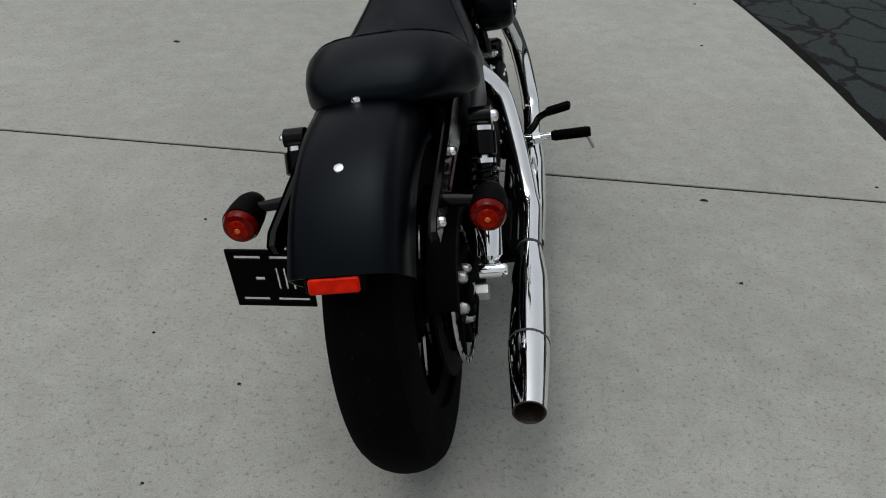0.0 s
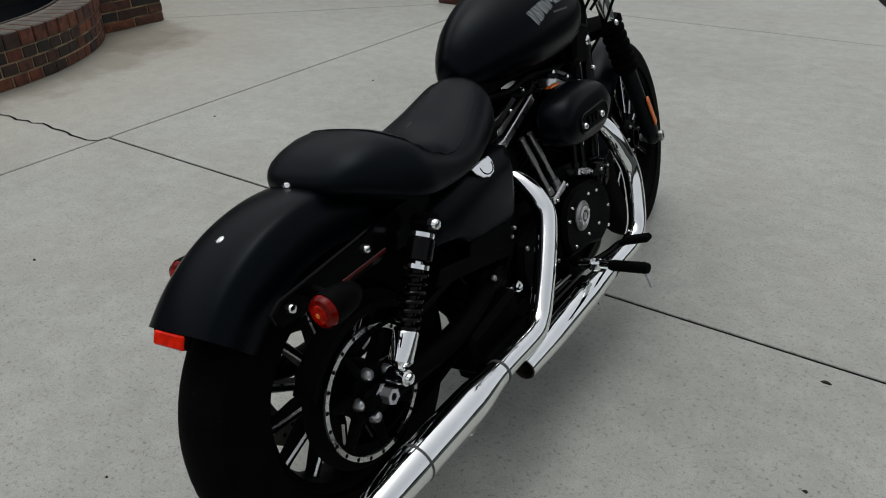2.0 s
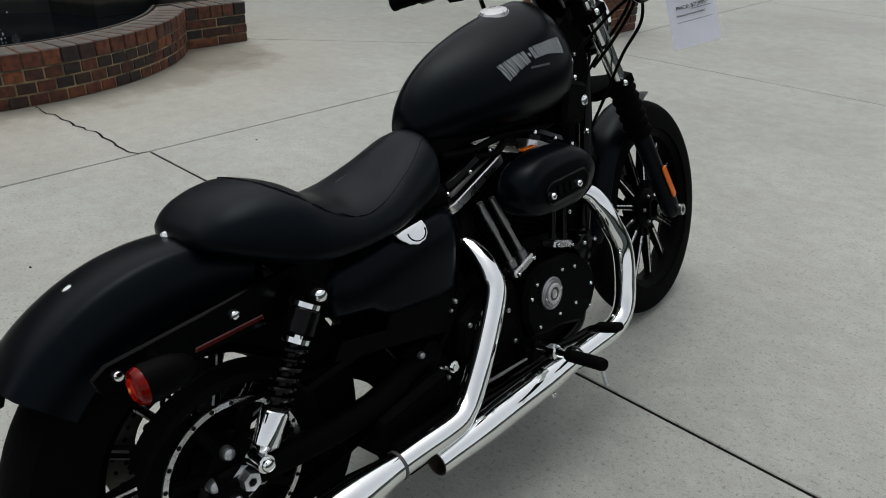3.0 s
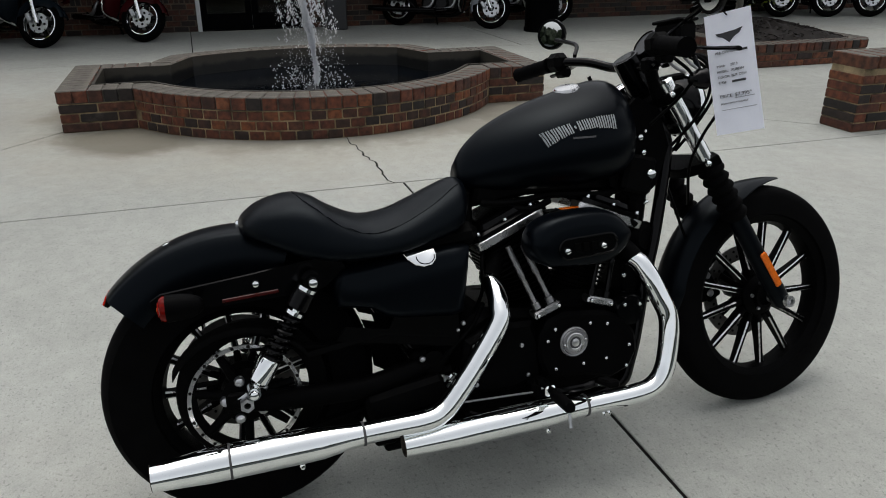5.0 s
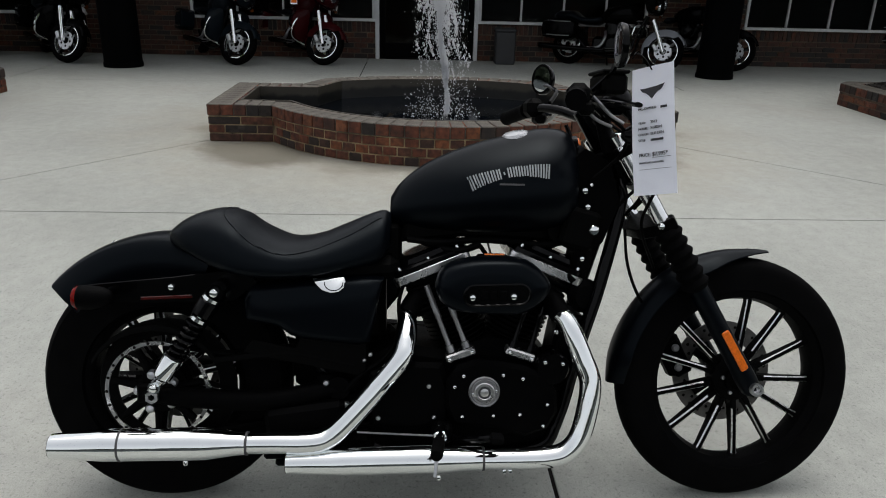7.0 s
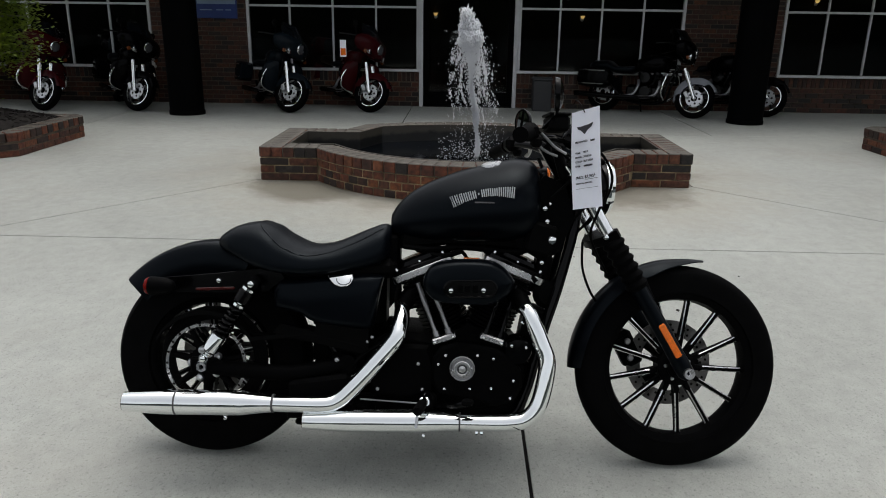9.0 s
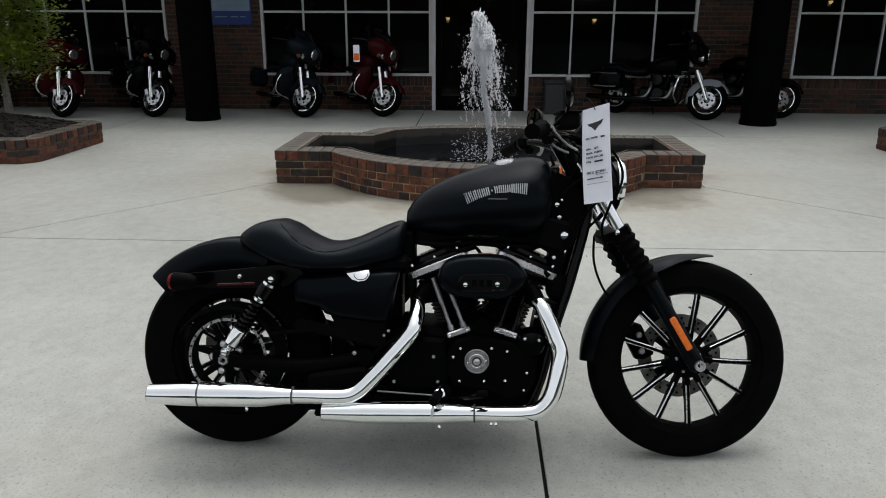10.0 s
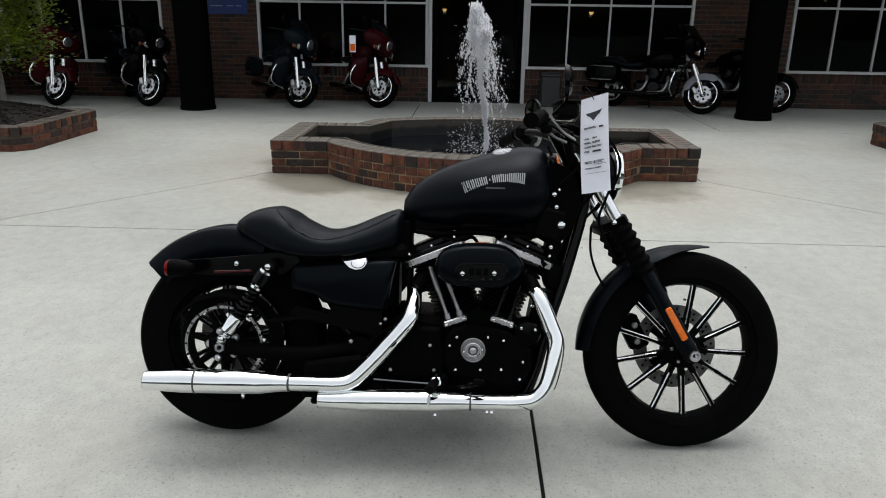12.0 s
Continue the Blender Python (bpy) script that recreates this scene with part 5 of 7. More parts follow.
for s in (-1, 1):
    bm = bmesh.new()
    plate(bm, [(-0.165, 0.556), (-0.17, 0.575), (-0.15, 0.587), (0.05, 0.607), (0.16, 0.622), (0.235, 0.625), (0.25, 0.6), (0.2, 0.56), (0.15, 0.55), (0.11, 0.554), (-0.02, 0.551), (-0.1, 0.553)], 0.014, side_at(0.12 if s > 0 else -0.134), ch=0.003)
    strut = part("mudguard_strut", bm, GLOSSBLACK, bike, "black mudguard strut")
    for y, z in ((0.05, 0.588), (-0.141, 0.573)):
        bolt(strut, (s * 0.134, y, z), 0.0085, 0.009, (s, 0, 0), CHROME)
    bm = bmesh.new()
    box(bm, (s * 0.1355, 0.037, 0.5618), (0.004, 0.124, 0.009), (3, 0, 0), 0.002)
    part("side_reflector", bm, DARKRED, strut, "narrow red side reflector")
    # stalk and bullet signal lamp
    bm = bmesh.new()
    tube(bm, [(s * 0.12, -0.09 if s > 0 else -0.05, 0.58), (s * 0.19, -0.1 if s > 0 else -0.06, 0.58)], [0.012, 0.009], 10, oval=0.7)
    sig = part("rear_signal", bm, GLOSSBLACK, bike, "black bullet signal lamp with a red lens")
    c = Vector((0.207, -0.126, 0.577)) if s > 0 else Vector((-0.206, -0.082, 0.57))
    g = 1.06 if s > 0 else 1.16  # the far lamp is the fuller one
    part("shell", lathe_new([(g * a, g * b) for a, b in [(0, 0.062), (0.009, 0.0605), (0.017, 0.053), (0.0235, 0.037), (0.0265, 0.016), (0.0272, 0.0), (0.0272, -0.01), (0, -0.01)]], c, 24, False, (0, 1, 0)), WRINKLE, sig)
    part("lens", lathe_new([(g * a, g * b) for a, b in [(0.0258, -0.009), (0.0258, -0.014), (0.0222, -0.0205), (0.012, -0.0242), (0, -0.025), (0, -0.009)]], c, 24, False, (0, 1, 0)), REDLENS, sig, "red lens")
    # inner glow and glint of the lens, painted as a lighter disc and orange spot
    part("lens_glow", lathe_new([(g * a, g * b) for a, b in [(0, -0.021), (0.0158, -0.0222), (0.0148, -0.0242), (0.009, -0.0256), (0, -0.026)]], c, 20, False, (0, 1, 0)), REDGLOW, sig)
    part("glint_spot", lathe_new([(g * a, g * b) for a, b in [(0, -0.025), (0.0044, -0.0254), (0.0036, -0.0268), (0, -0.0273)]], c, 14, False, (0, 1, 0)), ORANGE, sig)

# number plate carrier on the far side, an empty slotted bracket
bm = bmesh.new()
box(bm, (-0.138, -0.072, 0.53), (0.03, 0.016, 0.07), (0, 0, 0), 0.004)
carrier = part("plate_bracket", bm, WRINKLE, bike, "empty slotted black number plate bracket")
bm = bmesh.new()
H = Matrix.Translation((-0.17, -0.08, 0.445)) @ Matrix.Rotation(radians(6.6), 4, "Y") @ Matrix.Rotation(radians(90), 4, "X") @ Matrix.Scale(1.22, 4)
gx = (-0.08, -0.07, -0.045, -0.03, -0.018, -0.013, -0.009, -0.002, 0.002, 0.009, 0.013, 0.03, 0.038)
gz = (-0.05, -0.041, -0.034, -0.02, -0.004, 0.004, 0.02, 0.034, 0.041, 0.05)
SLOTS = [(a, b) for a in (1, 2, 4, 5, 6, 7, 8, 9, 10) for b in (1, 7)] + [(a, b) for a in (5, 7, 9) for b in (3, 4, 5)] + [(2, 4)]
hole = set(SLOTS)
gv = [[[bm.verts.new(H @ Vector((x, z, t))) for t in (0, 0.004)] for z in gz] for x in gx]
for a in range(len(gx) - 1):
    for b in range(len(gz) - 1):
        if (a, b) in hole:
            continue
        q = [gv[a][b], gv[a + 1][b], gv[a + 1][b + 1], gv[a][b + 1]]
        bm.faces.new([v[1] for v in q])
        bm.faces.new([v[0] for v in q[::-1]])
        for k, (da, db) in enumerate(((0, -1), (1, 0), (0, 1), (-1, 0))):
            na, nb = a + da, b + db
            if (na, nb) in hole or not (0 <= na < len(gx) - 1 and 0 <= nb < len(gz) - 1):
                v0, v1 = q[k], q[(k + 1) % 4]
                bm.faces.new((v0[0], v1[0], v1[1], v0[1]))
part("slotted_plate", bm, WRINKLE, carrier)

# ---- rear shocks ----
for s in (-1, 1):
    a, b = Vector((s * 0.178, 0.169, 0.588)), Vector((s * 0.172, 0.017, 0.353))
    d = (b - a)
    at2 = lambda f: a + d * f
    bm = bmesh.new()
    tube(bm, [at2(0.05), at2(0.95)], 0.009, 12)
    shock = part("shock_absorber", bm, CHROME, bike, "black spring shock absorber with a chrome body")
    bm = bmesh.new()
    tube(bm, [at2(0.09), at2(0.1), at2(0.24), at2(0.25)], [0.02, 0.026, 0.026, 0.022], 18)
    part("upper_cover", bm, GLOSSBLACK, shock)
    for f0, f1 in ((0.06, 0.09), (0.27, 0.3)):
        bm = bmesh.new()
        tube(bm, [at2(f0), at2(f1)], 0.023, 18)
        part("collar", bm, CHROME, shock)
    bm = bmesh.new()
    dn = d.normalized()
    e1 = dn.orthogonal().normalized()
    e2 = dn.cross(e1)
    coil = []
    for k in range(7 * 14 + 1):
        f = k / (7 * 14)
        q = 2 * math.pi * 7 * f
        coil.append(at2(0.3 + 0.4 * f) + 0.021 * (math.cos(q) * e1 + math.sin(q) * e2))
    tube(bm, coil, 0.0042, 7)
    part("spring", bm, GLOSSBLACK, shock, "black coil spring")
    bm = bmesh.new()
    tube(bm, [at2(0.3), at2(0.7)], 0.0135, 14)
    part("damper_rod", bm, GLOSSBLACK, shock)
    bm = bmesh.new()
    tube(bm, [at2(0.7), at2(0.715), at2(0.9), at2(0.93)], [0.022, 0.0245, 0.0235, 0.016], 18)
    part("damper_body", bm, CHROME, shock, "chrome damper body")
    for q, r, mm in ((a, 0.02, GLOSSBLACK), (b, 0.015, CHROME)):
        part("eye", lathe_new([(0, -0.02), (r, -0.02), (r, 0.02), (0, 0.02)], q, 18), mm, shock)
        bolt(shock, q + Vector((s * 0.02, 0, 0)), 0.0115, 0.012, (s, 0, 0), CHROME)

# ---- swingarm, belt guard ----
bm = bmesh.new()
for s in (-1, 1):
    tube(bm, spline([(s * 0.13, -0.03, RZ), (s * 0.132, 0.1, RZ - 0.012), (s * 0.13, 0.28, 0.3), (s * 0.1, 0.46, 0.325)], 4), [0.012, 0.022, 0.024, 0.025, 0.026, 0.026, 0.026, 0.026, 0.026, 0.026, 0.027, 0.027, 0.028], 12, oval=1.0)
    box(bm, (s * 0.13, 0.0, RZ), (0.02, 0.09, 0.05), (0, 0, 0), 0.006)
tube(bm, [(-0.13, 0.45, 0.33), (0.13, 0.45, 0.33)], 0.03, 14)
part("swingarm", bm, WRINKLE, bike, "black tubular swingarm")
bm = bmesh.new()
lp = []
for k in range(15):
    a = radians(150 - 118 * k / 14)
    lp.append((0.174 * math.cos(a), RZ + 0.174 * math.sin(a)))
top = lp + [(0.33, 0.434), (0.49, 0.402)]
loops = []
for y, z in top:
    loops.append([Vector((x, y, z + dz)) for x, dz in ((0.085, 0), (0.135, 0), (0.137, -0.012), (0.135, -0.015), (0.133, -0.003), (0.085, -0.003))])
rings(bm, loops)
part("belt_guard", bm, PLASTIC, bike, "black belt guard over the pulley")
# ring added to keep the gaps between pulley and rim dark
part("gap_ring", lathe_new([(0.128, 0.082), (0.169, 0.082), (0.172, 0.085), (0.169, 0.088), (0.128, 0.088)], (0.005, 0.02, RZ + 0.01), 56, True), PLASTIC, bike, "added black ring darkening the gaps behind the pulley")
bm = bmesh.new()
for z0, z1 in ((RZ + 0.118, 0.385), (RZ - 0.118, 0.285)):
    rings(bm, [[Vector((x, y, z + dz)) for x, dz in ((0.098, 0), (0.124, 0), (0.124, -0.006), (0.098, -0.006))] for y, z in ((0.02, z0), (0.5, z1))])
part("drive_belt", bm, RUBBER, bike, "toothed rubber drive belt")

# ---- side covers and oil tank ----
bm = bmesh.new()
out = [(0.226, 0.508), (0.222, 0.56), (0.24, 0.594), (0.36, 0.607), (0.52, 0.615), (0.562, 0.609), (0.55, 0.56), (0.54, 0.5), (0.53, 0.452), (0.5, 0.445), (0.37, 0.46), (0.335, 0.47), (0.305, 0.492)]
loops = []
for x, sh in ((0.08, 0.0), (0.138, 0.0), (0.15, 0.008), (0.154, 0.022)):
    loops.append([Vector((x, *q)) for q in offset(out[::-1], sh)])
for loop in loops[1:]:
    for q in loop:
        q.x -= 0.45 * max(0.0, q.z - 0.575)
rings(bm, loops)
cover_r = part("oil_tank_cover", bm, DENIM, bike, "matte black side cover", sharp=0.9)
bm = bmesh.new()
plate(bm, [(y, z) for y, z in [(0.215, 0.425), (0.5, 0.365), (0.52, 0.38), (0.52, 0.46), (0.36, 0.468), (0.345, 0.434), (0.24, 0.455)]], 0.008, side_at(0.128), ch=0.002)
part("lower_guard", bm, PLASTIC, cover_r)
emb = [(0.39, 0.613), (0.398, 0.6), (0.415, 0.586), (0.435, 0.58), (0.455, 0.583), (0.467, 0.593), (0.47, 0.607), (0.466, 0.617)]
bm = bmesh.new()
plate(bm, emb, 0.006, side_at(0.1525), ch=0.0015)
for v in bm.verts:
    v.co.x -= 0.45 * max(0.0, v.co.z - 0.58)
badge = part("oil_filler_badge", bm, CHROME, cover_r, "bright oval badge on the side cover")
bm = bmesh.new()
tube(bm, [Vector((0.1592 - 0.45 * max(0.0, 0.022 + 0.016 * math.sin(q)), 0.442 + 0.022 * math.cos(q), 0.602 + 0.016 * math.sin(q))) for q in np.linspace(math.pi * 0.95, 2.05 * math.pi, 14)], 0.0011, 5)
part("badge_line", bm, JOINT, badge)
bm = bmesh.new()
plate(bm, [(0.205, 0.478), (0.36, 0.46), (0.5, 0.445), (0.56, 0.47), (0.6, 0.52), (0.6, 0.62), (0.52, 0.63), (0.36, 0.607), (0.24, 0.594), (0.215, 0.56)], 0.05, side_at(-0.15), ch=0.01)
part("battery_cover", bm, DENIM, bike, "matte black side cover")
bm = bmesh.new()
box(bm, (0, 0.44, 0.52), (0.17, 0.18, 0.14), (0, 0, 0), 0.02)
box(bm, (0, 0.42, 0.62), (0.2, 0.36, 0.06), (4, 0, 0), 0.02)
box(bm, (0.0, 0.53, 0.53), (0.13, 0.07, 0.2), (0, 0, 0), 0.02)
part("electrics_tray", bm, PLASTIC, bike)

# ---- engine ----
ENG_Y = 0.825
bm = bmesh.new()
body = [(0.52, 0.24), (0.5, 0.32), (0.52, 0.4), (0.6, 0.44), (0.72, 0.42), (0.83, 0.455), (0.95, 0.435), (1.02, 0.36), (1.03, 0.27), (0.98, 0.2), (0.8, 0.165), (0.6, 0.18)]
plate(bm, body[::-1], 0.24, side_at(-0.125), ch=0.02)
crank = part("crankcase", bm, WRINKLE, bike, "black engine crankcase")
# gear cover: a round-nosed plate with the ignition cover on it
gc = [(0.735, 0.25), (0.715, 0.3), (0.72, 0.36), (0.745, 0.4), (0.79, 0.415), (0.85, 0.41), (0.91, 0.4), (0.965, 0.375), (0.995, 0.33), (1.0, 0.28), (0.975, 0.235), (0.92, 0.215), (0.85, 0.235), (0.79, 0.24)]
bm = bmesh.new()
plate(bm, gc[::-1], 0.055, side_at(0.112), ch=0.01)
gear = part("gear_cover", bm, WRINKLE, crank, "black gear cover with bright screws")
for y, z in ((0.761, 0.376), (0.859, 0.378), (0.908, 0.369), (0.739, 0.348), (0.971, 0.302), (0.903, 0.276), (0.837, 0.273), (0.759, 0.271), (0.962, 0.246)):
    bolt(gear, (0.166, y, z), 0.0052, 0.007, material=CHROME, name="screw")
disc = part("ignition_cover", lathe_new([(0, 0), (0.0395, 0), (0.0395, 0.004), (0.0365, 0.007), (0.034, 0.006), (0.032, 0.009), (0, 0.009)], (0.166, 0.813, 0.335), 32), SATIN, gear, "round bright ignition cover")
part("bright_ring", lathe_new([(0.016, 0), (0.0255, 0), (0.0255, 0.002), (0.0235, 0.0035), (0.0175, 0.0035), (0.016, 0.002)], (0.1752, 0.813, 0.335), 28, True), ALLOY, disc, "polished ring")
part("ring_groove", lathe_new([(0.0105, 0), (0.0158, 0), (0.0158, 0.0006), (0.0105, 0.0006)], (0.1754, 0.813, 0.335), 24, True), DARKINK, disc)
part("centre_boss", lathe_new([(0, 0), (0.0103, 0), (0.0103, 0.0022), (0.008, 0.0032), (0, 0.0034)], (0.1754, 0.813, 0.335), 18), ALLOY, disc)
for s in (-1, 1):
    bolt(disc, (0.1745, 0.813 + 0.029 * s, 0.335 + 0.004 * s), 0.0035, 0.003, material=CHROME, name="screw")
# gearbox cover behind it
bm = bmesh.new()
plate(bm, [(0.53, 0.235), (0.515, 0.31), (0.53, 0.375), (0.6, 0.405), (0.71, 0.4), (0.73, 0.33), (0.73, 0.25), (0.64, 0.225)][::-1], 0.04, side_at(0.11), ch=0.012)
sprocket = part("sprocket_cover", bm, WRINKLE, crank, "black sprocket cover")
for y, z in ((0.55, 0.36), (0.676, 0.343), (0.55, 0.26), (0.69, 0.262)):
    bolt(sprocket, (0.149, y, z), 0.006, 0.006, material=STEEL, name="screw")
# starter/oil filter nose at the front
part("oil_filter_cover", lathe_new([(0, 0), (0.046, 0), (0.046, 0.05), (0.038, 0.062), (0, 0.064)], (0.1, 0.983, 0.39), 28), GLOSSBLACK, crank)
for dy, dz in ((-0.02, 0.02), (0.024, 0.016)):
    bolt(crank, (0.163, 0.983 + dy, 0.39 + dz), 0.0055, 0.006, material=CHROME, name="screw")

# foot of each pushrod tube and the place of its top, cylinder by cylinder
TUBES = (((0.732, 0.425, 0.668), (0.77, 0.437, 0.708)), ((0.928, 0.424, 0.976), (0.884, 0.437, 0.937)))
for k, tilt in enumerate((22.5, -22.5)):
    up = Vector((0, -math.sin(radians(tilt)), math.cos(radians(tilt))))
    fw = Vector((0, math.cos(radians(tilt)), math.sin(radians(tilt))))
    root = Vector((0, ENG_Y, 0.285))
    C = lambda d, f=0.0, x=0.0: root + up * d + fw * f + Vector((x, 0, 0))
    bm = bmesh.new()
    prof = [(0.05, 0.13)]
    for j in range(10):
        h = 0.145 + 0.0125 * j
        prof += [(0.058, h), (0.079, h + 0.001), (0.079, h + 0.004), (0.058, h + 0.005)]
    prof += [(0.05, 0.275)]
    lathe(bm, prof, root, up, 28)
    cyl = part("cylinder", bm, WRINKLE, bike, "finned black cylinder")
    rot = Matrix(((1, 0, 0), (0, fw.y, up.y), (0, fw.z, up.z))).to_4x4()
    bm = bmesh.new()
    loops = []
    for j in range(7):
        for dd, gx, gy in ((0.0, 0.15, 0.13), (0.0005, 0.19 - 0.004 * j, 0.168), (0.006, 0.19 - 0.004 * j, 0.168), (0.0065, 0.15, 0.13)):
            mm = Matrix.Translation(C(0.268 + 0.0135 * j + dd)) @ rot
            loops.append([mm @ Vector((x, y, 0)) for x, y in rounded(gx, gy, 0.03, 4)])
    rings(bm, loops)
    part("cylinder_head", bm, WRINKLE, cyl)
    bm = bmesh.new()
    d0 = 0.361 if k == 0 else 0.366
    mm = Matrix.Translation(C(d0 + 0.022)) @ rot
    loops = []
    for hgt, gx, gy, r in ((0.0, 0.196, 0.196, 0.03), (0.012, 0.196, 0.194, 0.03), (0.017, 0.186, 0.182, 0.034), (0.02, 0.168, 0.15, 0.034), (0.031, 0.16, 0.142, 0.036), (0.036, 0.145, 0.128, 0.04), (0.037, 0.1, 0.09, 0.03)):
        loops.append([mm @ Vector((x, y, hgt)) for x, y in rounded(gx, gy, r, 5)])
    rings(bm, loops)
    rb = part("rocker_cover", bm, GLOSSBLACK, cyl, "black stepped rocker cover with a bright lower band")
    bm = bmesh.new()
    mm = Matrix.Translation(C(d0)) @ rot
    plate(bm, rounded(0.202, 0.204, 0.022, 5), 0.022, mm, ch=0.002)
    part("rocker_band", bm, ALLOY, rb, "satin bright rocker band")
    for x, f in ((0.085, -0.078), (0.085, 0.078), (-0.085, -0.078), (-0.085, 0.078), (0.088, 0.0), (0.02, 0.082), (0.02, -0.082)):
        bolt(rb, C(d0 + 0.037, f, x), 0.0055, 0.009, up, CHROME)
    # pushrod tubes and tappet block on the right
    yb, zb_, sl = (0.754, 0.421, 20.0) if k == 0 else (0.904, 0.422, -17.5)
    for ya_, za_, yt_ in TUBES[k]:
        bm = bmesh.new()
        pa, pb = Vector((0.13, ya_, za_)), Vector((0.108, yt_, 0.59))
        tube(bm, [pa.lerp(pb, t) for t in (0, 0.1, 0.11, 0.5, 0.52, 0.6, 1.0)], [0.0105, 0.0105, 0.0068, 0.0068, 0.0082, 0.0082, 0.0074], 12)
        part("pushrod_tube", bm, SATIN if k == 0 else GLOSSBLACK, cyl, "satin metal pushrod tube" if k == 0 else "black pushrod tube")
    bm = bmesh.new()
    box(bm, (0.128, yb, zb_), (0.04, 0.076, 0.02), (sl, 0, 0), 0.004)
    part("tappet_block", bm, ALLOY, cyl, "chrome tappet block")
    for f in (-0.028, 0.028):
        bolt(cyl, (0.148, yb + f, zb_ + f * math.tan(radians(sl))), 0.0055, 0.007, material=CHROME)

# air cleaner: an oval drum with a recessed plate and two screws
bm = bmesh.new()
AC_EDGE = [(0.687, 0.601), (0.696, 0.632), (0.721, 0.657), (0.77, 0.671), (0.831, 0.675), (0.891, 0.671), (0.93, 0.653), (0.954, 0.628), (0.965, 0.606), (0.95, 0.576), (0.921, 0.551), (0.887, 0.538), (0.834, 0.537), (0.78, 0.54), (0.73, 0.548), (0.699, 0.57)]
outl = [(y - 0.826, z - 0.604) for y, z in spline(AC_EDGE + AC_EDGE[:1], 3)[:-1]][::-1]
mm = Matrix.Translation((0, 0.826, 0.604)) @ SIDE
def oval(scale_y, scale_z, x):
    return [mm @ Vector((a * scale_y, b * scale_z, x)) for a, b in outl]
loops = [oval(0.94, 0.9, 0.136), oval(0.985, 0.97, 0.141), oval(1, 1, 0.15), oval(1, 1, 0.178), oval(0.985, 0.975, 0.196), oval(0.94, 0.91, 0.211), oval(0.86, 0.8, 0.219), oval(0.66, 0.5, 0.222)]
rings(bm, loops)
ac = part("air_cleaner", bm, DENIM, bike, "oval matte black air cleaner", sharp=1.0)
bm = bmesh.new()
mm2 = Matrix.Translation((0, 0.832, 0.592)) @ SIDE @ Matrix.Rotation(radians(2), 4, "Z")
loops = [[mm2 @ Vector((a, b, x)) for a, b in rounded(w_, h_, r_, 6)] for w_, h_, r_, x in ((0.162, 0.054, 0.027, 0.21), (0.162, 0.054, 0.027, 0.2245), (0.155, 0.047, 0.0235, 0.2255), (0.15, 0.042, 0.021, 0.2225))]
rings(bm, loops)
acp = part("badge_plate", bm, GLOSSBLACK, ac)
bm = bmesh.new()
for k in range(3):
    box(bm, (0.2245, 0.802 + 0.022 * k, 0.592), (0.003, 0.015, 0.021), (0, 0, 0), 0.001)
part("raised_figures", bm, WRINKLE, acp)
for y, z in ((0.774, 0.586), (0.871, 0.589)):
    bolt(ac, (0.223, y, z), 0.0085, 0.008, material=CHROME, name="cover_screw")
bm = bmesh.new()
box(bm, (0.118, 0.835, 0.671), (0.018, 0.05, 0.005), (0, 0, 0), 0.002)
part("warning_label", bm, ORANGE, ac, "small orange label")
# intake and carburettor body in the vee
bm = bmesh.new()
tube(bm, [(0.02, 0.825, 0.585), (0.11, 0.825, 0.585)], 0.032, 16)
tube(bm, [(0.0, 0.76, 0.57), (0.0, 0.89, 0.57)], 0.024, 14)
box(bm, (0.03, 0.825, 0.63), (0.07, 0.06, 0.05), (0, 0, 0), 0.01)
part("throttle_body", bm, WRINKLE, bike)
bm = bmesh.new()
tube(bm, spline([(0.0, 0.825, 0.655), (-0.03, 0.8, 0.68), (-0.02, 0.74, 0.69), (0.0, 0.7, 0.71)], 5), 0.006, 8)
part("spark_lead", bm, PLASTIC, bike)
bm = bmesh.new()
tube(bm, spline([(0.06, 0.86, 0.64), (0.09, 0.9, 0.67), (0.06, 0.98, 0.68), (0.03, 1.03, 0.7)], 5), 0.005, 8)
part("spark_lead", bm, PLASTIC, bike)
bm = bmesh.new()
tube(bm, spline([(0.06, 0.62, 0.61), (0.1, 0.6, 0.55), (0.09, 0.6, 0.48), (0.07, 0.58, 0.42)], 5), 0.005, 8)
part("spark_lead", bm, PLASTIC, bike)
# primary side, on the far flank
bm = bmesh.new()
plate(bm, [(0.44, 0.24), (0.43, 0.33), (0.47, 0.4), (0.56, 0.43), (0.75, 0.42), (0.93, 0.42), (0.99, 0.36), (0.99, 0.28), (0.94, 0.22), (0.8, 0.2), (0.55, 0.2)][::-1], 0.08, side_at(-0.2), ch=0.02)
part("primary_cover", bm, WRINKLE, crank)
# clutter behind the engine: brackets, hoses, master cylinder
bm = bmesh.new()
box(bm, (0.1, 0.47, 0.27), (0.04, 0.09, 0.07), (10, 0, 0), 0.012)
box(bm, (0.105, 0.42, 0.335), (0.03, 0.05, 0.05), (0, 0, 0), 0.008)
tube(bm, spline([(0.12, 0.45, 0.3), (0.13, 0.5, 0.36), (0.11, 0.56, 0.4), (0.09, 0.6, 0.45)], 5), 0.007, 8)
tube(bm, spline([(0.12, 0.36, 0.25), (0.13, 0.42, 0.225), (0.13, 0.5, 0.235), (0.13, 0.6, 0.24)], 5), 0.006, 8)
rearset = part("rear_master_cylinder", bm, WRINKLE, bike, "black rear brake cylinder and hoses")
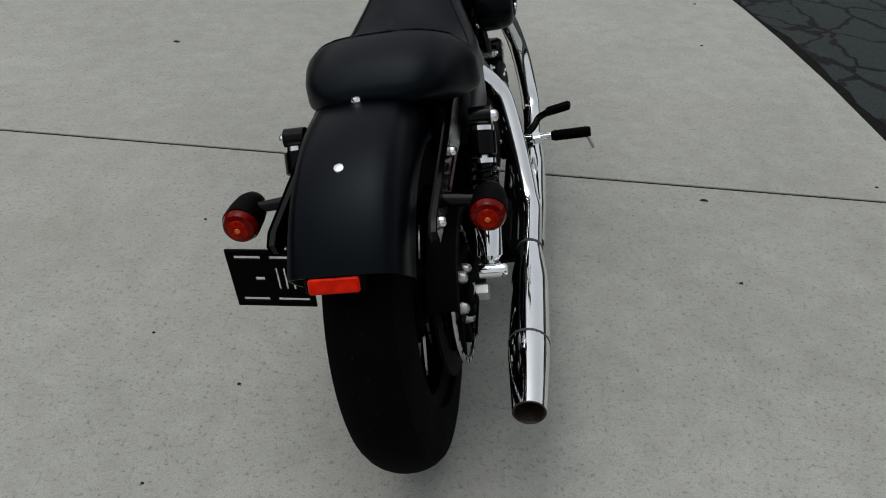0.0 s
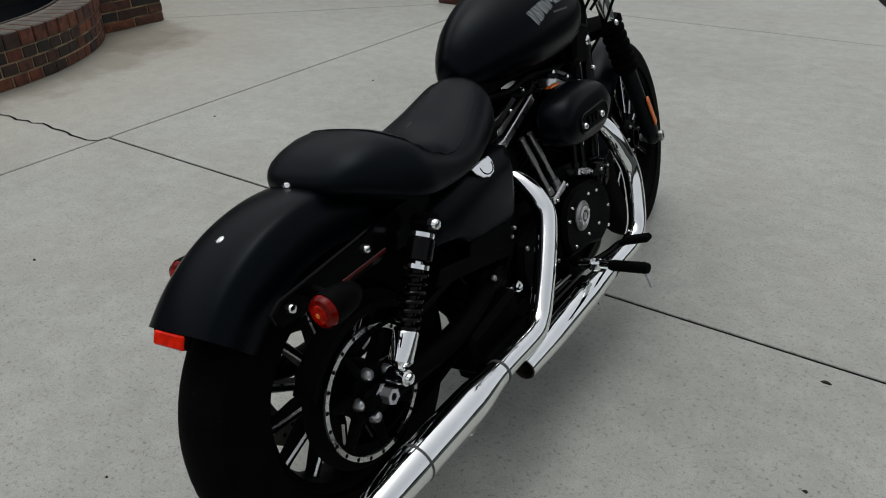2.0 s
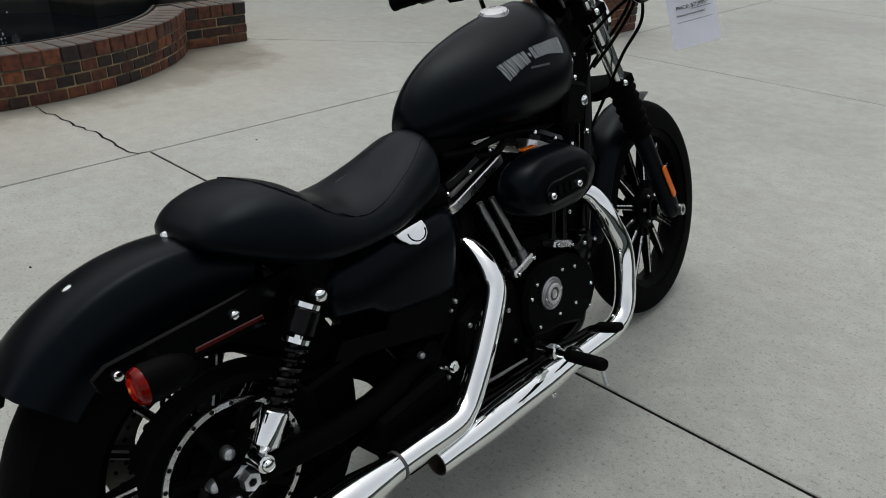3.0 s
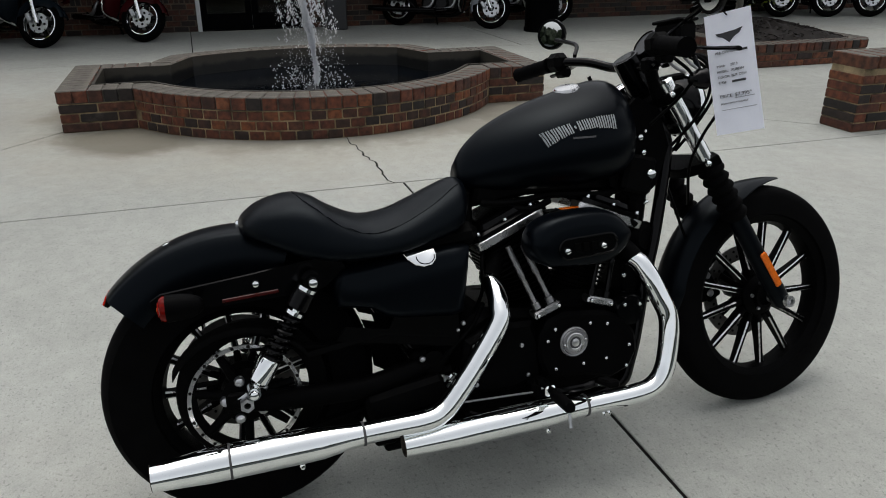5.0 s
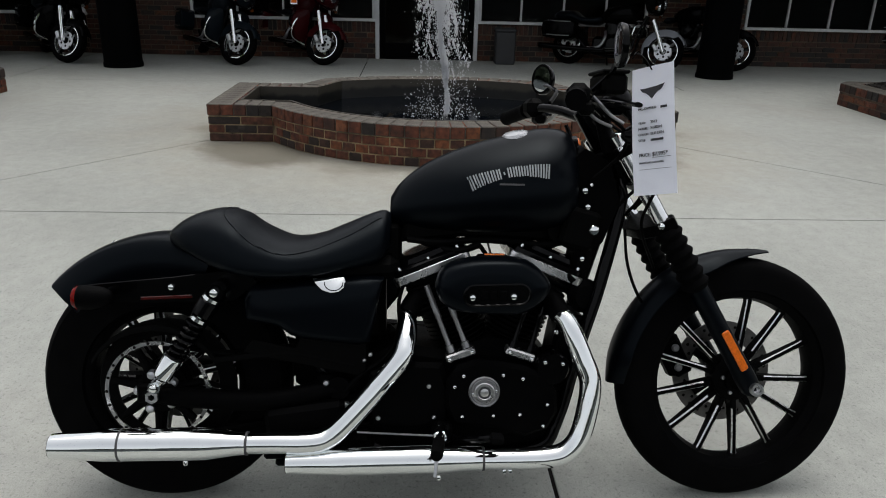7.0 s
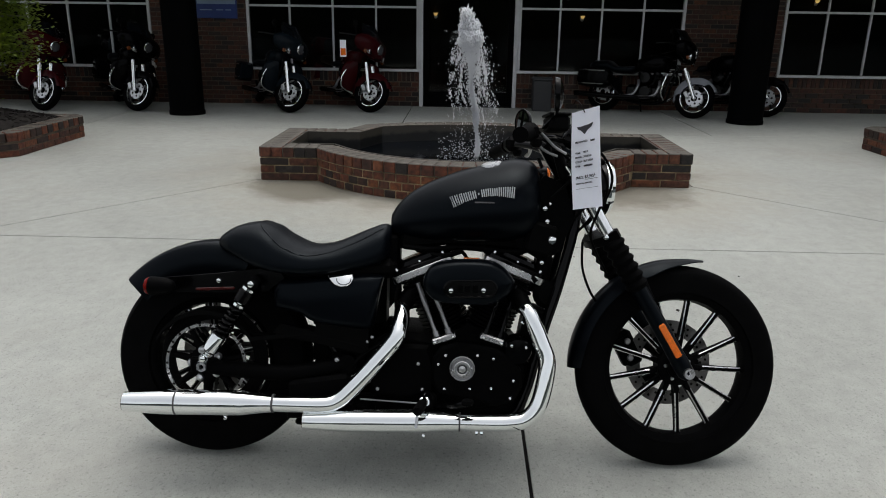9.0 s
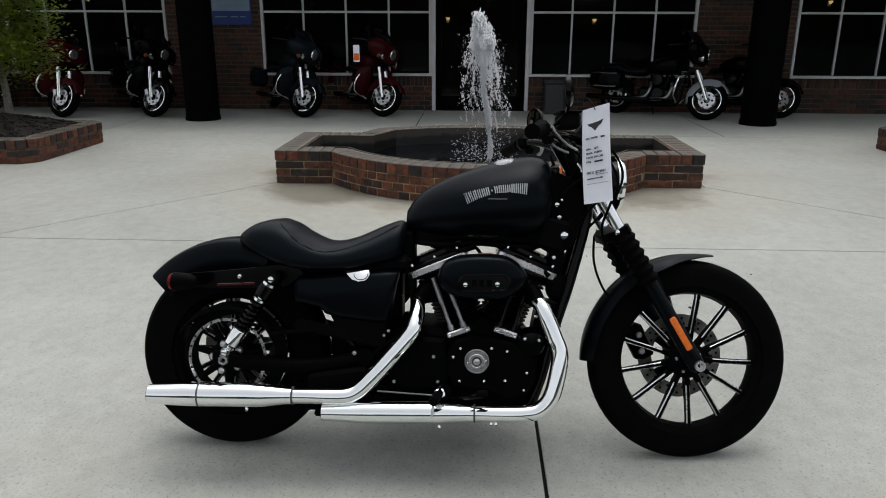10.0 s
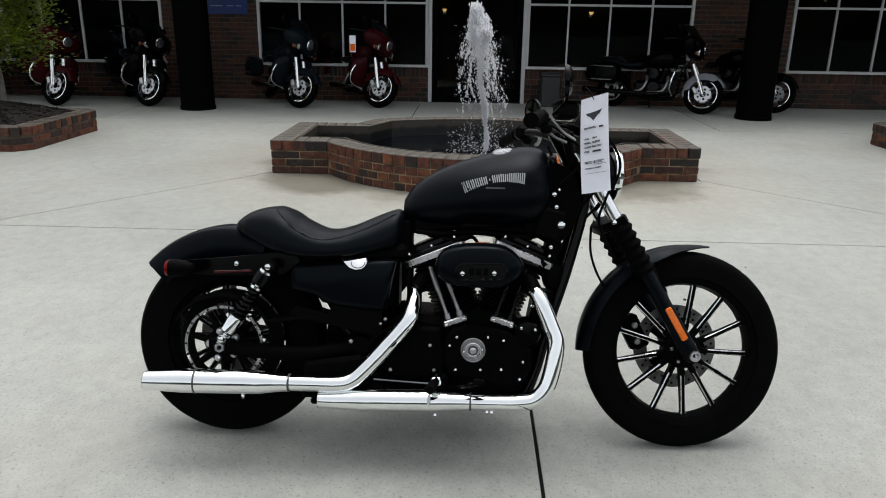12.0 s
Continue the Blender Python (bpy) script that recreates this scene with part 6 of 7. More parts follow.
for c, r in (((0.13, 0.42, 0.345), 0.008), ((0.128, 0.468, 0.285), 0.011), ((0.128, 0.485, 0.262), 0.007), ((0.135, 0.43, 0.24), 0.006), ((0.132, 0.53, 0.42), 0.006), ((0.132, 0.515, 0.405), 0.005), ((0.13, 0.33, 0.255), 0.006)):
    bolt(rearset, c, r, 0.01, material=STEEL)
bm = bmesh.new()
tube(bm, [(0.135, 0.49, 0.29), (0.15, 0.49, 0.29)], 0.013, 14)
tube(bm, [(0.15, 0.49, 0.29), (0.156, 0.49, 0.29)], 0.009, 6)
part("banjo_fitting", bm, CHROME, rearset)

# ---- exhausts ----
def pipe(name, pts, radii, n=6, label=""):
    bm = bmesh.new()
    tube(bm, [p[:3] for p in spline(pts, n)], [q[0] for q in spline([(r,) for r in radii], n)], 22)
    return part(name, bm, CHROME, bike, label)


def muffler(parent, pts, label):
    """pts: (x, y, z, radius) from the front back, open at its tip."""
    bm = bmesh.new()
    tube(bm, [p[:3] for p in pts], [p[3] for p in pts], 26, caps=False)
    x, y, z, r = pts[-1]
    x1, y1, z1, _ = pts[-2]
    d = (Vector((x, y, z)) - Vector((x1, y1, z1))).normalized()
    q = Vector((x, y, z))
    e1 = d.orthogonal().normalized()
    e2 = d.cross(e1)
    rings(bm, [[q + d * h + rr * (math.cos(a) * e1 + math.sin(a) * e2) for a in (2 * math.pi * k / 26 for k in range(26))] for rr, h in ((r, 0.0), (r - 0.001, 0.0015), (r - 0.003, 0.001), (r - 0.005, -0.004), (r - 0.006, -0.07))], caps=False, mi=1)
    lathe(bm, [(0, 0), (r - 0.006, 0), (r - 0.006, 0.002), (0, 0.002)], q - d * 0.07, d, 20, mi=2)
    return part("muffler", bm, [CHROME, SOOT, JOINT], parent, label)


UX = 0.229
rear_pipe = pipe("rear_exhaust", [(0.08, 0.618, 0.516), (0.106, 0.62, 0.503), (0.135, 0.621, 0.48), (0.16, 0.616, 0.452), (0.181, 0.602, 0.416), (0.203, 0.53, 0.331), (0.216, 0.466, 0.263), (0.221, 0.435, 0.24), (UX, 0.395, 0.2305), (UX, 0.3, 0.2295), (UX, 0.235, 0.229)],
                 [0.022, 0.024, 0.0255, 0.0262, 0.0265, 0.0265, 0.0265, 0.0265, 0.0262, 0.0255, 0.025], label="chrome rear exhaust pipe with a straight muffler")
muffler(rear_pipe, [(UX, 0.245, 0.229, 0.026), (UX, 0.235, 0.229, 0.0275), (UX, 0.215, 0.229, 0.029), (UX, 0.15, 0.228, 0.0375), (UX, 0.12, 0.228, 0.0385), (UX, -0.06, 0.226, 0.0385), (UX, -0.09, 0.2255, 0.038), (UX + 0.002, -0.211, 0.2235, 0.0295)], "chrome tapered muffler")
LX = 0.226
front_pipe = pipe("front_exhaust", [(0.14, 0.992, 0.533), (0.16, 1.012, 0.515), (0.178, 1.028, 0.48), (0.192, 1.05, 0.425), (0.202, 1.068, 0.372), (0.212, 1.062, 0.31), (0.22, 1.042, 0.237), (0.223, 1.008, 0.2), (LX, 0.955, 0.1885), (LX, 0.86, 0.186), (LX, 0.79, 0.1855)],
                  [0.022, 0.024, 0.0255, 0.0262, 0.0265, 0.0265, 0.0265, 0.0265, 0.0262, 0.0255, 0.025], label="chrome front exhaust pipe")
muffler(front_pipe, [(LX, 0.81, 0.186, 0.026), (LX, 0.8, 0.186, 0.0275), (LX, 0.77, 0.1855, 0.0285), (LX, 0.7, 0.185, 0.034), (LX, 0.67, 0.1845, 0.0345), (LX, 0.52, 0.1815, 0.0345), (LX + 0.001, 0.47, 0.1805, 0.034), (LX + 0.003, 0.335, 0.178, 0.026)], "chrome tapered muffler")
for par, c, r in ((rear_pipe, (UX, 0.243, 0.229), 0.0285), (front_pipe, (LX, 0.808, 0.186), 0.0285), (rear_pipe, (UX, -0.05, 0.226), 0.0395)):
    bm = bmesh.new()
    lathe(bm, [(r - 0.004, -0.0026), (r - 0.0002, -0.0026), (r - 0.0002, 0.0026), (r - 0.004, 0.0026)], c, (0, 1, 0), 26, closed=True)
    part("clamp", bm, DARKINK, par, "dark seam band")
for par, c in ((rear_pipe, (UX + 0.01, 0.1, 0.19)), (front_pipe, (LX + 0.01, 0.7, 0.148)), (front_pipe, (LX, 0.86, 0.158)), (front_pipe, (LX, 0.875, 0.158))):
    bolt(par, c, 0.006, 0.012, (0.3, 0, -1), CHROME)
for a, b in (((0.03, 0.67, 0.57), (0.086, 0.622, 0.515)), ((0.08, 0.972, 0.56), (0.15, 1.0, 0.525))):
    bm = bmesh.new()
    tube(bm, spline([a, tuple((Vector(a) + Vector(b)) / 2 + Vector((0.01, 0, 0.008))), b], 4), 0.027, 14)
    part("exhaust_port", bm, WRINKLE, bike)
# added black plate that darkens the gap along the bottom rail
bm = bmesh.new()
plate(bm, [(0.42, 0.165), (1.0, 0.165), (1.02, 0.22), (0.98, 0.26), (0.6, 0.26), (0.5, 0.3), (0.4, 0.29)], 0.02, side_at(0.09), ch=0.004)
part("gap_plate", bm, WRINKLE, bike)
# carrier bracket between the pipes
bm = bmesh.new()
box(bm, (0.18, 0.3, 0.19), (0.05, 0.05, 0.03), (0, 0, 0), 0.006)
box(bm, (0.17, 0.55, 0.16), (0.04, 0.5, 0.02), (0, 0, 0), 0.006)
box(bm, (0.11, 0.38, 0.2), (0.14, 0.2, 0.05), (0, 0, 0), 0.01)
box(bm, (0.09, 0.43, 0.165), (0.09, 0.22, 0.1), (0, 0, 0), 0.02)
box(bm, (0.135, 0.37, 0.255), (0.05, 0.2, 0.075), (8, 0, 0), 0.012)
part("exhaust_bracket", bm, WRINKLE, bike)

# ---- foot controls, stand ----
bm = bmesh.new()
tube(bm, [(0.13, 0.71, 0.24), (0.2, 0.707, 0.255)], 0.013, 12)
box(bm, (0.165, 0.71, 0.23), (0.05, 0.05, 0.05), (0, 0, 0), 0.01)
peg = part("foot_peg", bm, WRINKLE, bike, "black rubber foot peg on a chrome clevis")
bm = bmesh.new()
tube(bm, [(0.2, 0.707, 0.255), (0.288, 0.698, 0.259)], 0.011, 12)
box(bm, (0.245, 0.701, 0.255), (0.03, 0.03, 0.026), (0, 0, 5), 0.005)
part("clevis", bm, CHROME, peg)
bm = bmesh.new()
pts = [Vector((0.285, 0.698, 0.259)).lerp(Vector((0.385, 0.688, 0.266)), k / 16) for k in range(17)]
tube(bm, pts, [0.0115] + [0.0135 + 0.0012 * (k % 2) for k in range(15)] + [0.012], 14)
part("peg_rubber", bm, RUBBER, peg)
bm = bmesh.new()
tube(bm, [(0.375, 0.689, 0.257), (0.39, 0.685, 0.22)], 0.004, 8)
part("peg_feeler", bm, STEEL, peg)
bm = bmesh.new()
tube(bm, spline([(0.17, 0.73, 0.215), (0.2, 0.76, 0.225), (0.235, 0.8, 0.24), (0.25, 0.83, 0.25), (0.275, 0.833, 0.262)], 5), [0.011] * 4 + [0.0095] * 17, 10)
pedal = part("brake_pedal", bm, GLOSSBLACK, bike, "black rear brake pedal")
bm = bmesh.new()
box(bm, (0.305, 0.83, 0.272), (0.07, 0.032, 0.018), (0, -14, -5), 0.005)
part("pedal_pad", bm, RUBBER, pedal)
bm = bmesh.new()
tube(bm, [(0.18, 0.5, 0.235), (0.18, 0.76, 0.222)], 0.003, 8)
part("brake_rod", bm, SATIN, pedal)
bm = bmesh.new()
tube(bm, [(-0.13, 0.74, 0.235), (-0.26, 0.72, 0.25)], 0.012, 10)
tube(bm, [(-0.26, 0.72, 0.25), (-0.385, 0.705, 0.258)], 0.016, 12)
part("foot_peg", bm, RUBBER, bike, "black rubber foot peg")
bm = bmesh.new()
tube(bm, spline([(-0.1, 0.82, 0.16), (-0.16, 0.8, 0.115), (-0.2, 0.76, 0.06), (-0.22, 0.74, 0.052)], 4), 0.011, 10)
box(bm, (-0.235, 0.735, 0.0535), (0.06, 0.04, 0.008), (0, LEAN_ANGLE, 0), 0.003)
part("side_stand", bm, GLOSSBLACK, bike, "black side stand folded out")

# ---- price sheet hung from the near lever ----
P0, PW, PH = Vector((0.034, 1.104, 1.142)), 0.102, 0.272
ux = Vector((0.073, 0.062, 0.03)).normalized()
dn = Vector((0.104, 0.014, -0.252)).normalized()
dn = (dn - ux * dn.dot(ux)).normalized()
nz = ux.cross(-dn)
M = Matrix(((ux.x, -dn.x, nz.x, P0.x), (ux.y, -dn.y, nz.y, P0.y), (ux.z, -dn.z, nz.z, P0.z), (0, 0, 0, 1)))
tag = thing("price_sheet", "white printed price sheet hanging from the handlebar", "sign", M)
bm = bmesh.new()
loops = []
for k in range(11):
    v = k / 10
    curl = 0.004 * math.sin(3.0 * v) + 0.006 * max(0, v - 0.85)
    loops.append([Vector((PW * u, -PH * v, curl + 0.0025 * math.sin(2.5 * u + 2 * v))) for u in np.linspace(0, 1, 7)] + [Vector((PW * u, -PH * v, curl + 0.0025 * math.sin(2.5 * u + 2 * v) - 0.0005)) for u in np.linspace(1, 0, 7)])
rings(bm, loops)
part("paper", bm, PAPER, tag)


def on_sheet(u, v, lift=0.0012):
    return Vector((PW * u, -PH * v, 0.004 * math.sin(3.0 * v) + 0.006 * max(0, v - 0.85) + 0.0025 * math.sin(2.5 * u + 2 * v) + lift))


bm = bmesh.new()
plate(bm, [(0.018, -0.034), (0.024, -0.043), (0.034, -0.047), (0.042, -0.054), (0.05, -0.063), (0.058, -0.054), (0.066, -0.047), (0.076, -0.043), (0.086, -0.029), (0.066, -0.033), (0.034, -0.035)], 0.0006, Matrix.Translation((0.006, -0.016, 0.0048)) @ Matrix.Diagonal((0.88, 0.85, 1, 1)))
part("emblem", bm, INK, tag, "dark winged emblem")
for text, u, v, size in (("PRE-OWNED", 0.17, 0.335, 0.0085), ("YEAR:", 0.17, 0.445, 0.008), ("2013", 0.46, 0.445, 0.009), ("MODEL:", 0.17, 0.49, 0.008), ("XL883N", 0.46, 0.49, 0.009),
                         ("COLOR:", 0.17, 0.535, 0.008), ("BLK DEN", 0.46, 0.535, 0.009), ("STK#:", 0.17, 0.58, 0.008), ("PRICE:", 0.17, 0.70, 0.0115), ("$7,995*", 0.48, 0.70, 0.013), ("FINANCING AVAILABLE", 0.17, 0.755, 0.0062)):
    letters("print", text, size * 0.9, INK, tag, Matrix.Translation(on_sheet(u, v, 0.0022)))
bm = bmesh.new()
for u0, u1, v, th in ((0.46, 0.75, 0.575, 0.005), (0.48, 0.9, 0.712, 0.001), (0.17, 0.9, 0.80, 0.0008), (0.7, 0.85, 0.33, 0.005)):
    rings(bm, [[on_sheet(u, v, 0.0022) + Vector((0, dy, 0)) for u in np.linspace(u0, u1, 6)] for dy in (-th / 2, th / 2)], caps=False, wrap=False)
part("printed_bars", bm, INK, tag)
bm = bmesh.new()
tube(bm, spline([tuple(on_sheet(0.5, 0.03)), (0.03, 0.02, -0.004), (0.0, 0.04, -0.02), (-0.02, 0.035, -0.03)], 5), 0.0016, 6)
part("tie", bm, PLASTIC, tag, "black wire tie")

# ---- parked touring motorcycles in front of the building ----
def touring(front_at, heading, paint, label, pack=True, steer=34.0, size=0.91, screen=True, lean=9.0, chrome_wheel=True, guard=None):
    """A big fairing motorcycle: x right, y ahead, its front tyre standing at front_at."""
    WB = 1.62
    turn = Matrix.Rotation(radians(heading), 4, "Z")
    o = Vector((*front_at, 0)) - size * (turn @ Vector((0, WB, 0)))
    t = thing("touring_motorcycle", label, "motorcycle", Matrix.Translation(o) @ turn @ Matrix.Rotation(radians(-lean), 4, "Y"), "parked motorcycles")
    t.scale = (size, size, size)
    hp, fd = Vector((0, 1.3, 0.9)), Vector((0, -0.44, 0.898))
    ST = Matrix.Translation(hp) @ Matrix.Rotation(radians(steer), 4, fd) @ Matrix.Translation(-hp)

    def wheel2(name, c, R, hw, rr, m):
        bm = bmesh.new()
        lathe(bm, [(rr, -hw * 0.7), (rr + 0.03, -hw), (R - 0.02, -hw * 0.85), (R, -hw * 0.3), (R, hw * 0.3), (R - 0.02, hw * 0.85), (rr + 0.03, hw), (rr, hw * 0.7)], c, (1, 0, 0), 40, closed=True)
        w = part(name, bm, RUBBER, t, "black tyre on a bright cast wheel", m)
        bm = bmesh.new()
        lathe(bm, [(rr + 0.004, -hw * 0.72), (rr + 0.008, hw * 0.84), (rr - 0.002, hw * 0.88), (rr - 0.012, hw * 0.6), (rr - 0.012, 0), (rr - 0.008, -hw * 0.72)], c, (1, 0, 0), 40, closed=True)
        part("rim", bm, CHROME if chrome_wheel else GLOSSBLACK, w)
        for k in range(5):
            a = 2 * math.pi * k / 5 + 0.3
            bm = bmesh.new()
            d = Vector((0, math.cos(a), math.sin(a)))
            e = Vector((0, -math.sin(a), math.cos(a)))
            q = Vector(c)
            loops = []
            for r, wd, x in ((0.03, 0.03, hw * 0.5), (0.1, 0.018, hw * 0.55), (rr - 0.06, 0.02, hw * 0.5), (rr - 0.005, 0.036, hw * 0.45)):
                p = q + d * r
                loops.append([p + e * wd - Vector((x, 0, 0)), p + e * wd + Vector((x * 0.8, 0, 0)), p + Vector((x, 0, 0)), p - e * wd + Vector((x * 0.8, 0, 0)), p - e * wd - Vector((x, 0, 0))])
            rings(bm, loops)
            part("spoke", bm, GLOSSBLACK, w)
        for s in (-1, 1):
            perforated_disc(w, c, 0.05, 0.136, s * (hw * 0.85 + 0.006))
        return w

    def perforated_disc(w, c, r0, r1, x):
        bm = bmesh.new()
        lathe(bm, [(r0, x - 0.003), (r1, x - 0.003), (r1, x + 0.003), (r0, x + 0.003)], c, (1, 0, 0), 32, closed=True)
        for k in range(10):
            a, rad, hole = 2 * math.pi * k / 10, (0.084, 0.124)[k % 2], (0.019, 0.012)[k % 2]
            lathe(bm, [(0, -0.004), (hole, -0.004), (hole, 0.004), (0, 0.004)], Vector(c) + Vector((x, rad * math.cos(a), rad * math.sin(a))), (1, 0, 0), 10, mi=1)
        part("brake_disc", bm, [STEEL, JOINT], w)

    fc, rc = (0, WB, 0.318), (0, 0, 0.318)
    wheel2("front_wheel", fc, 0.32, 0.062, 0.222, ST)
    wheel2("rear_wheel", rc, 0.318, 0.075, 0.2, None)
    # deep front mudguard
    bm = bmesh.new()
    loops = []
    for k in range(19):
        a = radians(22 + 172 * k / 18)
        rr = 0.345 + 0.03 * max(0, math.cos(a))
        row = []
        for j in range(9):
            f = -1 + j / 4
            drop = 0.012 * f * f + (0.1 * max(0, abs(f) - 0.55) / 0.45 if 3 < k < 16 else 0.03 * abs(f) ** 3)
            row.append(Vector((0.085 * math.sin(f * 1.5), fc[1] + (rr - drop) * math.cos(a), fc[2] + (rr - drop) * math.sin(a))))
        loops.append(row + [p - Vector((0, math.cos(a), math.sin(a))) * 0.004 for p in row[::-1]])
    rings(bm, loops)
    part("front_mudguard", bm, guard or paint, t, m=ST)
    for s in (-1, 1):
        bm = bmesh.new()
        b0 = Vector((s * 0.11, WB - 0.005, 0.33))
        tube(bm, [b0 - fd * 0.03, b0 + fd * 0.02, b0 + fd * 0.28, b0 + fd * 0.29, b0 + fd * 0.5], [0.026, 0.031, 0.031, 0.034, 0.034], 14)
        part("fork_leg", bm, CHROME, t, m=ST)
        bm = bmesh.new()
        box(bm, (s * 0.1, WB - 0.13, 0.36), (0.05, 0.06, 0.12), (35, 0, 0), 0.012)
        part("brake_caliper", bm, STEEL, t, m=ST)
        # saddlebag with bright trim, cover under it
        bm = bmesh.new()
        loops = []
        for y, z0, z1, w0 in ((-0.38, 0.48, 0.62, 0.09), (-0.34, 0.4, 0.68, 0.115), (-0.1, 0.37, 0.71, 0.125), (0.12, 0.38, 0.7, 0.12), (0.2, 0.44, 0.66, 0.1)):
            ol = rounded(2 * w0, z1 - z0, 0.04, 3)
            loops.append([Vector((s * 0.3 + a, y, (z0 + z1) / 2 + b)) for a, b in ol])
        rings(bm, loops)
        bag = part("saddlebag", bm, paint, t, sharp=0.9)
        for z, ln in ((0.655, 0.4), (0.43, 0.36)):
            bm = bmesh.new()
            tube(bm, spline([(s * 0.42, -0.33, z - 0.01), (s * 0.432, -0.2, z), (s * 0.435, 0.0, z), (s * 0.425, 0.15, z + 0.005)], 4), 0.011, 6)
            part("bag_trim", bm, CHROME, bag)
        bm = bmesh.new()
        tube(bm, [(s * 0.26, 0.75, 0.26), (s * 0.26, 0.2, 0.25), (s * 0.26, -0.45, 0.26)], [0.03, 0.045, 0.042], 14)
        part("muffler", bm, GLOSSBLACK, t)
        # engine guard hoop
        bm = bmesh.new()
        tube(bm, spline([(s * 0.08, 1.18, 0.72), (s * 0.27, 1.2, 0.68), (s * 0.36, 1.19, 0.52), (s * 0.33, 1.16, 0.36), (s * 0.1, 1.13, 0.26)], 5), 0.016, 10)
        part("engine_guard", bm, CHROME, t)
        if pack:
            bm = bmesh.new()
            lp = []
            for z, y0, y1, x0, x1 in ((0.3, 1.02, 1.14, 0.12, 0.26), (0.42, 1.03, 1.19, 0.1, 0.34), (0.6, 1.06, 1.22, 0.1, 0.37), (0.74, 1.1, 1.23, 0.1, 0.33), (0.8, 1.13, 1.22, 0.12, 0.26)):
                lp.append([Vector((s * x, y, z)) for x, y in ((x0, y0), (x1 - 0.04, y0), (x1, y0 + 0.04), (x1, y1 - 0.05), (x1 - 0.06, y1), (x0, y1))])
            rings(bm, lp)
            part("leg_shield", bm, paint, t, sharp=0.8)
        bm = bmesh.new()
        box(bm, (s * 0.33, 0.9, 0.27), (0.12, 0.3, 0.02), (4, 0, 0), 0.008)
        part("footboard", bm, PLASTIC, t)
        bm = bmesh.new()
        c = Vector((s * 0.36, 1.12, 1.32))
        lathe(bm, [(0, -0.02), (0.05, -0.015), (0.06, 0.01), (0.052, 0.02), (0, 0.022)], c, (0, 1, 0.05), 14)
        mirror = part("mirror", bm, GLOSSBLACK, t, m=ST)
        bm = bmesh.new()
        tube(bm, spline([(s * 0.25, 1.13, 1.18), (s * 0.32, 1.15, 1.24), tuple(c)], 4), 0.008, 8)
        part("stem", bm, GLOSSBLACK, mirror)
        bm = bmesh.new()
        tube(bm, spline([(0, 1.2, 1.08), (s * 0.2, 1.2, 1.15), (s * 0.32, 1.08, 1.14), (s * 0.42, 0.92, 1.1)], 5), 0.015, 10)
        part("handlebar", bm, GLOSSBLACK, t, m=ST)
    # rear mudguard, seat, tank
    bm = bmesh.new()
    loops = []
    for k in range(13):
        a = radians(70 + 115 * k / 12)
        row = [Vector((0.1 * math.sin(f * 1.5), (0.36 - 0.05 * f * f) * math.cos(a), 0.32 + (0.36 - 0.05 * f * f) * math.sin(a))) for f in np.linspace(-1, 1, 7)]
        loops.append(row + [p - Vector((0, math.cos(a), math.sin(a))) * 0.004 for p in row[::-1]])
    rings(bm, loops)
    part("rear_mudguard", bm, paint, t)

    def loft(rows, material, name, lab="", e=0.7, m=None):
        b2 = bmesh.new()
        lp = []
        for y, z0, z1, w in rows:
            lp.append([Vector((w * math.copysign(abs(math.sin(q)) ** e, math.sin(q)), y, (z0 + z1) / 2 + (z1 - z0) / 2 * math.copysign(abs(math.cos(q)) ** e, math.cos(q)))) for q in (2 * math.pi * k / 20 for k in range(20))])
        rings(b2, lp)
        return part(name, b2, material, t, lab, m, 1.0)

    loft([(-0.3, 0.72, 0.8, 0.12), (-0.2, 0.7, 0.86, 0.19), (0.05, 0.68, 0.87, 0.2), (0.15, 0.67, 0.8, 0.19), (0.25, 0.66, 0.77, 0.2), (0.45, 0.66, 0.79, 0.17), (0.55, 0.7, 0.8, 0.1)], VINYL, "seat")
    loft([(0.5, 0.74, 0.82, 0.06), (0.6, 0.7, 0.92, 0.15), (0.8, 0.7, 0.99, 0.19), (1.0, 0.72, 1.0, 0.18), (1.12, 0.78, 0.97, 0.08)], paint, "fuel_tank")
    # engine
    bm = bmesh.new()
    box(bm, (0, 0.75, 0.36), (0.3, 0.62, 0.24), (0, 0, 0), 0.05)
    lathe(bm, [(0, 0.1), (0.11, 0.1), (0.11, 0.19), (0.09, 0.21), (0, 0.21)], (0, 0.82, 0.37), (1, 0, 0), 20)
    eng = part("engine", bm, GLOSSBLACK, t, "dark vee-twin engine")
    for tilt in (22.5, -22.5):
        up = (0, -math.sin(radians(tilt)), math.cos(radians(tilt)))
        prof = [(0.05, 0.13)]
        for j in range(9):
            h = 0.15 + 0.02 * j
            prof += [(0.065, h), (0.09, h + 0.002), (0.09, h + 0.007), (0.065, h + 0.009)]
        prof += [(0.085, 0.34), (0.08, 0.38), (0, 0.39)]
        bm = bmesh.new()
        lathe(bm, prof, (0, 0.8, 0.36), up, 18)
        part("cylinder", bm, GLOSSBLACK, eng)
    bm = bmesh.new()
    lathe(bm, [(0, 0.1), (0.09, 0.1), (0.1, 0.12), (0.1, 0.18), (0.085, 0.2), (0, 0.205)], (0.02, 0.8, 0.6), (1, 0, 0), 22)
    part("air_cleaner", bm, GLOSSBLACK, eng)
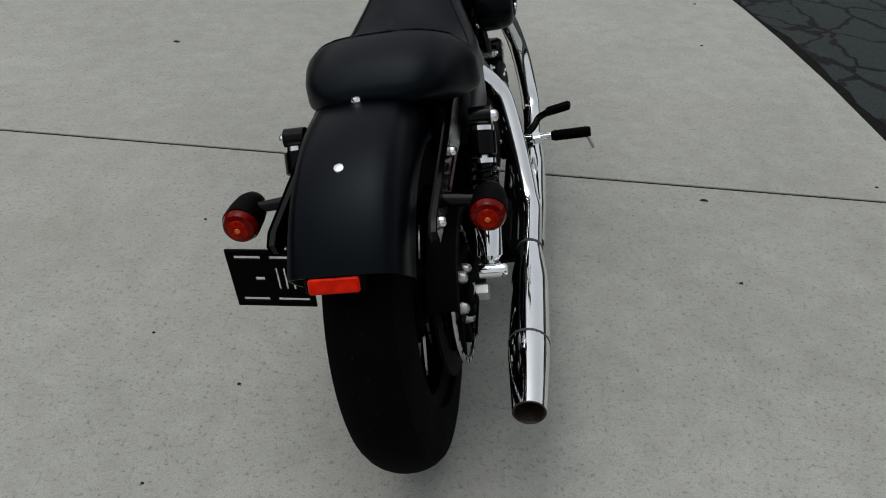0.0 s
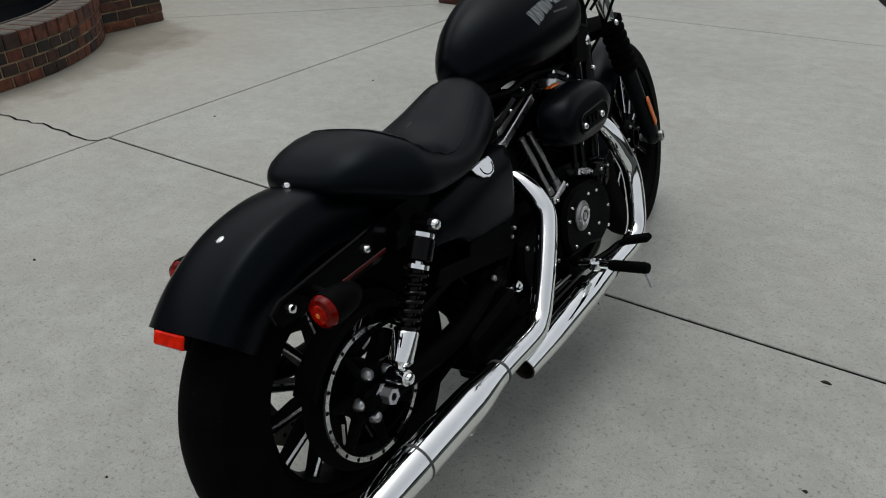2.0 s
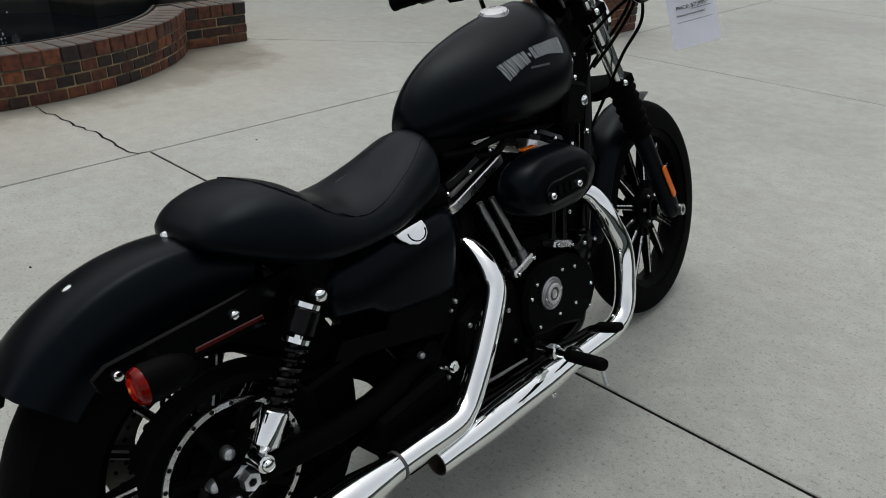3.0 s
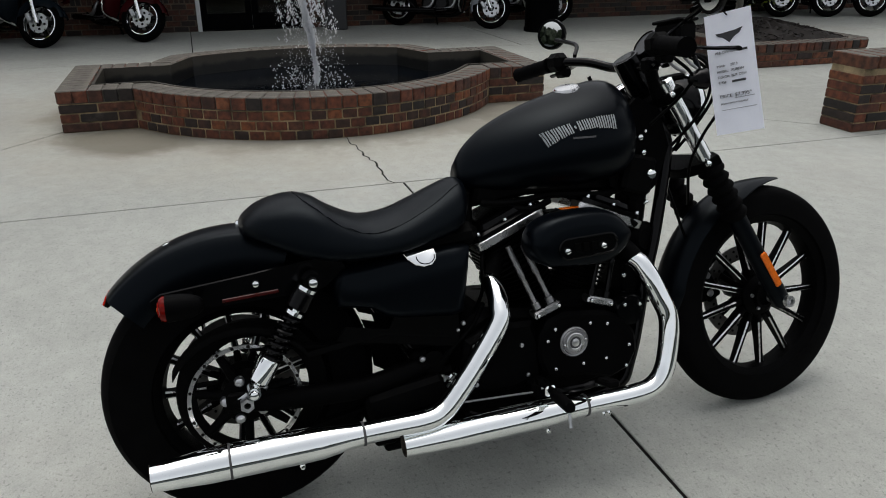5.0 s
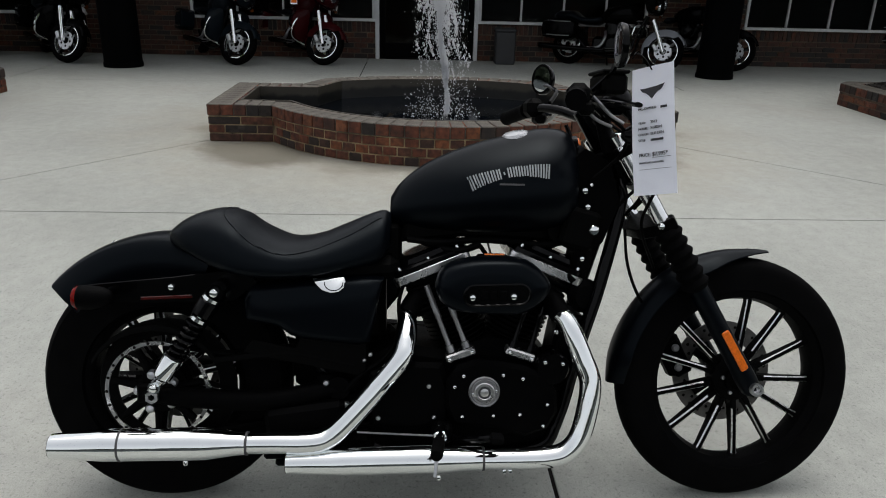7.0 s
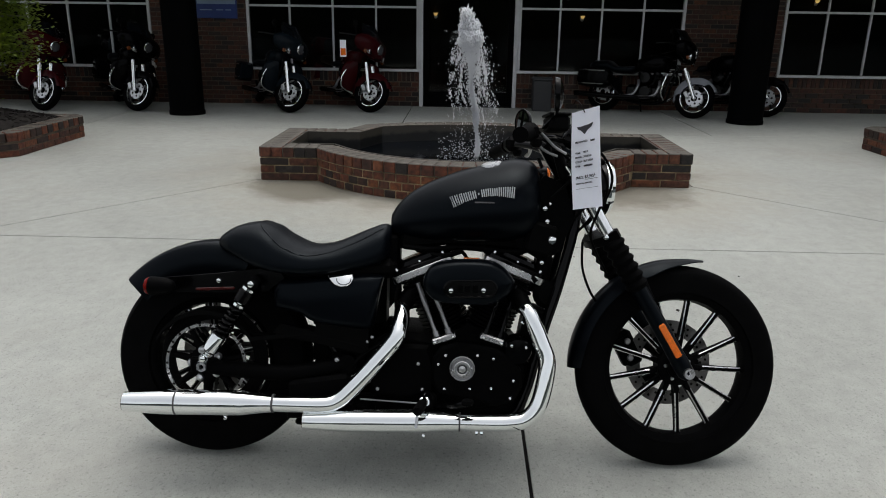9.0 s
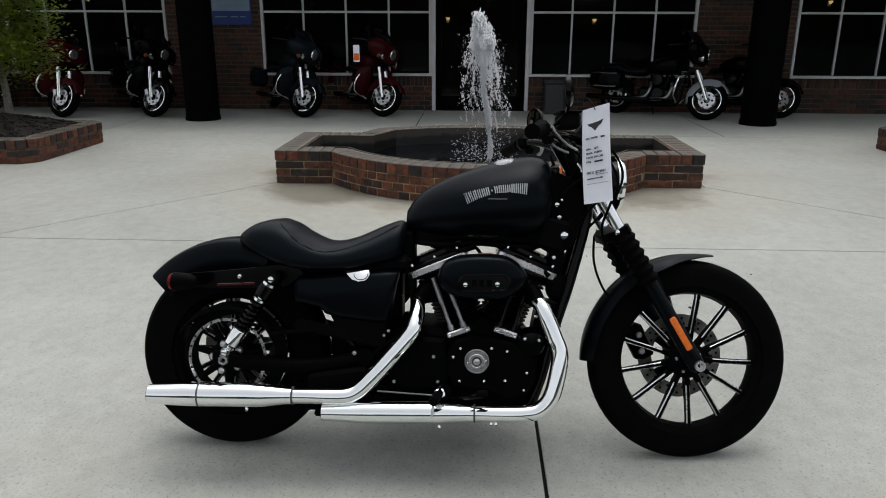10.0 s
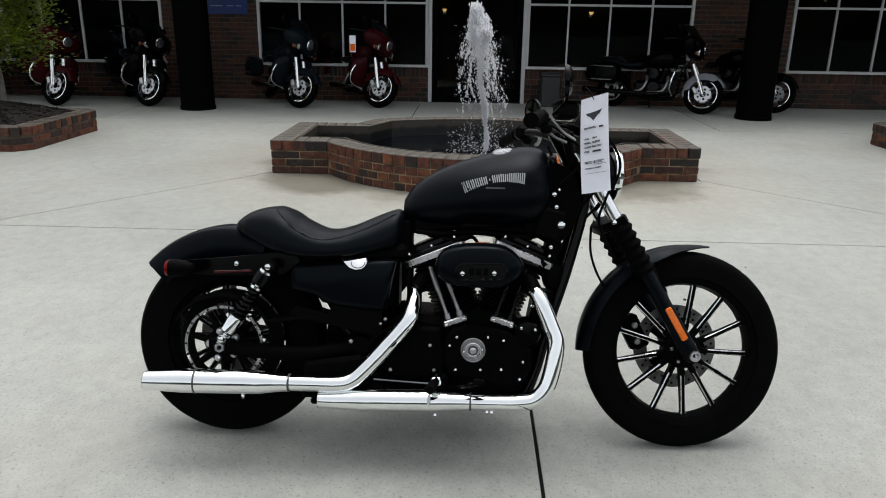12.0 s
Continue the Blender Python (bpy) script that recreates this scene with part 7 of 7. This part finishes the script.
    for y0, y1 in ((0.65, 0.3), (1.02, 0.6)):
        bm = bmesh.new()
        tube(bm, spline([(0.1, y0, 0.56), (0.18, y0 + 0.03, 0.45), (0.22, y0 - 0.05, 0.3), (0.25, y1, 0.26)], 5), 0.026, 12)
        part("exhaust_pipe", bm, SATIN, eng)
    bm = bmesh.new()
    for s in (-1, 1):
        tube(bm, spline([(s * 0.05, 1.28, 0.85), (s * 0.09, 1.16, 0.5), (s * 0.1, 1.05, 0.22), (s * 0.12, 0.5, 0.2), (s * 0.12, 0.2, 0.4)], 4), 0.02, 8)
    tube(bm, [(-0.2, 0.6, 0.22), (-0.28, 0.62, 0.02)], 0.014, 8)
    part("frame", bm, GLOSSBLACK, t)
    if pack:
        loft([(-0.62, 0.92, 1.05, 0.16), (-0.58, 0.86, 1.13, 0.25), (-0.4, 0.84, 1.18, 0.29), (-0.2, 0.85, 1.17, 0.29), (-0.12, 0.9, 1.1, 0.26)], paint, "luggage_trunk", e=0.45)
        loft([(-0.14, 0.88, 1.12, 0.16), (-0.08, 0.86, 1.14, 0.2), (-0.04, 0.9, 1.08, 0.15)], VINYL, "passenger_backrest", e=0.5)
        for s in (-1, 1):
            bm = bmesh.new()
            box(bm, (s * 0.27, -0.42, 1.0), (0.05, 0.1, 0.05), (0, 0, 0), 0.015)
            part("marker_lamp", bm, REDLENS, t)
            bm = bmesh.new()
            lathe(bm, [(0, 0), (0.02, 0), (0.022, 0.03), (0, 0.03)], (s * 0.29, -0.5, 1.12), (0, -1, 0), 10)
            part("antenna_base", bm, CHROME, t)
    if screen:
        # fork-mounted fairing, lamp cluster and screen
        loops = []
        for y, zc, hh, w in ((1.52, 1.04, 0.09, 0.1), (1.49, 1.045, 0.14, 0.22), (1.42, 1.06, 0.175, 0.36), (1.33, 1.07, 0.175, 0.45), (1.26, 1.07, 0.15, 0.44)):
            loops.append([Vector((w * math.copysign(abs(math.sin(q)) ** 0.7, math.sin(q)), y, zc + hh * math.copysign(abs(math.cos(q)) ** 0.8, math.cos(q)))) for q in (2 * math.pi * k / 24 for k in range(24))])
        bm = bmesh.new()
        rings(bm, loops)
        fairing = part("fairing", bm, paint, t, m=ST, sharp=1.0)
        bm = bmesh.new()
        rows = []
        for z, y, w in ((1.2, 1.45, 0.3), (1.28, 1.4, 0.29), (1.35, 1.34, 0.25), (1.41, 1.29, 0.16)):
            rows.append([Vector((w * f, y - 0.16 * f * f, z)) for f in np.linspace(-1, 1, 9)] + [Vector((w * f, y - 0.16 * f * f - 0.005, z)) for f in np.linspace(1, -1, 9)])
        rings(bm, rows)
        part("windscreen", bm, TINT, fairing)
        hl = Vector((0, 1.5, 1.06))
        hr = 0.085
    else:
        hl = Vector((0, 1.42, 0.98))
        hr = 0.09
    bm = bmesh.new()
    lathe(bm, [(0, -0.08), (hr * 0.7, -0.06), (hr, -0.01), (hr * 1.05, 0.02), (hr * 0.95, 0.035), (0, 0.03)], hl, (0, 1, -0.04), 20)
    h1 = part("headlight", bm, CHROME, t, m=ST)
    bm = bmesh.new()
    lathe(bm, [(0, 0.05), (hr * 0.5, 0.048), (hr * 0.88, 0.036), (hr * 0.88, 0.03), (0, 0.03)], hl, (0, 1, -0.04), 18)
    part("lens", bm, HEADGLASS, h1)
    for s in (-1, 1):
        c = Vector((s * 0.2, 1.47 if screen else 1.4, 0.96))
        bm = bmesh.new()
        lathe(bm, [(0, -0.06), (0.045, -0.04), (0.058, 0.0), (0.054, 0.015), (0, 0.02)], c, (0, 1, 0), 16)
        l1 = part("passing_lamp", bm, CHROME, t, m=ST)
        bm = bmesh.new()
        tube(bm, [c + Vector((0, -0.03, 0)), Vector((s * 0.1, 1.36, 0.97))], 0.012, 8)
        part("lamp_bracket", bm, CHROME, l1)
        c2 = Vector((s * 0.3, 1.44 if screen else 1.37, 0.93))
        bm = bmesh.new()
        lathe(bm, [(0, -0.03), (0.03, -0.02), (0.036, 0.0), (0.03, 0.016), (0, 0.02)], c2, (0, 1, 0), 14)
        l2 = part("turn_signal", bm, AMBERDARK, t, m=ST)
        bm = bmesh.new()
        tube(bm, [c + Vector((s * 0.03, -0.03, -0.01)), c2 + Vector((0, -0.01, 0))], 0.01, 8)
        part("signal_stalk", bm, CHROME, l2)
    return t


BAGGER = "%s touring motorcycle with fairing, saddlebags and bright cast wheels"
touring((-9.1, -6.9), -55, PAINT_BLACK, BAGGER % "black")
touring((-8.8, -5.48), -55, PAINT_RED, BAGGER % "dark red")
touring((-8.94, -4.13), -55, PAINT_BLACK, BAGGER % "black")
touring((-9.06, -1.85), -56, PAINT_BLUEGREY, BAGGER % "slate blue")
touring((-9.24, -0.66), -56, PAINT_RED, BAGGER % "dark red")
touring((-9.18, 4.25), -36, PAINT_BLACK, "black touring motorcycle with silver front mudguard and bright cast wheels", pack=False, steer=12, guard=PAINT_SILVER)
touring((-9.5, 5.45), -40, PAINT_BLACK, BAGGER % "black", pack=False, steer=12)
touring((-9.18, 9.57), -45, PAINT_BLACK, BAGGER % "black", pack=False, steer=20)
touring((-8.973, 10.386), -45, PAINT_BLACK, BAGGER % "black", pack=False, steer=20)
touring((-8.766, 11.1), -45, PAINT_BLUEGREY, BAGGER % "slate blue", pack=False, steer=20)
sheet_tag = thing("hang_tag", "white and orange tag hung on the red motorcycle", "tag", pose(-9.06, -1.0, 0.955, 0, 0, 8))
bm = bmesh.new()
box(bm, (0, 0, 0), (0.004, 0.09, 0.24), ch=0.001)
part("card", bm, PAPER, sheet_tag)
bm = bmesh.new()
box(bm, (0.004, 0, -0.05), (0.003, 0.075, 0.1))
part("orange_panel", bm, ORANGE, sheet_tag)


# ---- unseen woods behind the camera, added for the dark line in the chrome ----
rnd = random.Random(77)
verts, faces = [], []
for k in range(420):
    a = radians(rnd.uniform(-150, 150))
    d = rnd.uniform(42, 60)
    cx, cy, cz, r = d * math.cos(a), d * math.sin(a), rnd.uniform(0.5, 3.4), rnd.uniform(1.2, 2.4)
    i = len(verts)
    n = 7
    for j in range(5):
        b = -math.pi / 2 + math.pi * j / 4
        for q in range(n):
            w = r * (0.75 + 0.5 * rnd.random())
            verts.append((cx + w * math.cos(b) * math.cos(6.283 * q / n), cy + w * math.cos(b) * math.sin(6.283 * q / n), cz + 1.1 * w * math.sin(b)))
    for j in range(4):
        for q in range(n):
            faces.append((i + j * n + q, i + j * n + (q + 1) % n, i + (j + 1) * n + (q + 1) % n, i + (j + 1) * n + q))
me = bpy.data.meshes.new("far_woods")
me.from_pydata(verts, [], faces)
me.materials.append(FARLEAF)
tagged(new("far_woods", me), "unseen dark green woods added for the reflections", "trees", kind="stuff")

# ---- brickwork: fountain, planters, piers ----
def brick_mesh(name, sx, sy, sz, ch=0.004, top=None):
    bm = bmesh.new()
    box(bm, (0, 0, 0), (sx, sy, sz), ch=ch)
    for f in bm.faces:
        f.smooth = False
    me = bpy.data.meshes.new(name)
    bm.to_mesh(me)
    bm.free()
    me.materials.append(BRICK)
    if top:
        me.materials.append(top)
        for p in me.polygons:
            p.material_index = 1 if p.normal.z > 0.3 else 0
    return me


STRETCHER, HEADER, ROWLOCK = brick_mesh("brick", 0.2, 0.095, 0.058), brick_mesh("brick_short", 0.097, 0.095, 0.058), brick_mesh("brick_cap", 0.097, 0.21, 0.092, 0.006, BRICK_CAP)
brick_rnd = random.Random(11)


def brick_row(parent, a, b, z, me, length, depth, shift=0.0, out=0.0):
    """Bricks along a to b (the outside to the right hand of the way), their faces on the line."""
    a, b = Vector((*a, 0)), Vector((*b, 0))
    d = (b - a).normalized()
    n = Vector((d.y, -d.x, 0))
    total = (b - a).length
    count = max(1, round(total / (length + 0.01)))
    step = total / count
    cells = [(k * step, (k + 1) * step) for k in range(count)]
    if shift and count > 1:
        cells = [(0, step / 2)] + [((k + 0.5) * step, (k + 1.5) * step) for k in range(count - 1)] + [((count - 0.5) * step, total)]
    ang = math.degrees(math.atan2(d.y, d.x))
    for s, e in cells:
        p = a + d * (s + e) / 2 - n * (depth / 2 - out - brick_rnd.uniform(0, 0.003))
        m = pose(p.x, p.y, z, 0, 0, ang + brick_rnd.uniform(-0.6, 0.6)) @ Matrix.Diagonal(((e - s - 0.01) / length, 1, 1, 1))
        share("brick", me, parent, m)


def core(parent, outline, z0, z1, inset, th, material=None, name="mortar_core"):
    """A closed wall behind the bricks: a ring between two offsets of the outline."""
    o, i = offset(outline, inset), offset(outline, inset + th)
    bm = bmesh.new()
    rings(bm, [[Vector((x, y, z)) for x, y in q] for q, z in ((o, z0), (o, z1), (i, z1), (i, z0))], caps=False, closed=True)
    part(name, bm, material or MORTAR, parent)


def arc(cx, cy, r, a0, a1, n):
    return [(cx + r * math.cos(radians(a0 + (a1 - a0) * k / n)), cy + r * math.sin(radians(a0 + (a1 - a0) * k / n))) for k in range(n + 1)]


# fountain outline, anticlockwise: two square ends and two bowed sides
FY, FH = 0.903, 0.3
XF, XB, HALF, END = -4.24, -5.41, 1.38, 1.89
SAG = 0.74
FR = (HALF ** 2 + SAG ** 2) / (2 * SAG)
half_angle = math.degrees(math.asin(HALF / FR))
front = arc(XF + SAG - FR, FY, FR, -half_angle, half_angle, 30)
JOG, BH, BSAG = 0.36, 1.14, 0.32  # the far side steps back before it bows
BR = (BH ** 2 + BSAG ** 2) / (2 * BSAG)
back_angle = math.degrees(math.asin(BH / BR))
back_bow = (XB - JOG - BSAG + BR, FY, BR, 180 - back_angle, 180 + back_angle)
back = [(XB, FY + 1.29)] + arc(*back_bow, 26) + [(XB, FY - 1.29)]
right_end = [(XF, FY + HALF), (XF, FY + END), (XB, FY + END), back[0], back[1]]
left_end = [back[-2], back[-1], (XB, FY - END), (XF, FY - END), (XF, FY - HALF)]
outline = front[:-1] + right_end + back[2:-2] + left_end[:-1]
fountain = thing("fountain", "low brick fountain basin with bowed sides, square ends and a worn brick rim", "fountain", kind="structure")
core(fountain, outline, -0.02, 0.205, 0.005, 0.2)
core(fountain, outline, 0.205, 0.291, 0.006, 0.196, BRICK_CAP, "rim_mortar")
core(fountain, outline, 0.0, 0.3, 0.213, 0.02, LINING, "inner_lining")
COURSES = [0.033, 0.101, 0.169]


def fountain_rows(chain, short):
    for a, b in zip(chain, chain[1:]):
        for k, z in enumerate(COURSES):
            brick_row(fountain, a, b, z, HEADER if short else STRETCHER, 0.097 if short else 0.2, 0.095, shift=0 if short else k % 2)
        brick_row(fountain, a, b, 0.253, ROWLOCK, 0.097, 0.21, out=0.006)


fountain_rows(right_end, False)
fountain_rows(left_end, False)
# the bowed sides: headers laid round the bow, half a brick on from course to course
for (bx, by, br, chain_a, chain_b), most in (((XF + SAG - FR, FY, FR, -half_angle, half_angle), 30), (back_bow, 22)):
    for k, z in enumerate(COURSES):
        n = most - k % 2
        trim_ = 0 if n == most else 0.5 * (chain_b - chain_a) / most
        pts = arc(bx, by, br, chain_a + trim_, chain_b - trim_, n)
        for a, b in zip(pts, pts[1:]):
            brick_row(fountain, a, b, z, HEADER, 0.097, 0.095)
    pts = arc(bx, by, br, chain_a, chain_b, most)
    for a, b in zip(pts, pts[1:]):
        brick_row(fountain, a, b, 0.253, ROWLOCK, 0.097, 0.21, out=0.006)

inner = offset(outline, 0.232)
bm = bmesh.new()
bm.faces.new([bm.verts.new((x, y, 0.13)) for x, y in inner])
water = tagged(part("fountain_water", bm, POOL), "dark rippled water standing in the brick basin", "water", kind="structure")

# jet of water
rnd = random.Random(21)
JX, JY = -4.8, 0.93


def drop(verts, faces, c, r, stretch):
    i = len(verts)
    x, y, z = c
    for dx, dy, dz in ((1, 0, 0), (-0.5, 0.87, 0), (-0.5, -0.87, 0)):
        verts.append((x + r * dx, y + r * dy, z))
    verts.append((x, y, z + r * stretch))
    verts.append((x, y, z - r * stretch))
    for a, b in ((0, 1), (1, 2), (2, 0)):
        faces.append((i + a, i + b, i + 3))
        faces.append((i + b, i + a, i + 4))


JH = 1.3


def lean(t):
    return -0.12 * t ** 1.4 + 0.014 * math.sin(9 * t) + 0.007 * math.sin(23 * t)


verts, faces = [], []


def clump(c, w, count, r0, r1, tall=1.6):
    for q in range(count):
        drop(verts, faces, (c[0] + rnd.gauss(0, w), c[1] + rnd.gauss(0, w), c[2] + rnd.gauss(0, tall * w)), 0.78 * rnd.uniform(r0, r1), rnd.uniform(1.2, 3.2))


# rising core: a thin ragged stream, thicker in pulses
for k in range(260):
    t = 0.86 * k / 260
    pulse = 0.55 + 0.45 * math.sin(21 * t + 1.3 * math.sin(7 * t))
    clump((JX, JY + lean(t), 0.14 + JH * t), 0.009 + 0.013 * t * pulse, int(9 + 17 * pulse), 0.004, 0.0085, 1.2)
# the crown where it turns over
for k in range(150):
    t = 1 - 0.2 * rnd.random() ** 1.2
    s, a = (0.025 + 0.085 * min(1.0, (1 - t) / 0.16) ** 0.7) * rnd.random() ** 0.5, rnd.uniform(0, 2 * math.pi)
    clump((JX + s * math.cos(a), JY + s * math.sin(a) + lean(t), 0.14 + JH * t), 0.013, int(rnd.uniform(15, 48)), 0.004, 0.0105)
# ropes of water that fall back round the core, each breaking into beads on its way
for k in range(46):
    a, out = rnd.uniform(0, 2 * math.pi), rnd.uniform(0.08, 0.27)
    t0, t1, sway = rnd.uniform(0.78, 0.97), rnd.uniform(0.12, 0.62), rnd.uniform(0, 6.28)
    steps = int(95 * (t0 - t1))
    for q in range(steps):
        f = q / steps
        if rnd.random() < 0.25 + 0.45 * f or math.sin(17 * f + sway) > 0.55:
            continue
        t, s = t0 + (t1 - t0) * f, 0.05 + (out - 0.05) * f ** 0.6
        w = 0.012 * (1 - 0.5 * f) * rnd.uniform(0.5, 1.3)
        clump((JX + s * math.cos(a), JY + s * math.sin(a) + lean(t) - 0.01 + 0.014 * math.sin(11 * f + sway), 0.14 + JH * t), w, int(rnd.uniform(3, 15) * (1 - 0.6 * f)) + 1, 0.0025, 0.0085 - 0.003 * f)
# loose drops, and the splash on the pool
for k in range(1100):
    t = rnd.random() ** 0.8
    s, a = abs(rnd.gauss(0.12 + 0.08 * (1 - t), 0.06)), rnd.uniform(0, 2 * math.pi)
    drop(verts, faces, (JX + s * math.cos(a), JY + s * math.sin(a) + lean(t), 0.15 + 1.15 * t), rnd.uniform(0.0014, 0.0048), rnd.uniform(1.0, 2.2))
for k in range(300):
    s, a = 0.34 * rnd.random() ** 0.6, rnd.uniform(0, 2 * math.pi)
    drop(verts, faces, (JX + s * math.cos(a), JY + s * math.sin(a) - 0.04, 0.14 + 0.2 * rnd.random() ** 2), rnd.uniform(0.002, 0.0075), 1.0)
jet = thing("fountain_jet", "white jet of water breaking into drops above the basin", "water", kind="stuff")
me = bpy.data.meshes.new("drops")
me.from_pydata(verts, [], faces)
me.materials.append(WATERDROP)
for p in me.polygons:
    p.use_smooth = True
ob = new("drops", me)
ob.parent = jet
tagged(ob, kind="stuff")
bm = bmesh.new()
pts = [(JX + 0.006 * math.sin(9 * z), JY + lean((z - 0.14) / JH), z) for z in np.linspace(0.14, 0.95, 30)]
tube(bm, pts, [0.008 + 0.004 * rnd.random() for q in pts], 7)
part("stream", bm, WATERDROP, jet)
bm = bmesh.new()
lathe(bm, [(0, 0.0), (0.05, 0.0), (0.05, 0.1), (0.02, 0.11), (0.018, 0.15), (0, 0.15)], (JX, JY, 0), (0, 0, 1), 16)
part("nozzle", bm, SATIN, jet)


def planter(name, o, height, label, fill=True):
    p = thing(name, label, "planter", group="brick planters", kind="structure")
    rows = int(round((height - 0.1) / 0.068))
    core(p, o, -0.02, height - 0.095, 0.005, 0.19, MORTAR_DARK)
    n = len(o)
    for k in range(n):
        a, b = o[k], o[(k + 1) % n]
        for r in range(rows):
            brick_row(p, a, b, 0.033 + 0.068 * r, STRETCHER, 0.2, 0.095, shift=r % 2)
        brick_row(p, a, b, height - 0.047, ROWLOCK, 0.097, 0.21, out=0.005)
    return p


def soil(o, z, seed):
    r = random.Random(seed)
    i = offset(o, 0.2)
    bm = bmesh.new()
    cx, cy = sum(x for x, y in i) / len(i), sum(y for x, y in i) / len(i)
    ringsets = []
    dense = []
    for k in range(len(i)):
        a, b = i[k], i[(k + 1) % len(i)]
        for t in range(14):
            dense.append((a[0] + (b[0] - a[0]) * t / 14, a[1] + (b[1] - a[1]) * t / 14))
    for f in (1.0, 0.94, 0.88, 0.82, 0.75, 0.68, 0.6, 0.5, 0.4, 0.3, 0.2, 0.1):
        ringsets.append([Vector((cx + (x - cx) * f, cy + (y - cy) * f, z + 0.2 * (1 - f) ** 0.8 + r.uniform(-0.025, 0.025) * (f < 1))) for x, y in dense])
    rings(bm, ringsets)
    for k in range(420):
        f, (x, y) = r.random() ** 0.5 * 0.97, dense[r.randrange(len(dense))]
        a = r.uniform(0, 3.14)
        box(bm, (cx + (x - cx) * f, cy + (y - cy) * f, z + 0.2 * (1 - f) ** 0.8 + 0.006), (r.uniform(0.03, 0.09), r.uniform(0.012, 0.03), 0.01), (r.uniform(-25, 25), r.uniform(-25, 25), math.degrees(a)), 0)
    tagged(part("planter_soil", bm, MULCH), "dark shredded bark mulch heaped inside the planter", "mulch", kind="stuff")


def octagon(x0, x1, y0, y1, c):
    return [(x1, y0 + c), (x1, y1 - c), (x1 - c, y1), (x0 + c, y1), (x0, y1 - c), (x0, y0 + c), (x0 + c, y0), (x1 - c, y0)]


OL, OR = octagon(-6.62, -4.99, -5.45, -3.69, 0.15), octagon(-6.74, -4.99, 5.48, 7.25, 0.15)
planter("planter", OL, 0.245, "low brick planter with clipped corners, mulch and a small tree")
soil(OL, 0.212, 1)
planter("planter", OR, 0.245, "low brick planter with clipped corners, mulch and a small tree")
soil(OR, 0.212, 2)


def pier(pts, height, label):
    p = thing("brick_pier", label, "wall", group="brick piers", kind="structure")
    bm = bmesh.new()
    plate(bm, offset(pts, 0.008), height - 0.05)
    part("mortar_core", bm, MORTAR, p)
    rows = int(round((height - 0.1) / 0.068))
    n = len(pts)
    for k in range(n):
        a, b = pts[k], pts[(k + 1) % n]
        for r in range(rows):
            brick_row(p, a, b, 0.033 + 0.068 * r, STRETCHER, 0.2, 0.095, shift=r % 2)
    (xa, ya), (xb, yb) = pts[0], pts[2]
    w = abs(xb - xa)
    cnt = round(abs(yb - ya) / 0.105)
    for k in range(cnt):
        y = min(ya, yb) + (k + 0.5) * abs(yb - ya) / cnt
        share("brick", ROWLOCK, p, pose((xa + xb) / 2, y, height - 0.047, 0, 0, 90) @ Matrix.Diagonal((abs(yb - ya) / cnt / 0.107, w / 0.2, 1, 1)))


pier([(-2.49, 4.4), (-2.49, 5.69), (-2.8, 5.69), (-2.8, 4.4)], 0.54, "low brick pier wall with a soldier cap")
pier([(-2.34, -3.86), (-2.34, -2.57), (-2.65, -2.57), (-2.65, -3.86)], 0.54, "low brick pier wall with a soldier cap")


# ---- small trees ----
def tree(x, y, seed):
    r = random.Random(seed)
    t = thing("tree", "small tree with a pale trunk and loose green crown", "tree", pose(x, y, 0.2), "planter trees")
    bm = bmesh.new()
    tube(bm, spline([(0, 0, 0), (0.01, 0.015, 0.4), (-0.02, -0.03, 0.8), (0.0, 0.0, 1.2), (0.03, 0.03, 2.1), (0.0, 0.0, 3.2)], 4),
         [0.05 - 0.0019 * k for k in range(21)], 10)
    tips = []
    for k in range(32):
        a, z = k * 2.4 + r.uniform(-0.4, 0.4), 0.5 + 0.08 * k
        l = r.uniform(0.45, 0.75) + (0.35 if k > 11 else 0.0) - 0.02 * max(0, k - 18)
        p = [(0, 0, z), (0.4 * l * math.cos(a), 0.4 * l * math.sin(a), z + 0.16), (l * math.cos(a), l * math.sin(a), z + 0.2 + r.uniform(-0.1, 0.15))]
        tube(bm, spline(p, 3), [0.022 - 0.0026 * q for q in range(7)], 6)
        tips += [p[1], p[2], tuple((np.array(p[1]) + np.array(p[2])) / 2)]
    part("trunk", bm, BARK, t)
    verts, faces = [], []
    for tx, ty, tz in tips:
        for c in range(230):
            s = 0.115
            cx, cy, cz = tx + r.gauss(0, s), ty + r.gauss(0, s), tz + r.gauss(0, 0.11)
            a, b = r.uniform(0, 6.28), r.uniform(-0.7, 0.7)
            L, W = r.uniform(0.04, 0.07), r.uniform(0.014, 0.024)
            d = Vector((math.cos(a) * math.cos(b), math.sin(a) * math.cos(b), math.sin(b)))
            e = d.cross(Vector((0, 0, 1))).normalized() * W
            i = len(verts)
            q = Vector((cx, cy, cz))
            verts += [tuple(q), tuple(q + d * L * 0.5 + e), tuple(q + d * L), tuple(q + d * L * 0.5 - e + Vector((0, 0, 0.006)))]
            faces.append((i, i + 1, i + 2, i + 3))
    me = bpy.data.meshes.new("crown")
    me.from_pydata(verts, [], faces)
    me.materials.append(LEAF)
    ob = new("crown", me)
    ob.parent = t
    tagged(ob, "small green leaves in loose clumps", kind="stuff")


tree(-6.15, -4.6, 4)
tree(-6.5, 6.52, 9)
